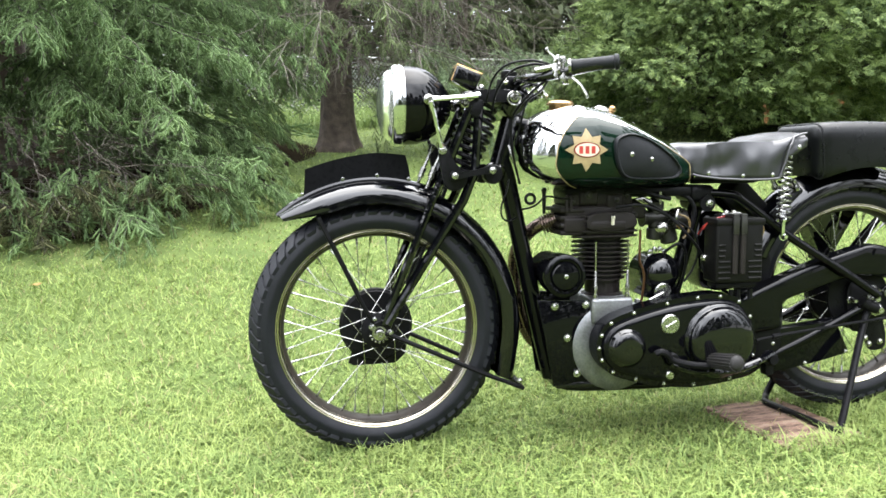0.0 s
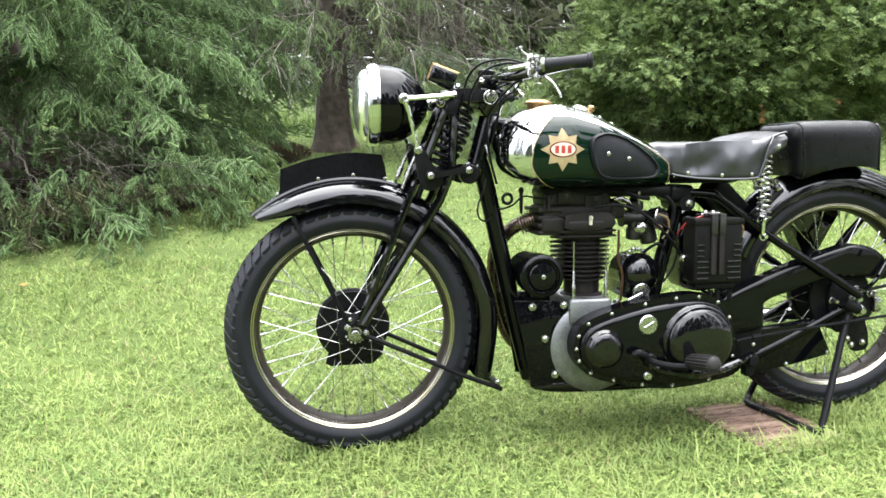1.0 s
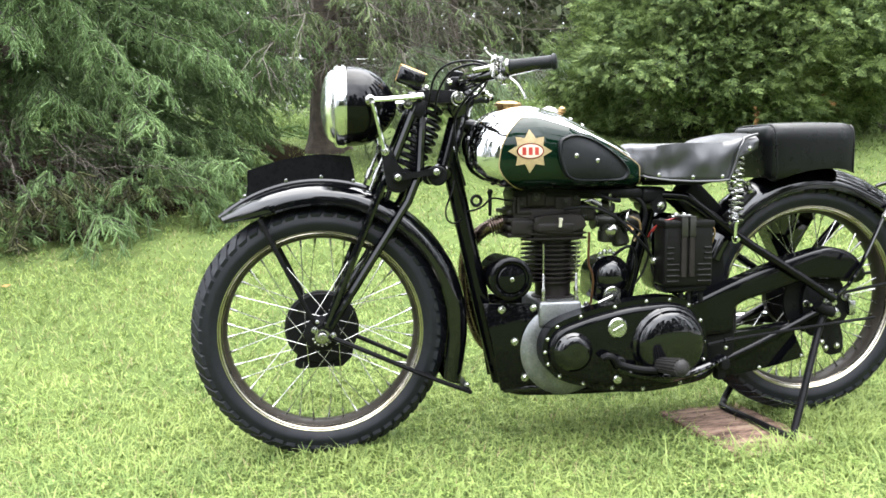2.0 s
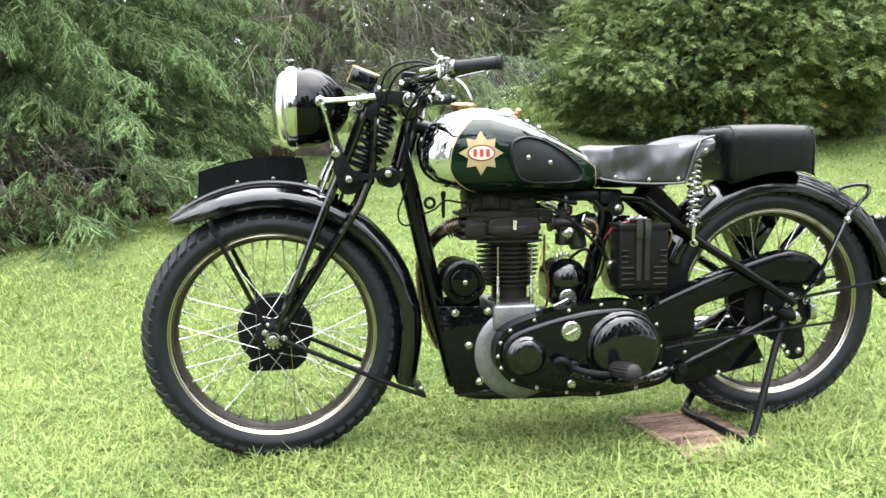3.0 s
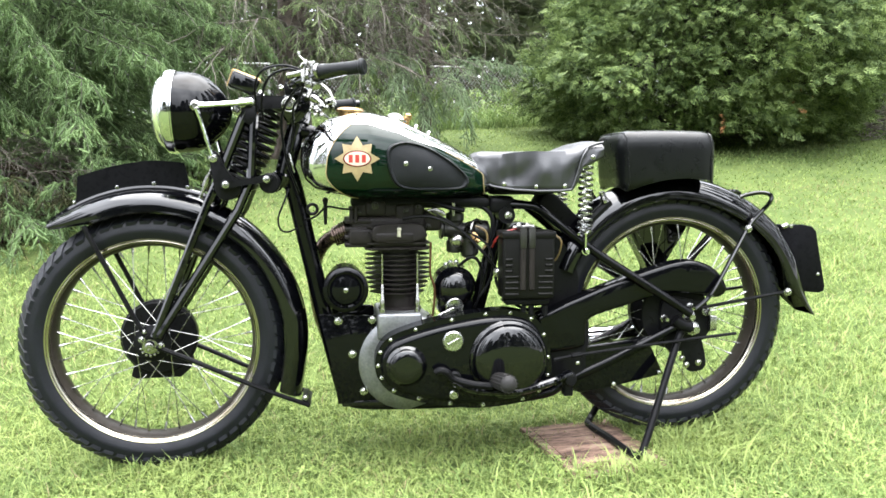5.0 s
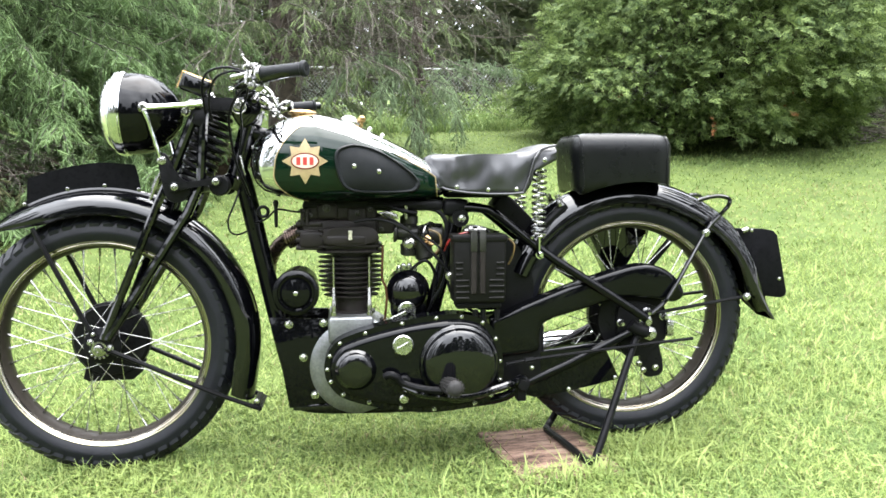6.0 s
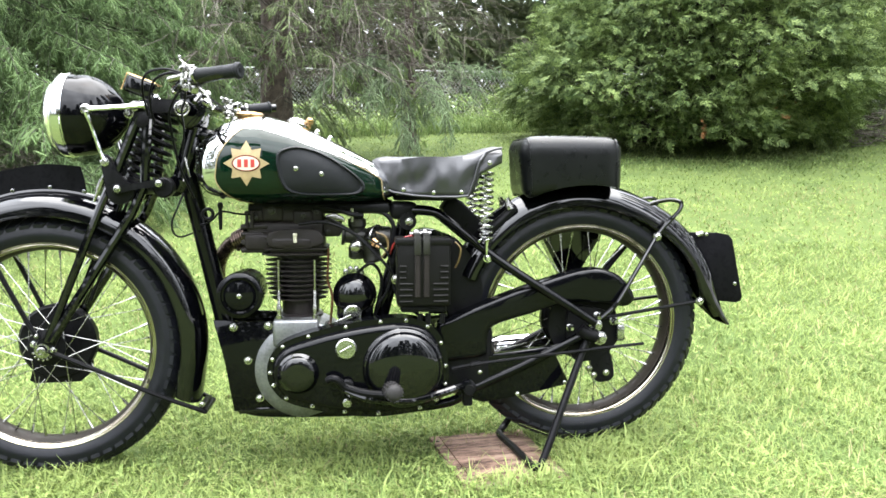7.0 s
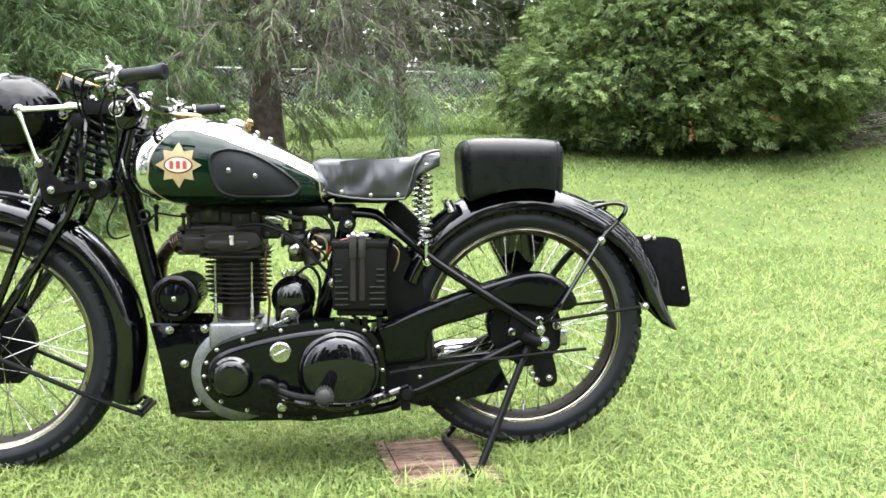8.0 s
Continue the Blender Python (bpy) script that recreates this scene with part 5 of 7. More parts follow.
for r, m, nm, pts in (
    (0.0032, COPPER, "oil_pipe", [(0.702, -0.080, 0.574), (0.701, -0.082, 0.54), (0.700, -0.085, 0.492), (0.708, -0.088, 0.468), (0.711, -0.09, 0.44), (0.706, -0.088, 0.385)]),
    (0.0060, BLACK_SATIN, "fuel_hose", [(0.80, -0.04, 0.668), (0.845, -0.05, 0.660), (0.868, -0.055, 0.628), (0.862, -0.055, 0.580), (0.842, -0.05, 0.545)]),
    (0.003, WIRE_YELLOW, "fuel_pipe", [(0.822, -0.055, 0.612), (0.848, -0.06, 0.600), (0.853, -0.06, 0.570), (0.835, -0.06, 0.545)]),
    (0.0040, BLACK_SATIN, "ignition_lead", [(0.630, -0.085, 0.635), (0.70, -0.10, 0.640), (0.775, -0.11, 0.606), (0.845, -0.11, 0.535), (0.872, -0.10, 0.498)]),
    (0.0028, BLACK_SATIN, "control_wire", [(0.700, -0.10, 0.655), (0.760, -0.11, 0.618), (0.830, -0.115, 0.550), (0.872, -0.11, 0.500)]),
    (0.0042, BLACK_SATIN, "ignition_lead", [(0.775, -0.07, 0.510), (0.81, -0.09, 0.535), (0.835, -0.08, 0.50), (0.83, -0.07, 0.43), (0.815, -0.06, 0.39)]),
    (0.0022, WIRE_RED, "battery_wire", [(0.862, -0.12, 0.575), (0.872, -0.13, 0.596), (0.895, -0.14, 0.606), (0.925, -0.135, 0.612)]),
    (0.0022, WIRE_RED, "battery_wire", [(0.858, -0.10, 0.560), (0.866, -0.125, 0.588), (0.890, -0.13, 0.598), (0.930, -0.12, 0.608)]),
    (0.0022, WIRE_YELLOW, "battery_wire", [(1.020, -0.12, 0.592), (1.034, -0.125, 0.575), (1.030, -0.12, 0.545), (1.022, -0.11, 0.525)]),
    (0.0040, BLACK_SATIN, "battery_wire", [(0.865, -0.11, 0.50), (0.872, -0.11, 0.46), (0.905, -0.115, 0.425), (0.945, -0.12, 0.400), (1.00, -0.12, 0.405)]),
    (0.0026, BLACK_SATIN, "control_wire", [(0.382, -0.045, 0.632), (0.398, -0.060, 0.636), (0.416, -0.075, 0.646), (0.432, -0.080, 0.662), (0.446, -0.082, 0.667), (0.480, -0.080, 0.661), (0.510, -0.070, 0.659)]),
    (0.0030, BLACK_SATIN, "control_wire", [(0.800, -0.075, 0.600), (0.846, -0.090, 0.568), (0.862, -0.095, 0.520), (0.852, -0.090, 0.470), (0.828, -0.085, 0.430)]),
    (0.0060, BLACK_SATIN, "breather_hose", [(0.655, -0.05, 0.672), (0.70, -0.07, 0.676), (0.76, -0.075, 0.66), (0.79, -0.07, 0.655)]),
):
    bm = bmesh.new()
    tube(bm, smooth_path(pts, 6), r, 8)
    part(nm, bm, m, bike)
bm = bmesh.new()
block(bm, (0.50, -0.06, 0.660), (0.86, 0.06, 0.688), 0.010)
part("tank_tunnel", bm, BLACK_SATIN, frame_part)
bm = bmesh.new()
bolt(bm, (0.872, -0.112, 0.497), (0, -1, 0), 0.010, 0.012)
part("cable_bolt", bm, NICKEL, frame_part)
bm = bmesh.new()
block(bm, (0.965, -0.10, 0.20), (1.125, 0.09, 0.372), 0.02, 3)
part("gearbox", bm, BLACK_SATIN, engine, "black gearbox casing")

# ---- battery and oil tank ----
bm = bmesh.new()
block(bm, (0.871, -0.178, 0.436), (1.003, -0.105, 0.600), 0.008, 3)
battery = part("battery", bm, BATTERY, bike, "black ribbed battery in a metal strap")
bm = bmesh.new()
block(bm, (0.868, -0.181, 0.588), (1.006, -0.102, 0.606), 0.004, 2)
part("battery_lid", bm, BATTERY, battery, "grey worn battery lid")
for x0, x1 in ((0.876, 0.910), (0.960, 0.998)):
    for k in range(7):
        z = 0.446 + 0.0145 * k
        if 3 < k < 4:
            continue
        w = (x1 - x0) * (1.0 if k < 4 else 0.55)
        xs0 = x0 if x0 < 0.9 else x1 - w
        bm = bmesh.new()
        block(bm, (xs0, -0.1815, z), (xs0 + w, -0.176, z + 0.006), 0.0015, 1)
        part("battery_rib", bm, BATTERY, battery)
for x in (0.914, 0.936):
    bm = bmesh.new()
    block(bm, (x, -0.1845, 0.46), (x + 0.014, -0.178, 0.612), 0.002, 1)
    block(bm, (x, -0.1845, 0.604), (x + 0.014, -0.09, 0.614), 0.002, 1)
    part("battery_strap", bm, IRON, battery)
for x in (0.912, 0.934):
    bm = bmesh.new()
    block(bm, (x, -0.187, 0.566), (x + 0.017, -0.180, 0.616), 0.002, 2)
    block(bm, (x, -0.187, 0.611), (x + 0.017, -0.130, 0.618), 0.002, 2)
    part("strap_clip", bm, CARB, battery, "bright metal strap clip")
bm = bmesh.new()
for x in (0.921, 0.943):
    disc(bm, (x, -0.13, 0.612), (0, 0, 1), [(0, 0.008), (0.008, 0.008), (0.012, 0.005)], 8)
tube(bm, [(0.905, -0.135, 0.614), (0.958, -0.135, 0.616)], 0.005, 8)
part("strap_bolt", bm, NICKEL, battery)
bm = bmesh.new()
block(bm, (0.880, -0.165, 0.420), (0.994, -0.11, 0.437), 0.006)
for x in (0.93, 0.95, 0.985):
    disc(bm, (x, -0.15, 0.39), (0, 0, 1), [(0, 0.007), (0.025, 0.007)], 8)
part("battery_tray", bm, BLACK_SATIN, battery)
bm = bmesh.new()
slab(bm, rounded([(0.93, 0.60), (1.02, 0.60), (1.075, 0.545), (1.085, 0.46), (1.06, 0.40), (0.98, 0.385), (0.93, 0.42)], 5), 0.02, 0.13, 0.02, 4)
part("oil_tank", bm, BLACK, bike, "black oil tank behind the battery")
bm = bmesh.new()
slab(bm, rounded([(1.015, 0.585), (1.055, 0.57), (1.095, 0.50), (1.10, 0.43), (1.06, 0.37), (1.01, 0.38)], 5), -0.055, -0.02, 0.01, 3)
part("inner_guard", bm, BLACK_SATIN, bike, "dark inner guard behind the battery")
# slanting toolbox under the saddle
bm = bmesh.new()
slab(bm, [(1.012, 0.694), (1.030, 0.702), (1.052, 0.690), (1.118, 0.625), (1.110, 0.606), (1.082, 0.590), (1.064, 0.594), (1.006, 0.652), (0.998, 0.672)], -0.02, 0.07, 0.008, 3)
part("horn", bm, BLACK_SATIN, bike, "black cylinder under the saddle")

# ---- saddle ----
SX = [0.815, 0.832, 0.865, 0.915, 0.970, 1.020, 1.052, 1.062, 1.074, 1.100, 1.132]
SZ = [0.798, 0.805, 0.808, 0.812, 0.815, 0.816, 0.816, 0.816, 0.820, 0.828, 0.834]
SW = [0.030, 0.050, 0.068, 0.098, 0.135, 0.160, 0.170, 0.171, 0.172, 0.170, 0.164]
SB = [0.772, 0.735, 0.716, 0.708, 0.705, 0.706, 0.710, 0.722, 0.764, 0.772, 0.788]
bm = bmesh.new()
sx = list(np.linspace(0.815, 1.132, 90))
rows = []
for x in sx:
    z, w, b = (float(np.interp(x, SX, t)) for t in (SZ, SW, SB))
    row = []
    for j in range(41):
        v = -1 + 2 * j / 40
        av = abs(v)
        if av < 0.6:
            t = av / 0.6
            y, q = w * 0.94 * t, z - 0.010 * t ** 3 - 0.012 * (1 - t * t) * math.sin(math.pi * min(1, max(0, (x - 0.85) / 0.25)))
        else:
            t = (av - 0.6) / 0.4
            y, q = w * (0.94 + 0.06 * math.sin(math.pi / 2 * min(1, t * 2.2))), (z - 0.010) * (1 - t) + b * t
            fold = math.sin(x * 44 + 2.6 * t) * 0.5 + math.sin(x * 83 + 1.0 + 3 * t) * 0.25 + 0.8 * noise.noise(Vector((x * 28, t * 2.2, 3.0)))
            y += 0.0095 * fold * math.sin(math.pi * t)
            if 0.88 < x < 0.92:
                y -= 0.008 * math.sin(math.pi * (x - 0.88) / 0.04) * math.sin(math.pi * t)
            # the rear panel lies behind a seam that runs up to the rim
            y -= 0.010 * min(1, max(0, (x - 1.047 - 0.044 * (1 - t)) / 0.006))
        row.append(bm.verts.new((x, math.copysign(y, v), q + 0.0015 * math.sin(x * 45 + v * 5))))
    rows.append(row)
for r0, r1 in zip(rows, rows[1:]):
    for j in range(40):
        bm.faces.new((r0[j], r0[j + 1], r1[j + 1], r1[j]))
saddle = part("saddle", bm, LEATHER, bike, "creased black leather sprung saddle", 60)
thick = saddle.modifiers.new("thickness", "SOLIDIFY")
thick.thickness, thick.offset = 0.005, -1
for s in (-1, 1):
    bm = bmesh.new()
    tube(bm, [Vector((x, s * (float(np.interp(x, SX, SW)) + 0.001), float(np.interp(x, SX, SB)))) for x in np.linspace(0.835, 1.048, 24)], 0.0035, 7)
    part("saddle_piping", bm, LEATHER, saddle)
    bm = bmesh.new()
    seam = []
    for t in np.linspace(1, 0, 12):
        x = 1.046 + 0.044 * (1 - t)
        z, w, b = (float(np.interp(x, SX, q)) for q in (SZ, SW, SB))
        seam.append((x, s * w * (0.945 + 0.06 * math.sin(math.pi / 2 * min(1, t * 2.2))), (z - 0.010) * (1 - t) + b * t))
    tube(bm, smooth_path(seam + [(1.112, s * 0.157, 0.8225), (1.131, s * 0.154, 0.826)], 3), 0.0034, 7)
    part("saddle_seam", bm, LEATHER, saddle)
    for x in (0.892, 0.965, 1.030):
        bm = bmesh.new()
        w, b = float(np.interp(x, SX, SW)), float(np.interp(x, SX, SB))
        bolt(bm, (x, s * (w + 0.001), b + 0.011), (0, s, 0), 0.0045, 0.004)
        part("saddle_stud", bm, ZINC, saddle)
    bm = bmesh.new()
    bolt(bm, (1.098, s * 0.173, 0.790), (0, s, 0), 0.005, 0.005)
    part("saddle_stud", bm, ZINC, saddle)
    bm = bmesh.new()
    coil(bm, (1.100, s * 0.112, 0.592), (1.100, s * 0.112, 0.770), 0.0165, 0.0034, 12, 16, 7)
    sp = part("saddle_spring", bm, ZINC, saddle, "chromed saddle spring")
    bm = bmesh.new()
    tube(bm, [(1.103, s * 0.105, 0.545), (1.101, s * 0.112, 0.602)], 0.0052, 8)
    disc(bm, (1.103, s * 0.108, 0.590), (0, 0, 1), [(0, 0.010), (0.006, 0.014), (0.012, 0.010)], 12)
    bolt(bm, (1.107, s * 0.100, 0.548), (0, s, 0), 0.009, 0.016)
    part("spring_bolt", bm, CHROME, sp)
bm = bmesh.new()
tube(bm, smooth_path([(0.875, -0.02, 0.700), (0.93, -0.08, 0.702), (1.02, -0.12, 0.708), (1.08, -0.13, 0.766), (1.11, -0.10, 0.80), (1.115, 0, 0.80), (1.11, 0.10, 0.80), (1.08, 0.13, 0.766), (1.02, 0.12, 0.708), (0.93, 0.08, 0.702), (0.875, 0.02, 0.700)], 5), 0.007, 8)
part("saddle_frame", bm, BLACK_SATIN, saddle)

# ---- pillion pad ----
bm = bmesh.new()
nx, ny, nz = 18, 12, 10
grid = {}
lo, hi, rr = Vector((1.196, -0.112, 0.690)), Vector((1.460, 0.112, 0.858)), 0.036


def pad_point(a, b, c):
    p = Vector((lo.x + (hi.x - lo.x) * a, lo.y + (hi.y - lo.y) * b, lo.z + (hi.z - lo.z) * c))
    q = Vector((min(max(p.x, lo.x + rr), hi.x - rr), min(max(p.y, lo.y + rr), hi.y - rr), min(max(p.z, lo.z + rr), hi.z - rr)))
    d = p - q
    if d.length > 1e-9 and sum(abs(v) > 1e-9 for v in d) > 1:
        p = q + d.normalized() * rr
    bulge = 4 * a * (1 - a)
    p.z += 0.004 * bulge * (1 if c > 0.5 else 0)
    p.y += math.copysign(0.004, p.y) * bulge * 4 * c * (1 - c)
    # the underside rides on the guard
    if c < 0.55:
        dz = 0.3675 + math.sqrt(max(0.0, 0.384 ** 2 - (p.x - 1.372) ** 2))
        if abs(p.y) < 0.075:
            p.z = max(p.z, dz)
        else:
            p.z = max(p.z, dz - 0.016)
    p.x -= 0.018 * (1 - c) * 0 + 0.012 * (c - 0.5) * (1 - a)
    return p


def pad_vert(i, j, k):
    key = (i, j, k)
    if key not in grid:
        grid[key] = bm.verts.new(pad_point(i / nx, j / ny, k / nz))
    return grid[key]


for i in range(nx):
    for j in range(ny):
        for k in (0, nz):
            bm.faces.new((pad_vert(i, j, k), pad_vert(i + 1, j, k), pad_vert(i + 1, j + 1, k), pad_vert(i, j + 1, k)))
for i in range(nx):
    for k in range(nz):
        for j in (0, ny):
            bm.faces.new((pad_vert(i, j, k), pad_vert(i + 1, j, k), pad_vert(i + 1, j, k + 1), pad_vert(i, j, k + 1)))
for j in range(ny):
    for k in range(nz):
        for i in (0, nx):
            bm.faces.new((pad_vert(i, j, k), pad_vert(i, j + 1, k), pad_vert(i, j + 1, k + 1), pad_vert(i, j, k + 1)))
pillion = part("pillion_pad", bm, VINYL, bike, "black vinyl pillion pad on the rear mudguard", 60)
for x in (1.20, 1.445):
    bm = bmesh.new()
    ring = []
    for b, c in [(0.10, 0.98), (0.5, 1.0), (0.90, 0.98), (0.985, 0.88), (1.0, 0.5), (1.0, 0.2), (0.9, 0.12), (0.5, 0.3), (0.1, 0.12), (0.0, 0.2), (0.0, 0.5), (0.015, 0.88)]:
        q = pad_point(0.06 if x < 1.3 else 0.94, b, c)
        ring.append(q)
    tube(bm, smooth_path(ring + [ring[0]], 4)[:-1], 0.0028, 6, closed=True)
    part("piping", bm, VINYL, pillion)
for dx, dy in ((1.172, -0.06), (1.180, -0.03), (1.176, 0.05)):
    bm = bmesh.new()
    disc(bm, (dx, dy, 0.672), (-0.4, 0, 1), [(0, 0.010), (0.012, 0.010), (0.016, 0.007), (0.03, 0.007)], 8)
    part("pad_bolt", bm, NICKEL, pillion)
bm = bmesh.new()
tube(bm, smooth_path([(1.10, -0.055, 0.60), (1.14, -0.055, 0.635), (1.185, -0.05, 0.675)], 4), 0.012, 10)
part("guard_bracket", bm, BLACK_SATIN, rear_guard)

# ---- rear end ----
bm = bmesh.new()
cushion(bm, rounded([(0.975, 0.372), (1.02, 0.398), (1.10, 0.432), (1.20, 0.470), (1.30, 0.502), (1.36, 0.517), (1.405, 0.518), (1.450, 0.503), (1.482, 0.474), (1.498, 0.438), (1.470, 0.418), (1.40, 0.428), (1.32, 0.430), (1.22, 0.402), (1.125, 0.372), (1.108, 0.335), (1.105, 0.298), (1.05, 0.286), (0.99, 0.29)], 4), -0.066, -0.112, 0.013, 5)
guard = part("chain_guard", bm, BLACK_PLAIN, bike, "glossy black chain guard", 60)
bm = bmesh.new()
slab(bm, [(1.010, 0.270), (1.10, 0.290), (1.282, 0.312), (1.330, 0.212), (1.25, 0.196), (1.19, 0.184), (1.10, 0.168), (1.030, 0.188)], -0.098, -0.066, 0.006, 2)
part("lower_guard", bm, BLACK_PLAIN, guard)
for x, z in ((1.190, 0.190), (1.316, 0.218), (1.09, 0.25)):
    bm = bmesh.new()
    bolt(bm, (x, -0.099, z), (0, -1, 0), 0.0045, 0.005)
    part("guard_screw", bm, ZINC, guard)
for s in (-1, 1):
    bm = bmesh.new()
    slab(bm, rounded([(1.33, 0.41), (1.40, 0.412), (1.455, 0.385), (1.465, 0.33), (1.42, 0.285), (1.35, 0.27), (1.325, 0.33)], 4), min(s * 0.072, s * 0.088), max(s * 0.072, s * 0.088), 0.004, 2)
    fe = part("frame_end", bm, BLACK_SATIN, frame_part)
    for x, z, r in ((1.400, 0.366, 0.014), (1.402, 0.391, 0.009), (1.448, 0.378, 0.009), (1.330, 0.362, 0.008), (1.412, 0.332, 0.015), (1.375, 0.345, 0.010)):
        bm = bmesh.new()
        disc(bm, (x, s * 0.088, z), (0, s, 0), [(0, r * 1.3), (0.003, r * 1.3), (0.004, r), (0.014, r), (0.018, r * 0.65), (0.026, r * 0.6)], 8)
        part("frame_nut", bm, ZINC, fe)
    bm = bmesh.new()
    block(bm, (1.455, s * 0.095 - 0.008, 0.325), (1.475, s * 0.095 + 0.008, 0.368), 0.004, 2)
    part("axle_adjuster", bm, ZINC, fe, "bright axle adjuster")
    bm = bmesh.new()
    tube(bm, smooth_path([(1.352, s * 0.11, 0.362), (1.370, s * 0.112, 0.348), (1.395, s * 0.11, 0.340)], 4), 0.016, 12)
    part("axle_boss", bm, BLACK_SATIN, fe)
    # lifting handle and stays
    bm = bmesh.new()
    tube(bm, smooth_path([(1.404, s * 0.122, 0.392), (1.432, s * 0.124, 0.416), (1.455, s * 0.124, 0.446), (1.505, s * 0.110, 0.522), (1.566, s * 0.084, 0.607), (1.598, s * 0.082, 0.642), (1.622, s * 0.088, 0.672), (1.624, s * 0.085, 0.690), (1.600, s * 0.078, 0.697), (1.565, s * 0.070, 0.691), (1.548, s * 0.066, 0.684)], 6), 0.0058, 9)
    part("lifting_handle", bm, BLACK, rear_guard, "black lifting handle and guard stay")
    bm = bmesh.new()
    bolt(bm, (1.562, s * 0.087, 0.600), (0, s, 0), 0.0085, 0.012)
    part("stay_bolt", bm, ZINC, rear_guard)
    bm = bmesh.new()
    tube(bm, [(1.402, s * 0.100, 0.388), (1.45, s * 0.094, 0.392), (1.69, s * 0.070, 0.424)], 0.0048, 8)
    part("guard_stay", bm, BLACK_SATIN, rear_guard)
    bm = bmesh.new()
    bolt(bm, (1.690, s * 0.074, 0.424), (0, s, 0), 0.0085, 0.012)
    part("stay_bolt", bm, ZINC, rear_guard)
bm = bmesh.new()
tube(bm, smooth_path([(1.012, -0.145, 0.272), (1.08, -0.140, 0.282), (1.25, -0.130, 0.298), (1.40, -0.125, 0.312), (1.52, -0.120, 0.322)], 4), 0.0042, 8)
tube(bm, [(1.06, -0.142, 0.280), (1.085, -0.140, 0.2825)], 0.0075, 8)
part("brake_rod", bm, BLACK_SATIN, bike, "thin brake rod with adjuster")
bm = bmesh.new()
slab(bm, rounded([(1.395, 0.35), (1.425, 0.34), (1.455, 0.24), (1.44, 0.215), (1.405, 0.215), (1.39, 0.26)], 4), -0.085, -0.070, 0.004)
part("stand_plate", bm, BLACK_SATIN, frame_part)
for x, z in ((1.432, 0.238), (1.398, 0.232), (1.385, 0.25)):
    bm = bmesh.new()
    bolt(bm, (x, -0.086, z), (0, -1, 0), 0.007, 0.008)
    part("stand_bolt", bm, NICKEL, frame_part)
# three-cornered toolbox and a stay on the far side of the rear wheel
bm = bmesh.new()
slab(bm, rounded([(1.276, 0.630), (1.326, 0.655), (1.444, 0.666), (1.482, 0.631), (1.408, 0.496), (1.388, 0.446), (1.359, 0.449), (1.349, 0.479)], 4), 0.085, 0.14, 0.008, 3)
part("toolbox", bm, BLACK, bike, "three-cornered black toolbox beyond the rear wheel")
bm = bmesh.new()
tube(bm, [(1.572, 0.085, 0.605), (1.489, 0.09, 0.503), (1.439, 0.092, 0.423)], 0.008, 10)
part("far_stay", bm, BLACK_SATIN, rear_guard)
# rear plate and lamp
bm = bmesh.new()
slab(bm, [(1.672, 0.606), (1.770, 0.604), (1.800, 0.598), (1.812, 0.585), (1.846, 0.425), (1.842, 0.412), (1.828, 0.408), (1.745, 0.416), (1.726, 0.424), (1.722, 0.46), (1.706, 0.53)], -0.006, 0.006, 0.003, 2)
plate = part("rear_plate", bm, PLATE_BLACK, rear_guard, "black rear plate with rounded corners")
bm = bmesh.new()
disc(bm, (1.712, -0.01, 0.600), (0.9, 0, 0.35), [(-0.010, 0.005), (-0.008, 0.0075), (0.008, 0.0075), (0.012, 0.005)], 16)
part("tail_lamp", bm, NICKEL, rear_guard, "small chromed tail lamp")
for x, z in ((1.822, 0.462), (1.735, 0.60)):
    bm = bmesh.new()
    bolt(bm, (x, -0.006, z), (0, -1, 0), 0.0042, 0.004)
    part("plate_screw", bm, ZINC, plate)

# ---- rear stand ----
bm = bmesh.new()
tube(bm, smooth_path([(1.372, -0.112, 0.330), (1.352, -0.118, 0.290), (1.240, -0.200, 0.056), (1.218, -0.212, 0.032), (1.208, -0.190, 0.031), (1.190, -0.06, 0.032), (1.172, 0.045, 0.033), (1.180, 0.072, 0.038), (1.215, 0.098, 0.075), (1.352, 0.118, 0.290), (1.372, 0.112, 0.330)], 6), 0.0098, 10)
part("rear_stand", bm, BLACK_SATIN, bike, "black tubular rear stand standing on a board")
# ---- board under the stand ----
bm = bmesh.new()
block(bm, (-0.108, -0.185, -0.016), (0.138, 0.180, 0.0), 0.003, 2)
bmesh.ops.subdivide_edges(bm, edges=[e for e in bm.edges if e.calc_length() > 0.2], cuts=8, use_grid_fill=True)
for v in bm.verts:
    if abs(v.co.x) > 0.12 or abs(v.co.y) > 0.15:
        v.co += Vector((0.005, 0.006, 0.003)) * (noise.noise(v.co * 22) - 0.2)
mesh = bpy.data.meshes.new("wooden_board")
bm.to_mesh(mesh)
bm.free()
finish(mesh, PLANK)
board = new("wooden_board", mesh)
bm = bmesh.new()
block(bm, (-0.138, -0.182, -0.016), (-0.111, 0.176, 0.002), 0.003, 2)
part("board_edge", bm, PLANK, board, "greyed narrow edge strip")
bm = bmesh.new()
bolt(bm, (-0.125, 0.13, 0.002), (0, 0, 1), 0.004, 0.002)
part("nail", bm, IRON, board)
board.matrix_basis = pose(1.136, -0.086, 0.022, 1.0, 0, 8.6)
tagged(board, "weathered brown wooden board lying in the grass under the stand", "board")
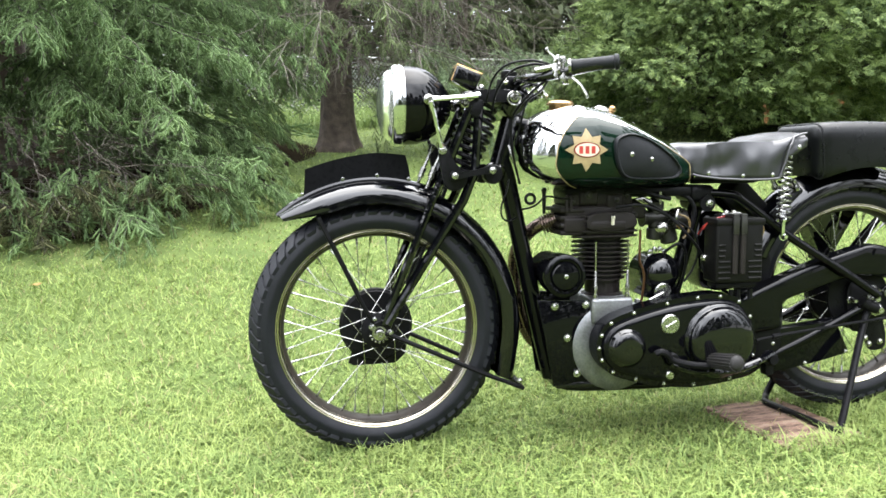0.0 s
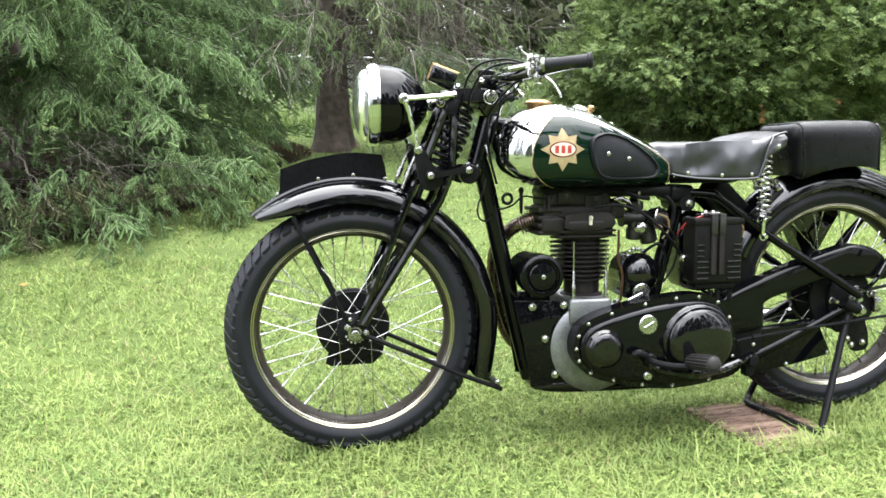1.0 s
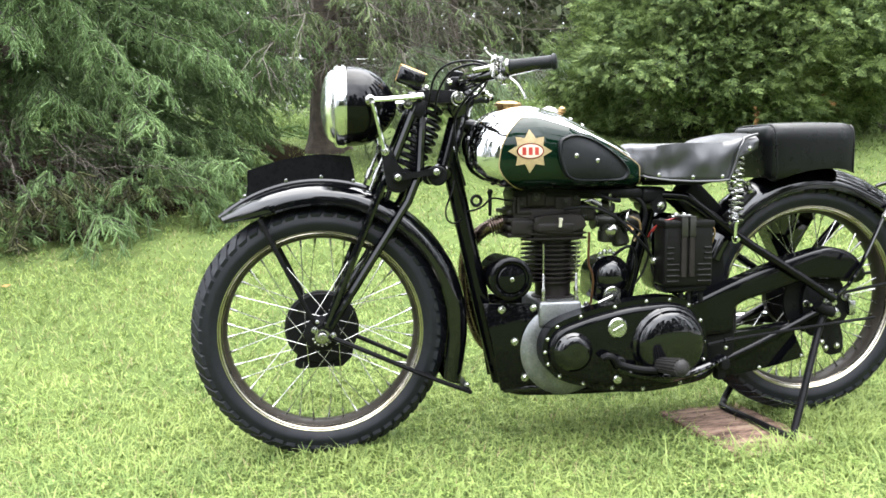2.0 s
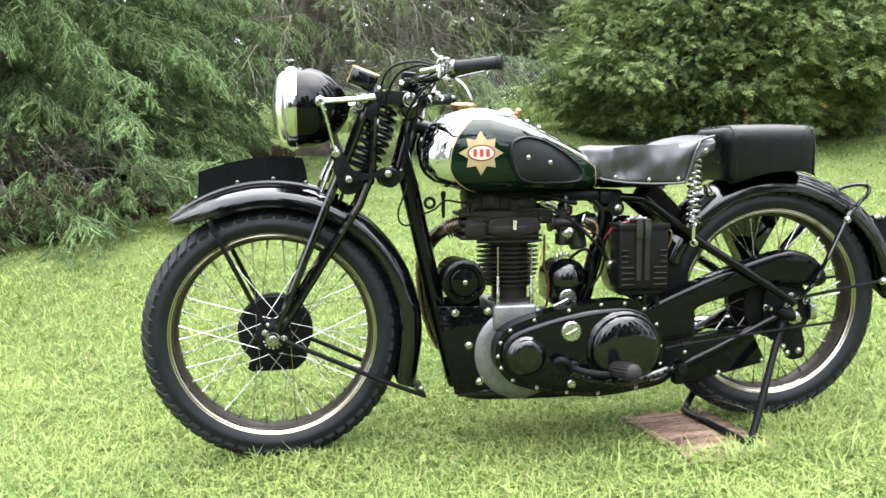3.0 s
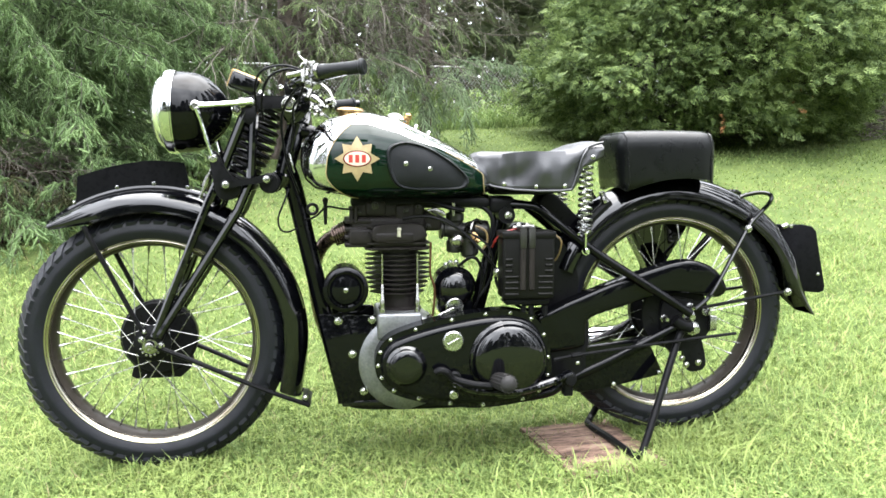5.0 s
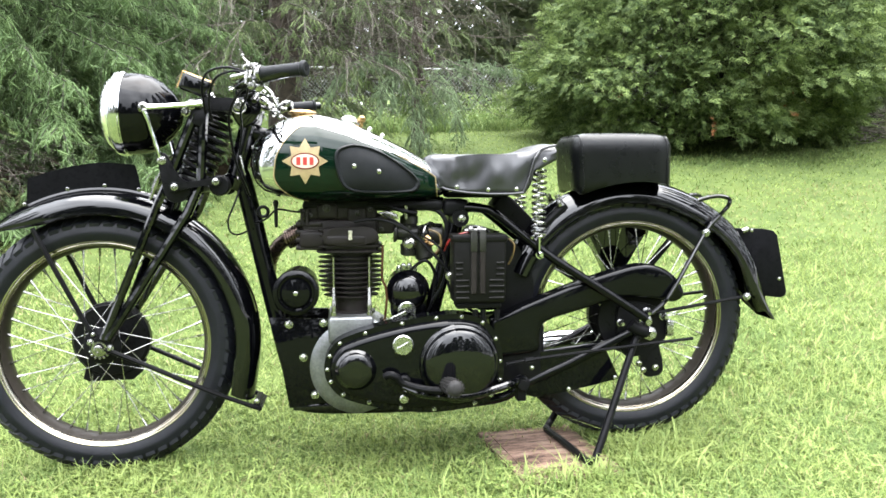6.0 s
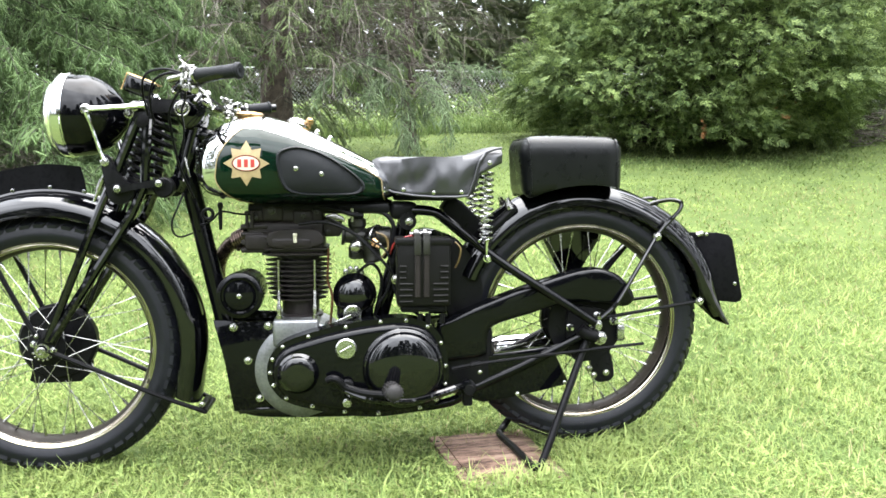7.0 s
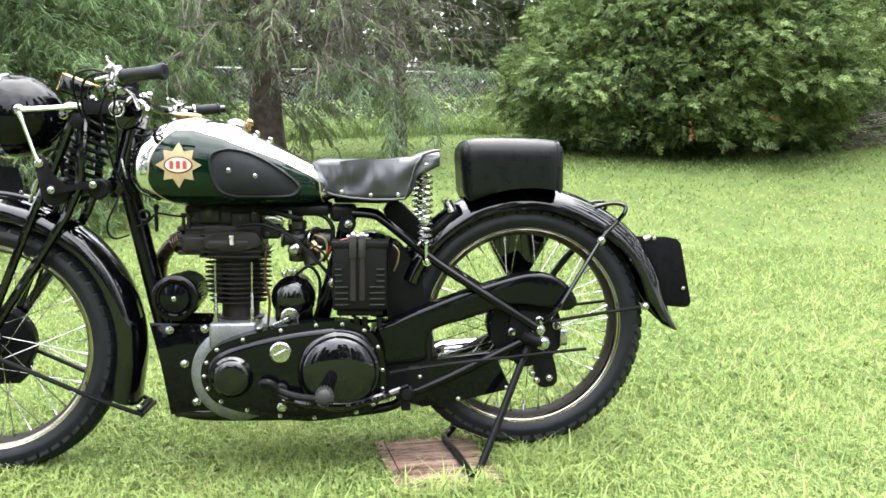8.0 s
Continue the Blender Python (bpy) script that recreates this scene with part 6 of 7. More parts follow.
# ---- plants ----
def brush_twig(length, needles, reach, width, seed, core=0.42):
    """A plump bottle-brush shoot along y: a tapered core set all round with short needles that point forward."""
    r = np.random.default_rng(seed)
    v, f = [np.array([0, length * 1.03, 0])], []
    for t, q in ((0.0, core * 0.8), (0.78, core * 0.92)):
        for k in range(3):
            a = 2 * math.pi * k / 3 + 0.5 * t
            v.append(np.array([math.cos(a) * q * reach, length * t, math.sin(a) * q * reach]))
    for k in range(3):
        a, b = 1 + k, 1 + (k + 1) % 3
        f += [(a, b, b + 3), (a, b + 3, a + 3), (0, a + 3, b + 3)]
    for k in range(needles):
        t = (k + 0.4 * r.random()) / needles
        a = k * 2.4 + r.normal(0, 0.25)
        base = np.array([math.cos(a) * 0.16 * reach, length * t, math.sin(a) * 0.16 * reach])
        out = np.array([math.cos(a) * 0.72, 0.62, math.sin(a) * 0.72]) * reach * (0.85 + 0.3 * r.random()) * (1 - 0.30 * t)
        side = np.array([-math.sin(a), 0.0, math.cos(a)]) * width
        n = len(v)
        v += [base - side, base + side, base + out]
        f.append((n, n + 1, n + 2))
    return np.array(v), np.array(f)


def flat_spray(length, seed, leaflets=12, width=0.011):
    """A flat fan of scale leaves on a midrib lying along y."""
    r = np.random.default_rng(seed)
    v, f = [], []
    for k in range(leaflets):
        t = (k + 0.5) / leaflets
        s = -1 if k % 2 else 1
        base = np.array([0, length * t, -0.12 * length * t * t])
        ln = length * (0.55 - 0.38 * t) * (0.8 + 0.4 * r.random())
        d = np.array([s * 0.75, 0.66, -0.12 + 0.15 * r.normal()])
        d /= np.linalg.norm(d)
        w = np.cross(d, (0, 0, 1.0))
        w = w / np.linalg.norm(w) * width * (1 - 0.3 * t)
        n = len(v)
        v += [base - w * 0.5, base + d * ln * 0.6 - w, base + d * ln, base + d * ln * 0.55 + w]
        f.append((n, n + 1, n + 2, n + 3))
    n = len(v)
    v += [np.array([-width * 0.7, length * 0.3, 0]), np.array([width * 0.7, length * 0.3, 0]), np.array([0.001, length * 1.08, -0.14 * length]), np.array([-0.001, length * 1.08, -0.14 * length])]
    f.append((n, n + 1, n + 2, n + 3))
    return np.array(v), np.array(f)


def twig_tubes(name, lines, mat, parent, label=""):
    """Bare twigs and limbs: three-sided tubes, each line a list of points with radii."""
    vs, fs, base = [], [], 0
    for pts, radii in lines:
        pts = np.asarray(pts)
        d = np.gradient(pts, axis=0)
        d /= np.maximum(np.linalg.norm(d, axis=1, keepdims=True), 1e-9)
        a = np.cross(d, (0.3, 0.2, 0.93))
        a /= np.maximum(np.linalg.norm(a, axis=1, keepdims=True), 1e-9)
        b = np.cross(d, a)
        m = len(pts)
        for k in range(3):
            w = 2 * math.pi * k / 3
            vs.append(pts + (a * math.cos(w) + b * math.sin(w)) * np.asarray(radii)[:, None])
        for k in range(3):
            j = (k + 1) % 3
            i = np.arange(m - 1)
            fs.append(np.stack([base + k * m + i, base + j * m + i, base + j * m + i + 1, base + k * m + i + 1], 1))
        base += 3 * m
    mesh = fast_mesh(name, np.concatenate(vs), np.concatenate(fs), mat, True)
    ob = new(name, mesh)
    ob.parent = parent
    return tagged(ob, label)


def trunk_mesh(name, foot, height, r0, r1, parent, lean=(0, 0), flare=1.45):
    """A tapered trunk with a flared, ridged foot."""
    bm = bmesh.new()
    rows, n = [], 44
    foot = Vector(foot)
    hs = [-0.15, 0.0, 0.04, 0.08] + [0.08 + 0.06 * k for k in range(1, 26)] + [2.0, 2.6, 3.6, height * 0.7, height]
    hs = sorted(h for h in hs if h <= height)
    for h in hs:
        t = max(0, h) / height
        r = r0 + (r1 - r0) * t
        r *= 1 + (flare - 1) * math.exp(-max(0, h) / 0.13)
        row = []
        for k in range(n):
            a = 2 * math.pi * k / n
            q = r * (1 + 0.10 * noise.noise(Vector((math.cos(a) * 2.3, math.sin(a) * 2.3, h * 1.4))) + 0.16 * math.exp(-max(0, h) / 0.12) * math.sin(5 * a + 1))
            q *= 1 + 0.055 * noise.noise(Vector((math.cos(a) * 6.5, math.sin(a) * 6.5, h * 7.0)))
            row.append(bm.verts.new(foot + Vector((q * math.cos(a) + lean[0] * t, q * math.sin(a) + lean[1] * t, h))))
        rows.append(row)
    for a, b in zip(rows, rows[1:]):
        for k in range(n):
            bm.faces.new((a[k], a[(k + 1) % n], b[(k + 1) % n], b[k]))
    bm.faces.new(rows[-1])
    return part(name, bm, BARK, parent, "rough grey-brown bark", 60)


BRUSH = brush_twig(0.062, 16, 0.0190, 0.0022, 8, 0.27)
BRUSH_LOW = brush_twig(0.085, 9, 0.0150, 0.0042, 9)


def along(path, u):
    """The point at u (0 to 1) of a path of points, and its direction there."""
    k = np.linspace(0, 1, len(path))
    p = np.array([np.interp(u, k, path[:, c]) for c in range(3)])
    d = np.array([np.interp(min(1, u + 0.08), k, path[:, c]) - np.interp(max(0, u - 0.08), k, path[:, c]) for c in range(3)])
    return p, d / max(1e-9, np.linalg.norm(d))


class Sprigs:
    """Gathers the twigs and needle shoots of one tree, in the frame of its foot."""

    def __init__(self, foot, seed):
        self.foot, self.r = np.array(foot, float), np.random.default_rng(seed)
        self.lines, self.bare, self.offs, self.dirs, self.scales, self.young = [], [], [], [], [], []

    def floor(self, p):
        return float(ground_z(self.foot[0] + p[0], self.foot[1] + p[1])) - self.foot[2]

    def shoot(self, p, d, s, fresh=0):
        self.offs.append(p)
        self.dirs.append(d + self.r.normal(0, 0.13, 3))
        self.scales.append(s)
        self.young.append(int(fresh))

    def spray(self, p, d, ln, droop, fresh=0, gap=0.030, size=1.0, thick=0.0028):
        """A drooping stem with shoots in herringbone on both its sides."""
        r = self.r
        d = d / np.linalg.norm(d)
        q = np.linspace(0, 1, 6)
        stem = p + d[None] * (ln * q * (1 - 0.22 * q))[:, None] + np.array([0, 0, -droop * ln]) * (q ** 1.6)[:, None]
        low = self.floor(stem[-1]) + 0.03
        stem[:, 2] = np.maximum(stem[:, 2], low)
        self.lines.append((stem, np.linspace(thick, thick * 0.4, 6)))
        across = np.cross(d, (0, 0, 1.0))
        across /= max(1e-6, np.linalg.norm(across))
        m = max(3, int(ln / gap / 1.12))
        for w in range(m):
            v = 0.03 + 0.92 * (w + r.random()) / m
            c, fwd = along(stem, v)
            for sd in (-1, 1):
                if r.random() < 0.10:
                    continue
                dn = -0.30 - 0.45 * r.random()
                self.shoot(c + r.normal(0, 0.008, 3), fwd * (0.55 + 0.3 * r.random()) + across * sd * (0.15 + 0.70 * r.random() - 0.20 * v) + np.array([0, 0, dn]), size * (1.35 - 0.50 * v) * (0.55 + 0.7 * r.random()), fresh if v > 0.4 or fresh == 2 else 0)
        self.shoot(stem[-2], stem[-1] - stem[-2], size * 1.05, fresh)

    def bough(self, path, keep, radius, step=0.045, fresh=0.03, length=(0.22, 0.42), start=0.35, gap=0.030, size=1.0, draw=True):
        """A limb with sprays on both sides, shorter towards its tip."""
        r = self.r
        if draw:
            self.lines.append((path, np.linspace(radius, radius * 0.3, len(path))))
        u, n = start, 0
        span = np.linalg.norm(path[-1] - path[0])
        while u < 1.0:
            p, t = along(path, u)
            if keep(p + self.foot, r):
                side = np.array([-t[1], t[0], 0.0])
                sg = 1 if n % 2 else -1
                ln = (length[0] + (length[1] - length[0]) * r.random()) * (1.2 - 0.45 * u)
                over = p[2] - self.floor(p)
                self.spray(p, t * 0.75 + side * sg * (0.40 + 0.45 * r.random()) + np.array([0, 0, 0.06]), ln, 0.30 + 0.45 * r.random(), r.random() < fresh * (2.6 if over < 0.3 else 1.0), gap, size)
                for w in range(2):
                    self.shoot(p + t * 0.03 * w, t * 0.8 + r.normal(0, 0.35, 3) + np.array([0, 0, -0.15]), size * (0.8 + 0.3 * r.random()))
            n += 1
            u += step * (0.8 + 0.4 * r.random()) / max(span, 0.3) * 1.6
        p, t = along(path, 1.0)
        if keep(p + self.foot, r):
            self.spray(p, t, length[1] * 0.8, 0.4, r.random() < fresh * 2, gap, size)

    def twigs(self, path, radius, forks, reach):
        """A bare dead limb with forked twigs."""
        r = self.r
        self.bare.append((path, np.linspace(radius, radius * 0.3, len(path))))
        for w in range(forks):
            c, t = along(path, 0.2 + 0.8 * r.random())
            d = t * 0.8 + r.normal(0, 0.55, 3) + np.array([0, 0, -0.25])
            e = c + d / np.linalg.norm(d) * reach * (0.5 + r.random())
            e2 = e + (d + r.normal(0, 0.6, 3)) * reach * 0.3
            self.bare.append((np.array([c, (c + e) / 2 + r.normal(0, 0.012, 3), e, e2]), np.array([0.45, 0.36, 0.24, 0.12]) * radius))

    def build(self, tree, needles, shoots, words):
        if self.lines:
            tagged(twig_tubes("limb", self.lines, TWIG, tree, "grey-brown boughs and stems"), kind="stuff")
        if self.bare:
            tagged(twig_tubes("dead_wood", self.bare, TWIG_PALE, tree, "bleached bare twigs"), kind="stuff")
        offs, dirs, scales, young = (np.array(a) for a in (self.offs, self.dirs, self.scales, self.young))
        mats = frames_along(dirs, roll=self.r.random(len(offs)) * 6.28) * scales[:, None, None]
        for sel, nm, mat, lab in ((young == 0, "crown", needles, words), (young == 1, "new_growth", shoots, "paler new shoots at the tips"), (young == 2, "dry_growth", OLIVE_NEEDLES, "dark olive-brown sprays")):
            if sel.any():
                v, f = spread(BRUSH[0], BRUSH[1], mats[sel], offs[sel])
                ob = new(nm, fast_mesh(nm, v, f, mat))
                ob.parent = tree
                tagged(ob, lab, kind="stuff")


def filler(tree, foot, n, height, reach, seed, mat, split, sizes, front=0.52, low=-0.15, mid=2.45):
    """The shaded inside, back and top of a crown, in coarser sprays."""
    r = np.random.default_rng(seed)
    h = np.where(np.arange(n) < split, low + (mid - low) * r.random(n), mid + (height - mid - 0.5) * r.random(n) ** 1.2)
    az = r.random(n) * 6.283
    rad = reach * np.maximum(0.08, 1 - np.maximum(0, h) / (height * 1.02)) * np.sqrt(r.random(n))
    rad = np.where((np.sin(az) < 0.30) & (h < mid + 0.1), np.minimum(rad, reach * front), rad)
    offs = np.stack([np.cos(az) * rad, np.sin(az) * rad, h - 0.22 * rad], 1)
    g = ground_z(foot[0] + offs[:, 0], foot[1] + offs[:, 1]) - foot[2]
    offs[:, 2] = np.maximum(offs[:, 2], g + 0.05)
    dirs = np.stack([np.cos(az), np.sin(az), -0.4 + 0.3 * r.normal(size=n)], 1)
    v, f = spread(BRUSH_LOW[0], BRUSH_LOW[1], frames_along(dirs, roll=r.random(n) * 6.28) * (np.where(h < mid + 0.2, *sizes) * (0.8 + 0.6 * r.random(n)))[:, None, None], offs)
    ob = new("upper_crown", fast_mesh("upper_crown", v, f, mat))
    ob.parent = tree
    tagged(ob, "inner and upper needle sprays", kind="stuff")


def foot_at(x, y, drop=0.02):
    return (x, y, float(ground_z(x, y)) - drop)


def tree_at(name, foot, height, radius, label, flare=1.45):
    tree = new(name)
    tree.location = foot
    tagged(tree, label, "tree")
    trunk_mesh("trunk", (0, 0, 0), height, radius, radius * 0.25, tree, flare=flare)
    return tree


# ---- large spruce whose boughs sweep down to the lawn ----
def hollow(p, r):
    """A dark hollow stays open low down on the lawn side, and the crown ends short of the next trunk."""
    if p[0] > (-0.42 if p[2] < 1.35 else -0.10):
        return False
    if p[0] < -1.02 and p[1] < 3.7 and 0.74 < p[2] < 1.10:
        return r.random() < 0.05
    return True


foot = foot_at(-2.4, 4.55)
big_spruce = tree_at("spruce_tree", foot, 8.5, 0.17, "large spruce with grey-green boughs drooping onto the lawn")
sp = Sprigs(foot, 11)
REACH = 2.95
for h0, sector in [(h, (-128, 10)) for h in (0.34, 0.58, 0.86, 1.10, 1.32, 1.54, 1.76)] + [(h, (-112, 2)) for h in (1.22, 1.66)] + [(h, (-124, -74)) for h in (1.16, 1.30, 1.46)]:
    az = sector[0] + 9 * sp.r.random()
    while az < sector[1]:
        a = radians(az)
        az += 10 + 6 * sp.r.random()
        hb = h0 + sp.r.normal(0, 0.04)
        reach = REACH * max(0.1, 1 - max(0, hb) / 8.9) * (0.84 + 0.20 * sp.r.random()) * (1.16 if sector[1] < -20 else 1.0)
        k = np.linspace(0, 1, 12)
        out = np.array([math.cos(a), math.sin(a), 0.0])
        path = out[None] * (reach * k)[:, None] + np.array([-out[1], out[0], 0])[None] * (sp.r.normal(0, 0.10) * reach * k * k)[:, None]
        path[:, 2] = hb + reach * (0.06 * k - (0.34 if sector[1] > -20 else 0.24) * k ** 1.8 + 0.06 * k ** 5)
        gz = ground_z(foot[0] + path[:, 0], foot[1] + path[:, 1]) - foot[2]
        path[:, 2] = np.maximum(path[:, 2], gz + 0.10 + 0.30 * sp.r.random() * k)
        inner = path[path[:, 0] + foot[0] < -0.5]
        sp.bough(path, hollow, 0.010, draw=False)
        if len(inner) > 3 and hb > 1.0:
            sp.lines.append((inner, np.linspace(0.010, 0.003, len(inner))))
# the skirt: low sprays lying over one another down to the grass
for i in range(330):
    a = radians(-136 + 122 * (i + sp.r.random()) / 330)
    rad = (2.32 + 0.50 * min(1, max(0, (math.degrees(a) + 78) / 34))) * (0.66 + 0.34 * sp.r.random() ** 0.7)
    p = np.array([math.cos(a) * rad, math.sin(a) * rad, 0.0])
    p[2] = sp.floor(p) + 0.10 + (0.42 - 0.28 * max(0, rad / REACH - 0.70) / 0.27) * sp.r.random()
    if hollow(p + sp.foot, sp.r) and (math.degrees(a) > -78 or sp.r.random() < 0.6):
        turn = a + sp.r.normal(0, 0.45)
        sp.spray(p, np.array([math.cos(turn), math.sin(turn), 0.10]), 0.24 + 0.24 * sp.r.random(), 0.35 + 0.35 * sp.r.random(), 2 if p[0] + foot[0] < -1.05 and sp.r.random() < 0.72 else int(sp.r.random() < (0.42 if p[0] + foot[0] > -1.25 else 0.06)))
# low sprays along the grass, about half of them dark olive-brown
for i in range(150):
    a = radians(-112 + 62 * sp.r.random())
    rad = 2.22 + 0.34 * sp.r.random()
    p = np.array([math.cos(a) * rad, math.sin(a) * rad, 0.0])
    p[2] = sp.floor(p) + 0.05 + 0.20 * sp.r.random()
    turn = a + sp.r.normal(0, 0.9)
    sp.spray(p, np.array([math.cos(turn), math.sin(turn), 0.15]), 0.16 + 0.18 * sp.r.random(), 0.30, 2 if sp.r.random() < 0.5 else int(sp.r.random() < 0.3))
# bare broken limbs in the hollow and on the ground beneath
for i in range(64):
    p = np.array([-2.4 + 1.25 * sp.r.random(), 2.35 + 1.3 * sp.r.random(), 0.0]) - sp.foot
    p[2] = sp.floor(p) + 0.08 + 0.55 * sp.r.random()
    d = np.array([0.8 + 0.3 * sp.r.normal(), -0.3 + 0.4 * sp.r.normal(), -0.15 + 0.35 * sp.r.normal()])
    q = np.linspace(0, 1, 6)
    ln = 0.22 + 0.26 * sp.r.random()
    path = p + d[None] * (ln * q)[:, None] + sp.r.normal(0, 0.014, (6, 3)) + np.array([0, 0, -0.12 * ln]) * (q * q)[:, None]
    path[:, 2] = np.maximum(path[:, 2], sp.floor(p) + 0.03)
    sp.twigs(path, 0.0036, 7, 0.13)
# long upper boughs added out of view, only to shade the skirt
for i in range(8):
    a = radians(-128 + 62 * (i + 0.5 * sp.r.random()) / 8)
    k = np.linspace(0, 1, 9)
    reach = 3.3 + 0.5 * sp.r.random()
    path = np.array([math.cos(a), math.sin(a), 0])[None] * (reach * k)[:, None] + sp.r.normal(0, 0.02, (9, 3))
    path[:, 2] += 2.0 + 0.5 * sp.r.random() + reach * (0.06 * k - 0.10 * k * k)
    sp.bough(path, lambda p, r: True, 0.012, step=0.075, fresh=0.0, length=(0.4, 0.6), start=0.3, gap=0.13, size=2.7)
sp.build(big_spruce, SPRUCE, SHOOT, "drooping herringbone sprays of grey-green shoots")
filler(big_spruce, foot, 4900, 8.5, REACH, 12, SPRUCE, 4400, (1.5, 4.6))
filler(big_spruce, foot, 1100, 8.5, REACH * 0.62, 13, SPRUCE, 1100, (1.9, 4.6), 0.62, 0.10, 1.0)

# ---- old spruce: bare trunk, dead hanging twigs, thin drooping green ----
foot = foot_at(0.11, 4.87)
old_spruce = tree_at("spruce_tree", foot, 6.0, 0.140, "old spruce with bare brown trunk and thin hanging twigs", 1.5)
sp = Sprigs(foot, 23)


def thin_green(p, r):
    """Green stays high and keeps clear of the trunk; the side by the fence is open."""
    if p[2] < 1.42 + 0.22 * r.random() or p[0] > 2.0:
        return False
    if abs(p[0] - 0.05 - 0.10 * (4.87 - p[1])) < 0.28 and p[1] < 4.8 and p[2] < 1.62:
        return False
    if 1.35 < p[0] and p[2] < 1.62:
        return False
    return r.random() < (0.62 if p[0] < 0.75 else 0.22)


for h0 in (0.72, 0.92, 1.12, 1.32, 1.55, 1.80, 2.1):
    az = -172 + 18 * sp.r.random()
    while az < 30:
        a = radians(az)
        az += 13 + 9 * sp.r.random()
        reach = (1.1 + 1.1 * sp.r.random()) * (1 - 0.12 * h0)
        hb = h0 + sp.r.normal(0, 0.06)
        k = np.linspace(0, 1, 9)
        path = np.array([math.cos(a), math.sin(a), 0])[None] * (reach * k)[:, None] + np.concatenate([np.zeros((1, 3)), sp.r.normal(0, 0.022, (8, 3))])
        path[:, 2] += hb + reach * (0.12 * k - 0.30 * k ** 2)
        if path[-1, 0] + foot[0] < -0.75:
            continue
        sp.twigs(path, 0.0085, 9, 0.26)
        sp.bough(path, thin_green, 0.004, step=0.068, fresh=0.05, length=(0.20, 0.36), start=0.35, gap=0.034, size=0.86, draw=False)
        # twigs that hang from the limb
        for w in range(10):
            c, t = along(path, 0.25 + 0.75 * sp.r.random())
            ln = 0.20 + 0.32 * sp.r.random()
            e = c + np.array([sp.r.normal(0, 0.10), sp.r.normal(0, 0.10), -ln])
            if e[2] + foot[2] < 1.22:
                continue
            if sp.r.random() < 0.55:
                sp.twigs(np.array([c, c + (e - c) * 0.35 + t * 0.05, c + (e - c) * 0.7 + t * 0.07, e + t * 0.06]), 0.0030, 5, 0.11)
            elif thin_green(e + sp.foot, sp.r) or sp.r.random() < 0.25:
                sp.spray(c, t * 0.6 + sp.r.normal(0, 0.2, 3), ln * 0.8, 0.95, False, 0.034, 0.82, 0.0022)
# two low sprays right of the trunk, near the grass
for p, d, ln in (((0.36, 4.35, 1.30), (0.5, -0.4, -0.2), 0.40), ((0.48, 4.25, 1.20), (0.7, -0.2, -0.3), 0.36), ((0.40, 4.45, 1.18), (-0.1, -0.5, -0.2), 0.32), ((0.62, 4.3, 1.26), (0.6, -0.3, -0.3), 0.40), ((0.52, 4.45, 1.36), (0.4, -0.5, -0.1), 0.42), ((-0.28, 4.5, 1.46), (-0.2, -0.4, -0.5), 0.38)):
    p = np.array(p) - sp.foot
    sp.lines.append((np.array([[0.0, 0.0, p[2] + 0.25], p * (0.5, 0.5, 1) + (0, 0, 0.16), p]), np.array([0.006, 0.005, 0.003])))
    for w in range(4):
        sp.spray(p + sp.r.normal(0, 0.05, 3), np.array(d) + sp.r.normal(0, 0.35, 3), ln * (0.7 + 0.5 * sp.r.random()), 0.45, False, 0.032, 0.95)
sp.build(old_spruce, SPRUCE_FAR, SHOOT, "thin drooping olive-green sprays")
filler(old_spruce, foot, 230, 6.0, 1.9, 24, SPRUCE_FAR, 60, (1.0, 4.4), 0.3, 1.5, 1.9)

# ---- thin spruce before the fence, its sprays hanging nearly to the grass ----
foot = foot_at(1.27, 5.2)
thin_spruce = tree_at("spruce_tree", foot, 5.0, 0.056, "thin spruce with sparse sprays hanging nearly to the grass", 1.2)
sp = Sprigs(foot, 31)
every = lambda p, r: True
for tip, rise, wide in (((0.56, 3.75, 1.44), 0.36, 0.34), ((0.86, 3.9, 1.36), 0.30, 0.34), ((1.10, 4.0, 1.16), 0.42, 0.32), ((1.24, 4.1, 1.06), 0.45, 0.30), ((1.50, 4.2, 1.20), 0.40, 0.32), ((1.42, 3.95, 1.34), 0.32, 0.30), ((1.72, 4.2, 1.50), 0.26, 0.30), ((1.05, 4.2, 1.48), 0.3, 0.34), ((1.93, 4.0, 1.57), 0.14, 0.17), ((0.80, 4.3, 1.62), 0.2, 0.34)):
    p = np.array(tip) - sp.foot
    k = np.linspace(0, 1, 8)
    path = p[None] * k[:, None] * (1, 1, 0) + np.array([0, 0, 1.0])[None] * (p[2] + rise * (1 - k ** 2.2))[:, None] + sp.r.normal(0, 0.012, (8, 3))
    sp.bough(path, every, 0.007, step=0.046, fresh=0.30, length=(0.16, wide), start=0.45, gap=0.030, size=1.08)
for i in range(46):
    a = radians(-150 + 150 * sp.r.random())
    hb = 0.62 + 0.6 * sp.r.random() if i < 14 else 1.05 + 0.95 * sp.r.random()
    k = np.linspace(0, 1, 6)
    reach = (0.5 + 0.7 * sp.r.random()) * (1 if i < 14 else 1.25)
    path = np.array([math.cos(a), math.sin(a), 0])[None] * (reach * k)[:, None] + sp.r.normal(0, 0.018, (6, 3))
    path[:, 2] += hb + 0.10 * k - 0.30 * k * k * reach
    sp.twigs(path, 0.0045, 9, 0.18)
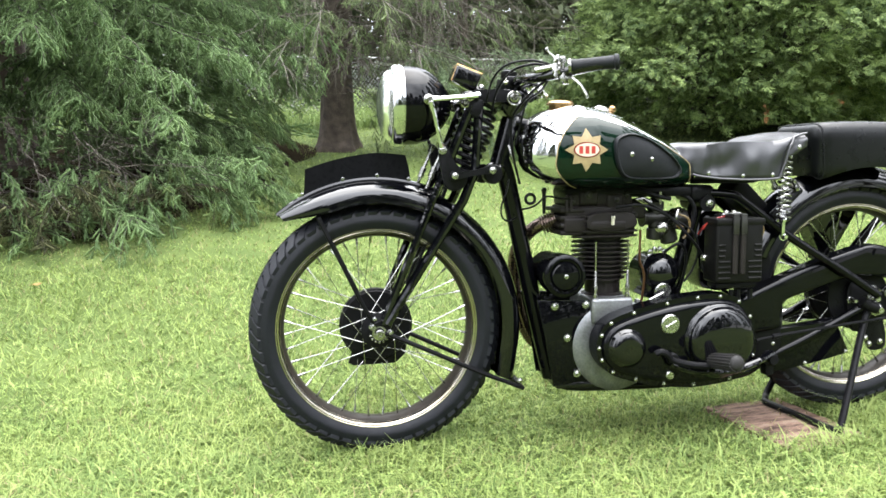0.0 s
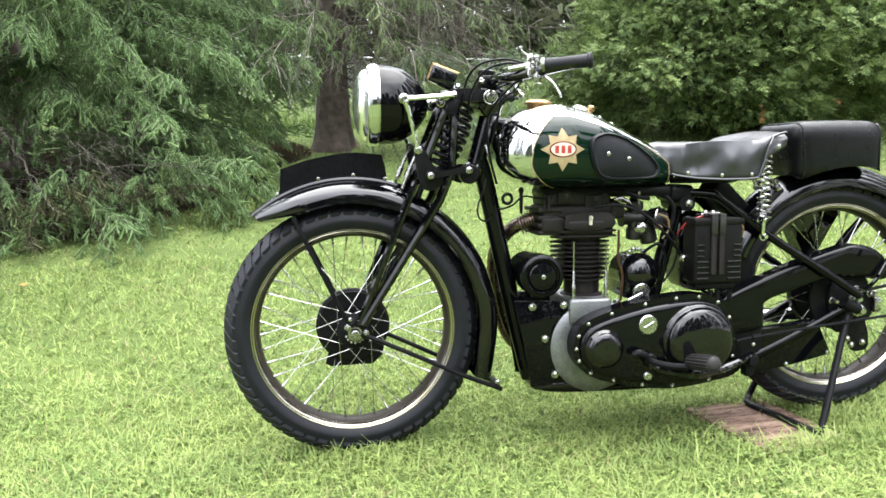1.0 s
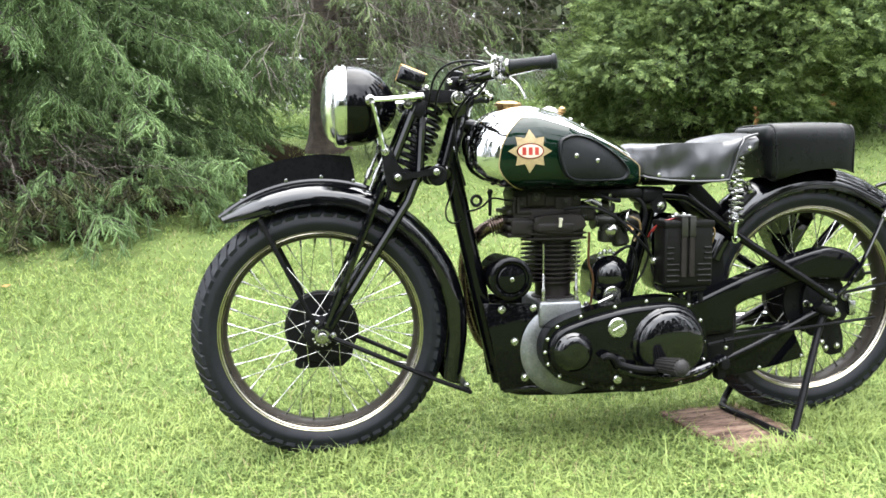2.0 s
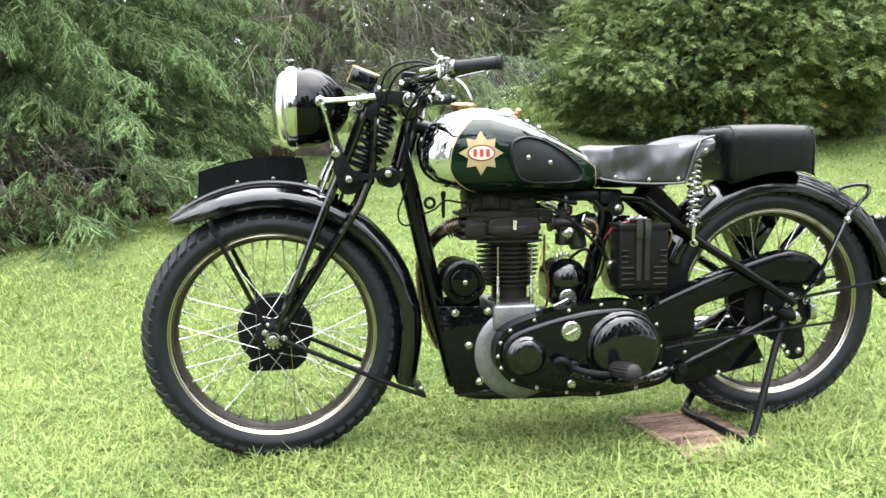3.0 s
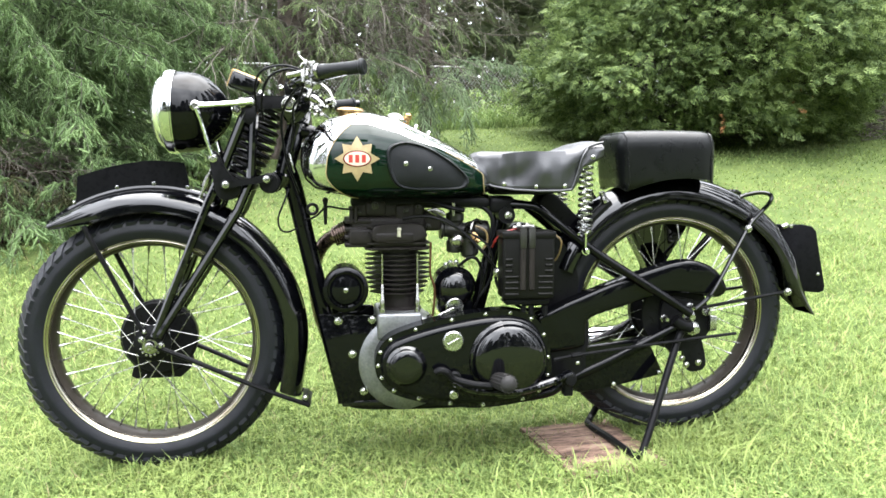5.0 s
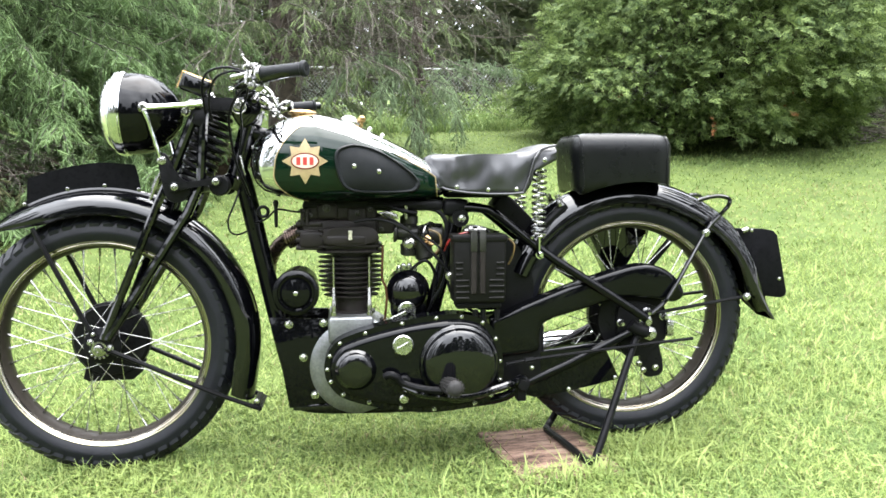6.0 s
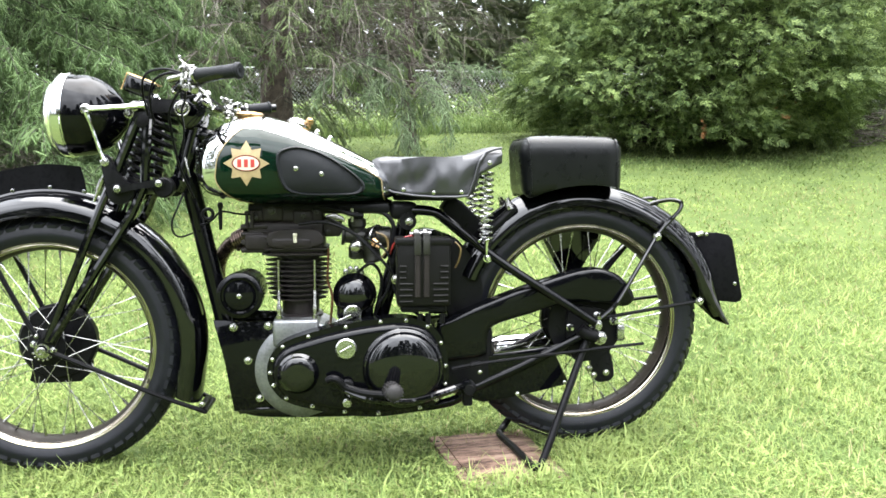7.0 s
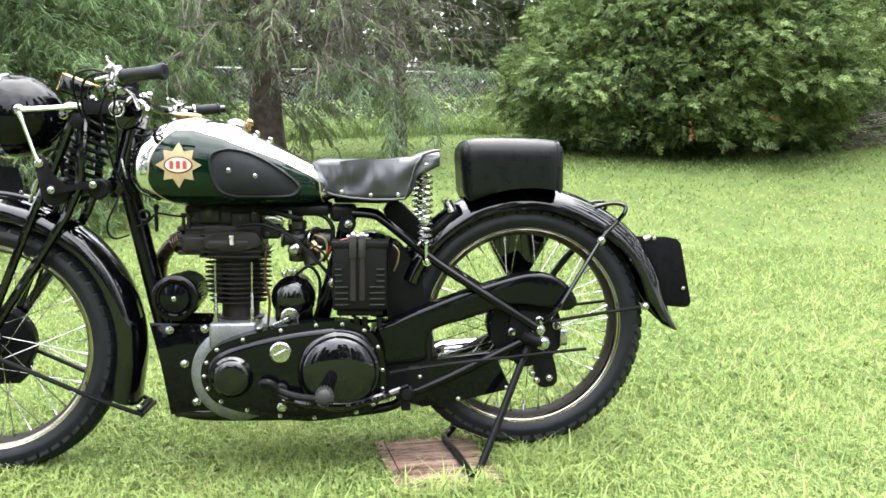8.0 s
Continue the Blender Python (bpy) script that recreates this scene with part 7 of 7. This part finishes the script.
# the trailing tip beside the trunk
for i in range(9):
    p = np.array([1.17 + 0.06 * sp.r.normal(), 4.1 + 0.06 * sp.r.normal(), 1.12 - 0.012 * i]) - sp.foot
    sp.spray(p, np.array([0.25 * sp.r.normal(), -0.3, -0.6]), 0.17, 0.5, sp.r.random() < 0.2, 0.030, 0.9)
sp.build(thin_spruce, SPRUCE_BLUE, SHOOT, "sparse hanging blue-green sprays")
filler(thin_spruce, foot, 80, 5.0, 1.2, 32, SPRUCE_FAR, 10, (1.0, 4.2), 0.3, 1.3, 1.6)


# ---- cedars ----
SPRAY = [flat_spray(0.100, 40 + k, 8, 0.0076) for k in range(3)]


def cedar(foot, height, reach, seed, label, dead=(), thick=760):
    """A broad cedar: tufts of flat sprays that fan out from their twigs, in lumps over a rounded cone, dark inside."""
    r = np.random.default_rng(seed)
    tree = tree_at("cedar_tree", foot, height * 0.9, 0.12, label)
    lines, offs, dirs, sc = [], [], [], []
    upper = 170
    for i in range(thick + upper):
        far = i >= thick
        if far:
            h, az = 1.75 + (height - 1.95) * ((i - thick) / upper) ** 1.5, i * 2.399963
        else:
            h, az = 0.03 + 1.75 * ((i * 0.61803 + 0.1 * r.random()) % 1.0), radians(-200 + 220 * (i + r.random()) / thick)
        prof = (0.72 + 0.28 * min(1, h / 0.5)) * max(0.05, 1 - max(0, h - 0.9) / (height - 0.6))
        depth = 0.88 + 0.14 * r.random() if i % 3 else 0.64 + 0.22 * r.random()
        rad = reach * prof * depth * (1 - 0.38 * min(1, max(0, h - 0.5)) * max(0, -math.cos(az)) + 0.13 * max(0, math.cos(az))) * (1 + 0.22 * noise.noise(Vector((math.cos(az) * reach * 2.2, math.sin(az) * reach * 2.2, h * 3.2 + seed))))
        c = np.array([math.cos(az) * rad, math.sin(az) * rad, h])
        gz = float(ground_z(foot[0] + c[0], foot[1] + c[1])) - foot[2] + 0.05
        c[2] = max(c[2], gz + 0.08 * r.random())
        out = np.array([math.cos(az), math.sin(az), 0.0])
        side = np.array([-out[1], out[0], 0.0])
        lines.append((np.array([[0, 0, max(0.05, h - 0.2 * rad)], c * (0.5, 0.5, 1) - (0, 0, 0.08), c * (0.95, 0.95, 1)]), np.array([0.009, 0.006, 0.003])))
        m, size, sz = (14, 0.34, 2.2) if far else (32, 0.10 + 0.11 * r.random(), 1.0)
        for k in range(m):
            # a lump of sprays: those above lie flatter and point up, those below hang
            a, q = 6.2832 * r.random(), r.random() ** 0.5
            u, w = math.cos(a) * q, math.sin(a) * q
            e = c + side * size * 1.45 * u + np.array([0, 0, size * (0.60 * w - 0.35 * u * u)]) + out * size * (0.9 * math.sqrt(max(0, 1 - q * q)) - 0.4 + 0.30 * r.normal())
            e[2] = max(e[2], gz - 0.02)
            offs.append(e)
            dirs.append(out * 0.80 + side * (0.75 * u + 0.35 * r.normal()) + np.array([0, 0, 0.40 * w - 0.22 + 0.30 * r.normal()]))
            sc.append(sz * (0.65 + 0.6 * r.random()))
    tagged(twig_tubes("limb", lines, TWIG, tree, "dark inner limbs"), kind="stuff")
    offs, dirs, sc = np.array(offs), np.array(dirs), np.array(sc)
    mats = frames_along(dirs, roll=r.normal(0, 0.8, len(offs))) * sc[:, None, None]
    which = r.integers(0, 3, len(offs))
    vs, fs, base = [], [], 0
    for k in range(3):
        v, f = spread(SPRAY[k][0], SPRAY[k][1], mats[which == k], offs[which == k])
        vs.append(v)
        fs.append(f + base)
        base += len(v)
    ob = new("crown", fast_mesh("crown", np.concatenate(vs), np.concatenate(fs), CEDAR))
    ob.parent = tree
    tagged(ob, "dense flat yellow-green sprays", kind="stuff")
    for p, size, count in dead:
        m = int(count)
        d = r.normal(0, 0.6, (m, 3)) + np.array([0.1, -0.8, -0.5])
        o = np.array(p) - np.array(foot) + r.normal(0, 1, (m, 3)) * np.array(size)
        v, f = spread(SPRAY[0][0], SPRAY[0][1], frames_along(d, roll=r.normal(0, 1, m)) * 0.36, o)
        ob = new("dead_spray", fast_mesh("dead_spray", v, f, CEDAR_DEAD))
        ob.parent = tree
        tagged(ob, "withered orange-brown spray", kind="stuff")
    return tree


cedar(foot_at(3.78, 5.24), 6.5, 1.52, 51, "broad dense cedar with yellow-green sprays reaching the lawn",
      dead=(((3.37, 3.68, 1.125), (0.008, 0.010, 0.040), 14), ((2.70, 4.08, 1.39), (0.05, 0.03, 0.03), 6), ((4.05, 3.70, 1.225), (0.06, 0.04, 0.05), 8)))
cedar(foot_at(5.75, 6.0), 6.0, 1.15, 57, "second cedar standing behind the first one", thick=130)
# ---- tall weeds, dry brush, fence, far wood ----
def blades(xy, height, width, lean, seed, rows=2):
    """Bent grass blades on the ground: arrays of verts and quads."""
    r = np.random.default_rng(seed)
    n = len(xy)
    z = ground_z(xy[:, 0], xy[:, 1])
    az = r.random(n) * 2 * math.pi
    face = np.stack([np.cos(az), np.sin(az), np.zeros(n)], 1)
    side = np.stack([-np.sin(az), np.cos(az), np.zeros(n)], 1) * width[:, None]
    base = np.stack([xy[:, 0], xy[:, 1], z - 0.004], 1)
    vs = []
    for k in range(rows + 1):
        t = k / rows
        c = base + np.array([0, 0, 1.0]) * (height * t * (1 - 0.35 * lean * t))[:, None] + face * (height * lean * t * t)[:, None]
        w = side * (1 - 0.85 * t ** 1.5)
        vs += [c - w, c + w]
    v = np.stack(vs, 1)
    f = []
    for k in range(rows):
        f.append((2 * k, 2 * k + 1, 2 * k + 3, 2 * k + 2))
    f = np.array(f)
    faces = f[None] + (np.arange(n) * v.shape[1])[:, None, None]
    return v.reshape(-1, 3), faces.reshape(-1, 4)


def patch(n, x0, x1, y0, y1, r):
    return np.stack([x0 + (x1 - x0) * r.random(n), y0 + (y1 - y0) * r.random(n)], 1)


def patchy(xy, scale, seed):
    """A soft random field over the lawn, 0 to 1."""
    x, y = xy[:, 0] * scale, xy[:, 1] * scale
    s = seed * 1.7
    return 0.5 + 0.25 * (np.sin(x * 1.3 + s) * np.cos(y * 1.7 - s) + np.sin(x * 2.9 - y * 2.1 + s * 2) * 0.6 + np.sin(x * 5.3 + y * 4.7 + s) * 0.4)


bare_spot = lambda xy: (np.abs(xy[:, 0] - 1.136 + 0.15 * (xy[:, 1] + 0.086)) < 0.135) & (np.abs(xy[:, 1] + 0.072) < 0.150 + 0.02 * np.sin(xy[:, 0] * 60))
lawn_bands = []
for n, x0, x1, y0, y1, hmul, wid, rows in ((115000, -1.9, 3.5, -1.35, 0.45, 1.15, 0.0022, 2), (60000, -2.6, 4.2, 0.45, 1.9, 1.1, 0.0028, 1), (84000, -4.2, 7.5, 1.9, 6.6, 0.72, 0.0046, 1), (18000, -4.2, 6.4, -3.6, 0.3, 1.0, 0.003, 1)):
    xy = patch(n, x0, x1, y0, y1, rng)
    xy = xy[~bare_spot(xy)]
    if y1 < 0.5 or y0 > 1.0:
        # thins out unevenly towards the sides
        edge = np.minimum(np.minimum(xy[:, 0] - x0, x1 - xy[:, 0]), xy[:, 1] - y0 if y0 < 0 else 9.0)
        xy = xy[edge + 0.25 * np.sin(xy[:, 0] * 5 + xy[:, 1] * 4) > 0.9 * rng.random(len(xy)) - 0.1]
    xy = xy[np.hypot(xy[:, 0] + 2.4, xy[:, 1] - 4.55) > 2.30 + 0.10 * np.sin(xy[:, 0] * 9)]
    f = patchy(xy, 2.2, 1)
    h = (0.014 + 0.024 * rng.random(len(xy)) ** 1.6 + 0.014 * f) * hmul
    tall = rng.random(len(xy)) < 0.03
    h[tall] *= 1.8
    # longer tufts left round wheels, board and stand
    px, py = xy[:, 0], xy[:, 1]
    near = np.exp(-((py + 0.07) / 0.10) ** 2) * np.exp(-(px / 0.17) ** 2) + np.exp(-((py + 0.05) / 0.14) ** 2) * np.exp(-((px - 1.42) / 0.16) ** 2)
    near += 0.7 * np.exp(-((py + 0.30) / 0.06) ** 2) * np.exp(-((px - 1.15) / 0.22) ** 2) + 0.8 * np.exp(-((py + 0.18) / 0.12) ** 2) * np.exp(-((px - 1.40) / 0.10) ** 2)
    h *= 1 + 0.95 * near
    w = wid * (0.6 + 0.8 * rng.random(len(xy)))
    lawn_bands.append(blades(xy, h, w, 0.4 + 1.2 * rng.random(len(xy)), int(n), rows))
for k, (v, f) in enumerate(lawn_bands):
    ob = new("lawn_grass", fast_mesh("lawn_grass", v, f, GRASS))
    tagged(ob, "short bright green lawn grass", "grass", kind="stuff")
xy = patch(13000, -2.6, 4.5, -1.1, 3.2, rng)
v, f = blades(xy, 0.025 + 0.03 * rng.random(len(xy)), 0.0016 * np.ones(len(xy)), 0.5 + 1.2 * rng.random(len(xy)), 77, 2)
tagged(new("dry_blades", fast_mesh("dry_blades", v, f, STRAW)), "pale dry blades among the grass", "grass", kind="stuff")


def clover_patch(n, x0, x1, y0, y1, size, seed):
    r = np.random.default_rng(seed)
    xy = patch(n * 3, x0, x1, y0, y1, r)
    xy = xy[~bare_spot(xy)]
    keep = patchy(xy, 1.6, 4) + 0.25 * r.random(len(xy)) > 0.50
    xy = xy[keep][:n]
    tv, tf = [], []
    for k in range(3):
        a = 2 * math.pi * k / 3
        b = len(tv)
        for rad, off in ((0.05, 0), (0.62, -0.55), (1.0, -0.28), (0.92, 0.0), (1.0, 0.28), (0.62, 0.55)):
            tv.append((rad * math.cos(a + off), rad * math.sin(a + off), 0.12 * rad))
        tf += [(b, b + 1, b + 2, b + 3), (b, b + 3, b + 4, b + 5)]
    tv, tf = np.array(tv), np.array(tf)
    m = len(xy)
    d = r.normal(0, 1, (m, 3)) * np.array([1, 1, 0.35])
    mats = frames_along(d) * (size * (0.6 + 0.7 * r.random(m)))[:, None, None]
    offs = np.stack([xy[:, 0], xy[:, 1], ground_z(xy[:, 0], xy[:, 1]) + 0.012 + 0.024 * r.random(m)], 1)
    return spread(tv, tf, mats, offs)


for args in ((11000, -1.7, 3.3, -1.1, 0.6, 0.0080, 5), (5500, -2.8, 5.0, 0.6, 3.4, 0.011, 6)):
    v, f = clover_patch(*args)
    tagged(new("clover", fast_mesh("clover", v, f, CLOVER)), "low clover leaves spread through the lawn", "clover", kind="stuff")

xy = np.concatenate([patch(6500, -1.2, 3.0, 6.05, 7.6, rng), patch(1500, 2.0, 4.9, 3.75, 4.3, rng), patch(2200, -4.0, -0.5, 6.6, 8.0, rng)])
v, f = blades(xy, (0.10 + 0.24 * rng.random(len(xy))) * np.where(xy[:, 1] < 4.3, 0.16, 1.0), 0.0022 + 0.003 * rng.random(len(xy)), 0.5 + 0.9 * rng.random(len(xy)), 88, 2)
tagged(new("tall_weeds", fast_mesh("tall_weeds", v, f, WEED)), "tall yellow-green weeds along the fence", "weeds", kind="stuff")
# broad leaves among the weeds
m = 10000
xy = np.concatenate([patch(8400, -1.2, 3.2, 6.05, 7.2, rng), patch(1600, 4.2, 7.5, 4.4, 6.5, rng)])
lv = np.array([(-0.5, 0.0, 0), (-0.42, 0.6, 0.05), (0, 1.0, 0), (0.42, 0.6, 0.05), (0.5, 0.0, 0), (0, -0.25, 0)]) * 0.5
lf = np.array([(0, 1, 2, 5), (5, 2, 3, 4)])
d = rng.normal(0, 1, (m, 3)) * np.array([1, 1, 0.5])
offs = np.stack([xy[:, 0], xy[:, 1], ground_z(xy[:, 0], xy[:, 1]) + 0.04 + 0.36 * rng.random(m) ** 1.2], 1)
v, f = spread(lv, lf, frames_along(d) * (0.026 + 0.036 * rng.random(m))[:, None, None], offs)
tagged(new("weed_leaves", fast_mesh("weed_leaves", v, f, WEED)), "broad weed leaves along the fence", "weeds", kind="stuff")

# brown needle litter under the large spruce, its colour darkened for the hollow's shade
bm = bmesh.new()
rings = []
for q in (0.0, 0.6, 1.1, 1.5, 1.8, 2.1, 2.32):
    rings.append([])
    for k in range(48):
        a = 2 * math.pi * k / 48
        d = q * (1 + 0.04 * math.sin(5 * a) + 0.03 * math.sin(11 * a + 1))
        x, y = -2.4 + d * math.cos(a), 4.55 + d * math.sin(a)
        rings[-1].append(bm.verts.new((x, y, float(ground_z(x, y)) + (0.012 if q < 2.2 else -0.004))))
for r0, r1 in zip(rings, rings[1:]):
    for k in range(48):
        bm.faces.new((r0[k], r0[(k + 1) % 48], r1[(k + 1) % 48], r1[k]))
litter = part("needle_litter", bm, SHADED_LITTER)
tagged(litter, "brown needle litter under the large spruce, darkened as if in deep shade", "litter", kind="stuff")

# heap of dry branches beyond the second cedar
lines = []
for k in range(90):
    p = np.array([5.2 + 0.7 * rng.random(), 4.6 + 0.5 * rng.random(), 0.0])
    p[2] = float(ground_z(p[0], p[1])) + 0.32 * rng.random()
    d = np.array([rng.normal(0, 1), rng.normal(0, 0.6), rng.normal(0, 0.25)])
    d /= np.linalg.norm(d)
    ln = 0.25 + 0.5 * rng.random()
    pts = p + d[None] * (np.linspace(-0.5, 0.5, 4) * ln)[:, None] + rng.normal(0, 0.02, (4, 3))
    pts[:, 2] = np.maximum(pts[:, 2], ground_z(pts[:, 0], pts[:, 1]) + 0.01)
    lines.append((pts, np.array([0.006, 0.005, 0.004, 0.002])))
heap = twig_tubes("brush_heap", lines, TWIG_PALE, None)
tagged(heap, "heap of dry grey branches on the grass", "brush", kind="stuff")

# chain-link fence
fence = new("chain_link_fence")
tagged(fence, "grey chain-link fence running behind the trees", "fence")
FY, FT = 7.35, 1.98
for x in np.arange(-1.84, 8.0, 1.55):
    bm = bmesh.new()
    z = float(ground_z(x, FY))
    tube(bm, [(x, FY, z - 0.05), (x, FY, FT + 0.02)], 0.014, 8)
    part("post", bm, WIRE, fence)
bm = bmesh.new()
tube(bm, [(-1.84, FY, FT), (8, FY, FT)], 0.010, 8)
part("top_rail", bm, WIRE, fence)
vs, fs = [], []
zb = 1.12
for s in (-1, 1):
    x = np.arange(-1.84, 8.6, 0.042)
    a = np.stack([x, np.full_like(x, FY - 0.016 + 0.002 * s), np.full_like(x, zb)], 1)
    b = np.stack([x + s * (FT - zb) * 0.75, np.full_like(x, FY - 0.016 + 0.002 * s), np.full_like(x, FT)], 1)
    w = np.array([0.0021, 0, 0])
    vs.append(np.stack([a - w, a + w, b + w, b - w], 1).reshape(-1, 3))
v = np.concatenate(vs)
f = np.arange(len(v)).reshape(-1, 4)
mesh_ob = new("wire_mesh", fast_mesh("wire_mesh", v, f, WIRE))
mesh_ob.parent = fence
tagged(mesh_ob, "diamond wire mesh", kind="stuff")

# far wood: trunks and leafy masses beyond the fence, and a line of trees behind the viewer
r = np.random.default_rng(91)
lines = []
for k in range(90):
    x, y = -14 + 34 * r.random(), 9.0 + 9 * r.random()
    z = float(ground_z(x, y))
    rad = 0.05 + 0.10 * r.random()
    lines.append((np.array([[x, y, z - 0.1], [x + r.normal(0, 0.1), y, z + 3], [x + r.normal(0, 0.2), y, z + 7]]), np.array([rad, rad * 0.8, rad * 0.4])))
wood = twig_tubes("wood_trunks", lines, BARK, None)
tagged(wood, "thin trunks of the wood behind the fence", "trees", kind="stuff")
lumpv, lumpf = flat_spray(0.42, 99, 6, 0.050)
n = 22000
x = -12 + 30 * r.random(n)
y = 9.2 + 6 * r.random(n) ** 1.2
g = ground_z(x, y)
zz = g + 0.1 + 3.3 * r.random(n) ** 1.1
hole = (np.sin(x * 1.9) * np.sin(zz * 2.3 + x) > 0.93) & (zz > g + 0.9)
sel = ~hole
offs = np.stack([x, y, zz], 1)[sel]
d = r.normal(0, 1, (len(offs), 3)) * np.array([1, 1, 0.5]) + np.array([0, -0.4, -0.2])
v, f = spread(lumpv, lumpf, frames_along(d, roll=r.normal(0, 1, len(offs))) * (0.62 + 0.80 * r.random(len(offs)))[:, None, None], offs)
tagged(new("far_wood", fast_mesh("far_wood", v, f, FOREST)), "dark mixed wood behind the fence", "trees", kind="stuff")
# trees on the open side, seen only as reflections
# the last three are added, unseen, to darken what the rear mudguard reflects
for k, (x, y, h, w) in enumerate(((-17, -26, 5.0, 1.8), (-10.5, -29, 6.4, 1.9), (-6.5, -28, 4.0, 1.6), (-2.2, -30, 3.4, 1.8), (1.2, -28, 5.6, 1.6), (5.2, -29, 6.8, 2.0), (9.5, -27, 4.4, 2.0), (14, -26, 5.6, 2.2), (19, -22, 9, 3.0), (-20, -16, 8, 3.0), (-18, -6, 8, 2.8), (18, -8, 8, 2.8), (19, -1, 8.4, 3.0), (18.5, 5, 7.6, 2.9), (19.5, 11, 8.2, 3.0))):
    t = new("conifer_tree")
    x, y, h = x * 0.72, y * 0.72, h * (1.75 if x < 0 else 2.05)
    t.location = (x, y, float(ground_z(x, y)))
    tagged(t, "dark conifer across the open lawn", "tree", group="conifers across the lawn")
    trunk_mesh("trunk", (0, 0, 0), h * 0.95, 0.16, 0.03, t)
    n = 700
    hh = h * (0.08 + 0.92 * r.random(n) ** 1.2)
    az = r.random(n) * 6.283
    rad = w * (1 - hh / (h * 1.02)) * np.sqrt(0.25 + 0.75 * r.random(n))
    offs = np.stack([np.cos(az) * rad, np.sin(az) * rad, hh], 1)
    d = np.stack([np.cos(az), np.sin(az), -0.45 + 0.2 * r.normal(size=n)], 1)
    v, f = spread(lumpv, lumpf, frames_along(d, roll=r.normal(0, 0.5, n)) * (1.8 + 1.4 * r.random(n))[:, None, None], offs)
    c = new("crown", fast_mesh("crown", v, f, FOREST))
    c.parent = t
# a fallen leaf on the lawn
bm = bmesh.new()
vs = [bm.verts.new(p) for p in ((-0.022, 0, 0.0), (-0.006, 0.014, 0.006), (0.018, 0.011, 0.002), (0.026, 0, 0.009), (0.012, -0.013, 0.0), (-0.008, -0.012, 0.004))]
bm.faces.new(vs)
leaf = part("fallen_leaf", bm, LEAF_FALLEN)
leaf.location = (-1.31, 1.49, float(ground_z(-1.31, 1.49)) + 0.055)
tagged(leaf, "orange fallen leaf lying on the grass", "leaf")
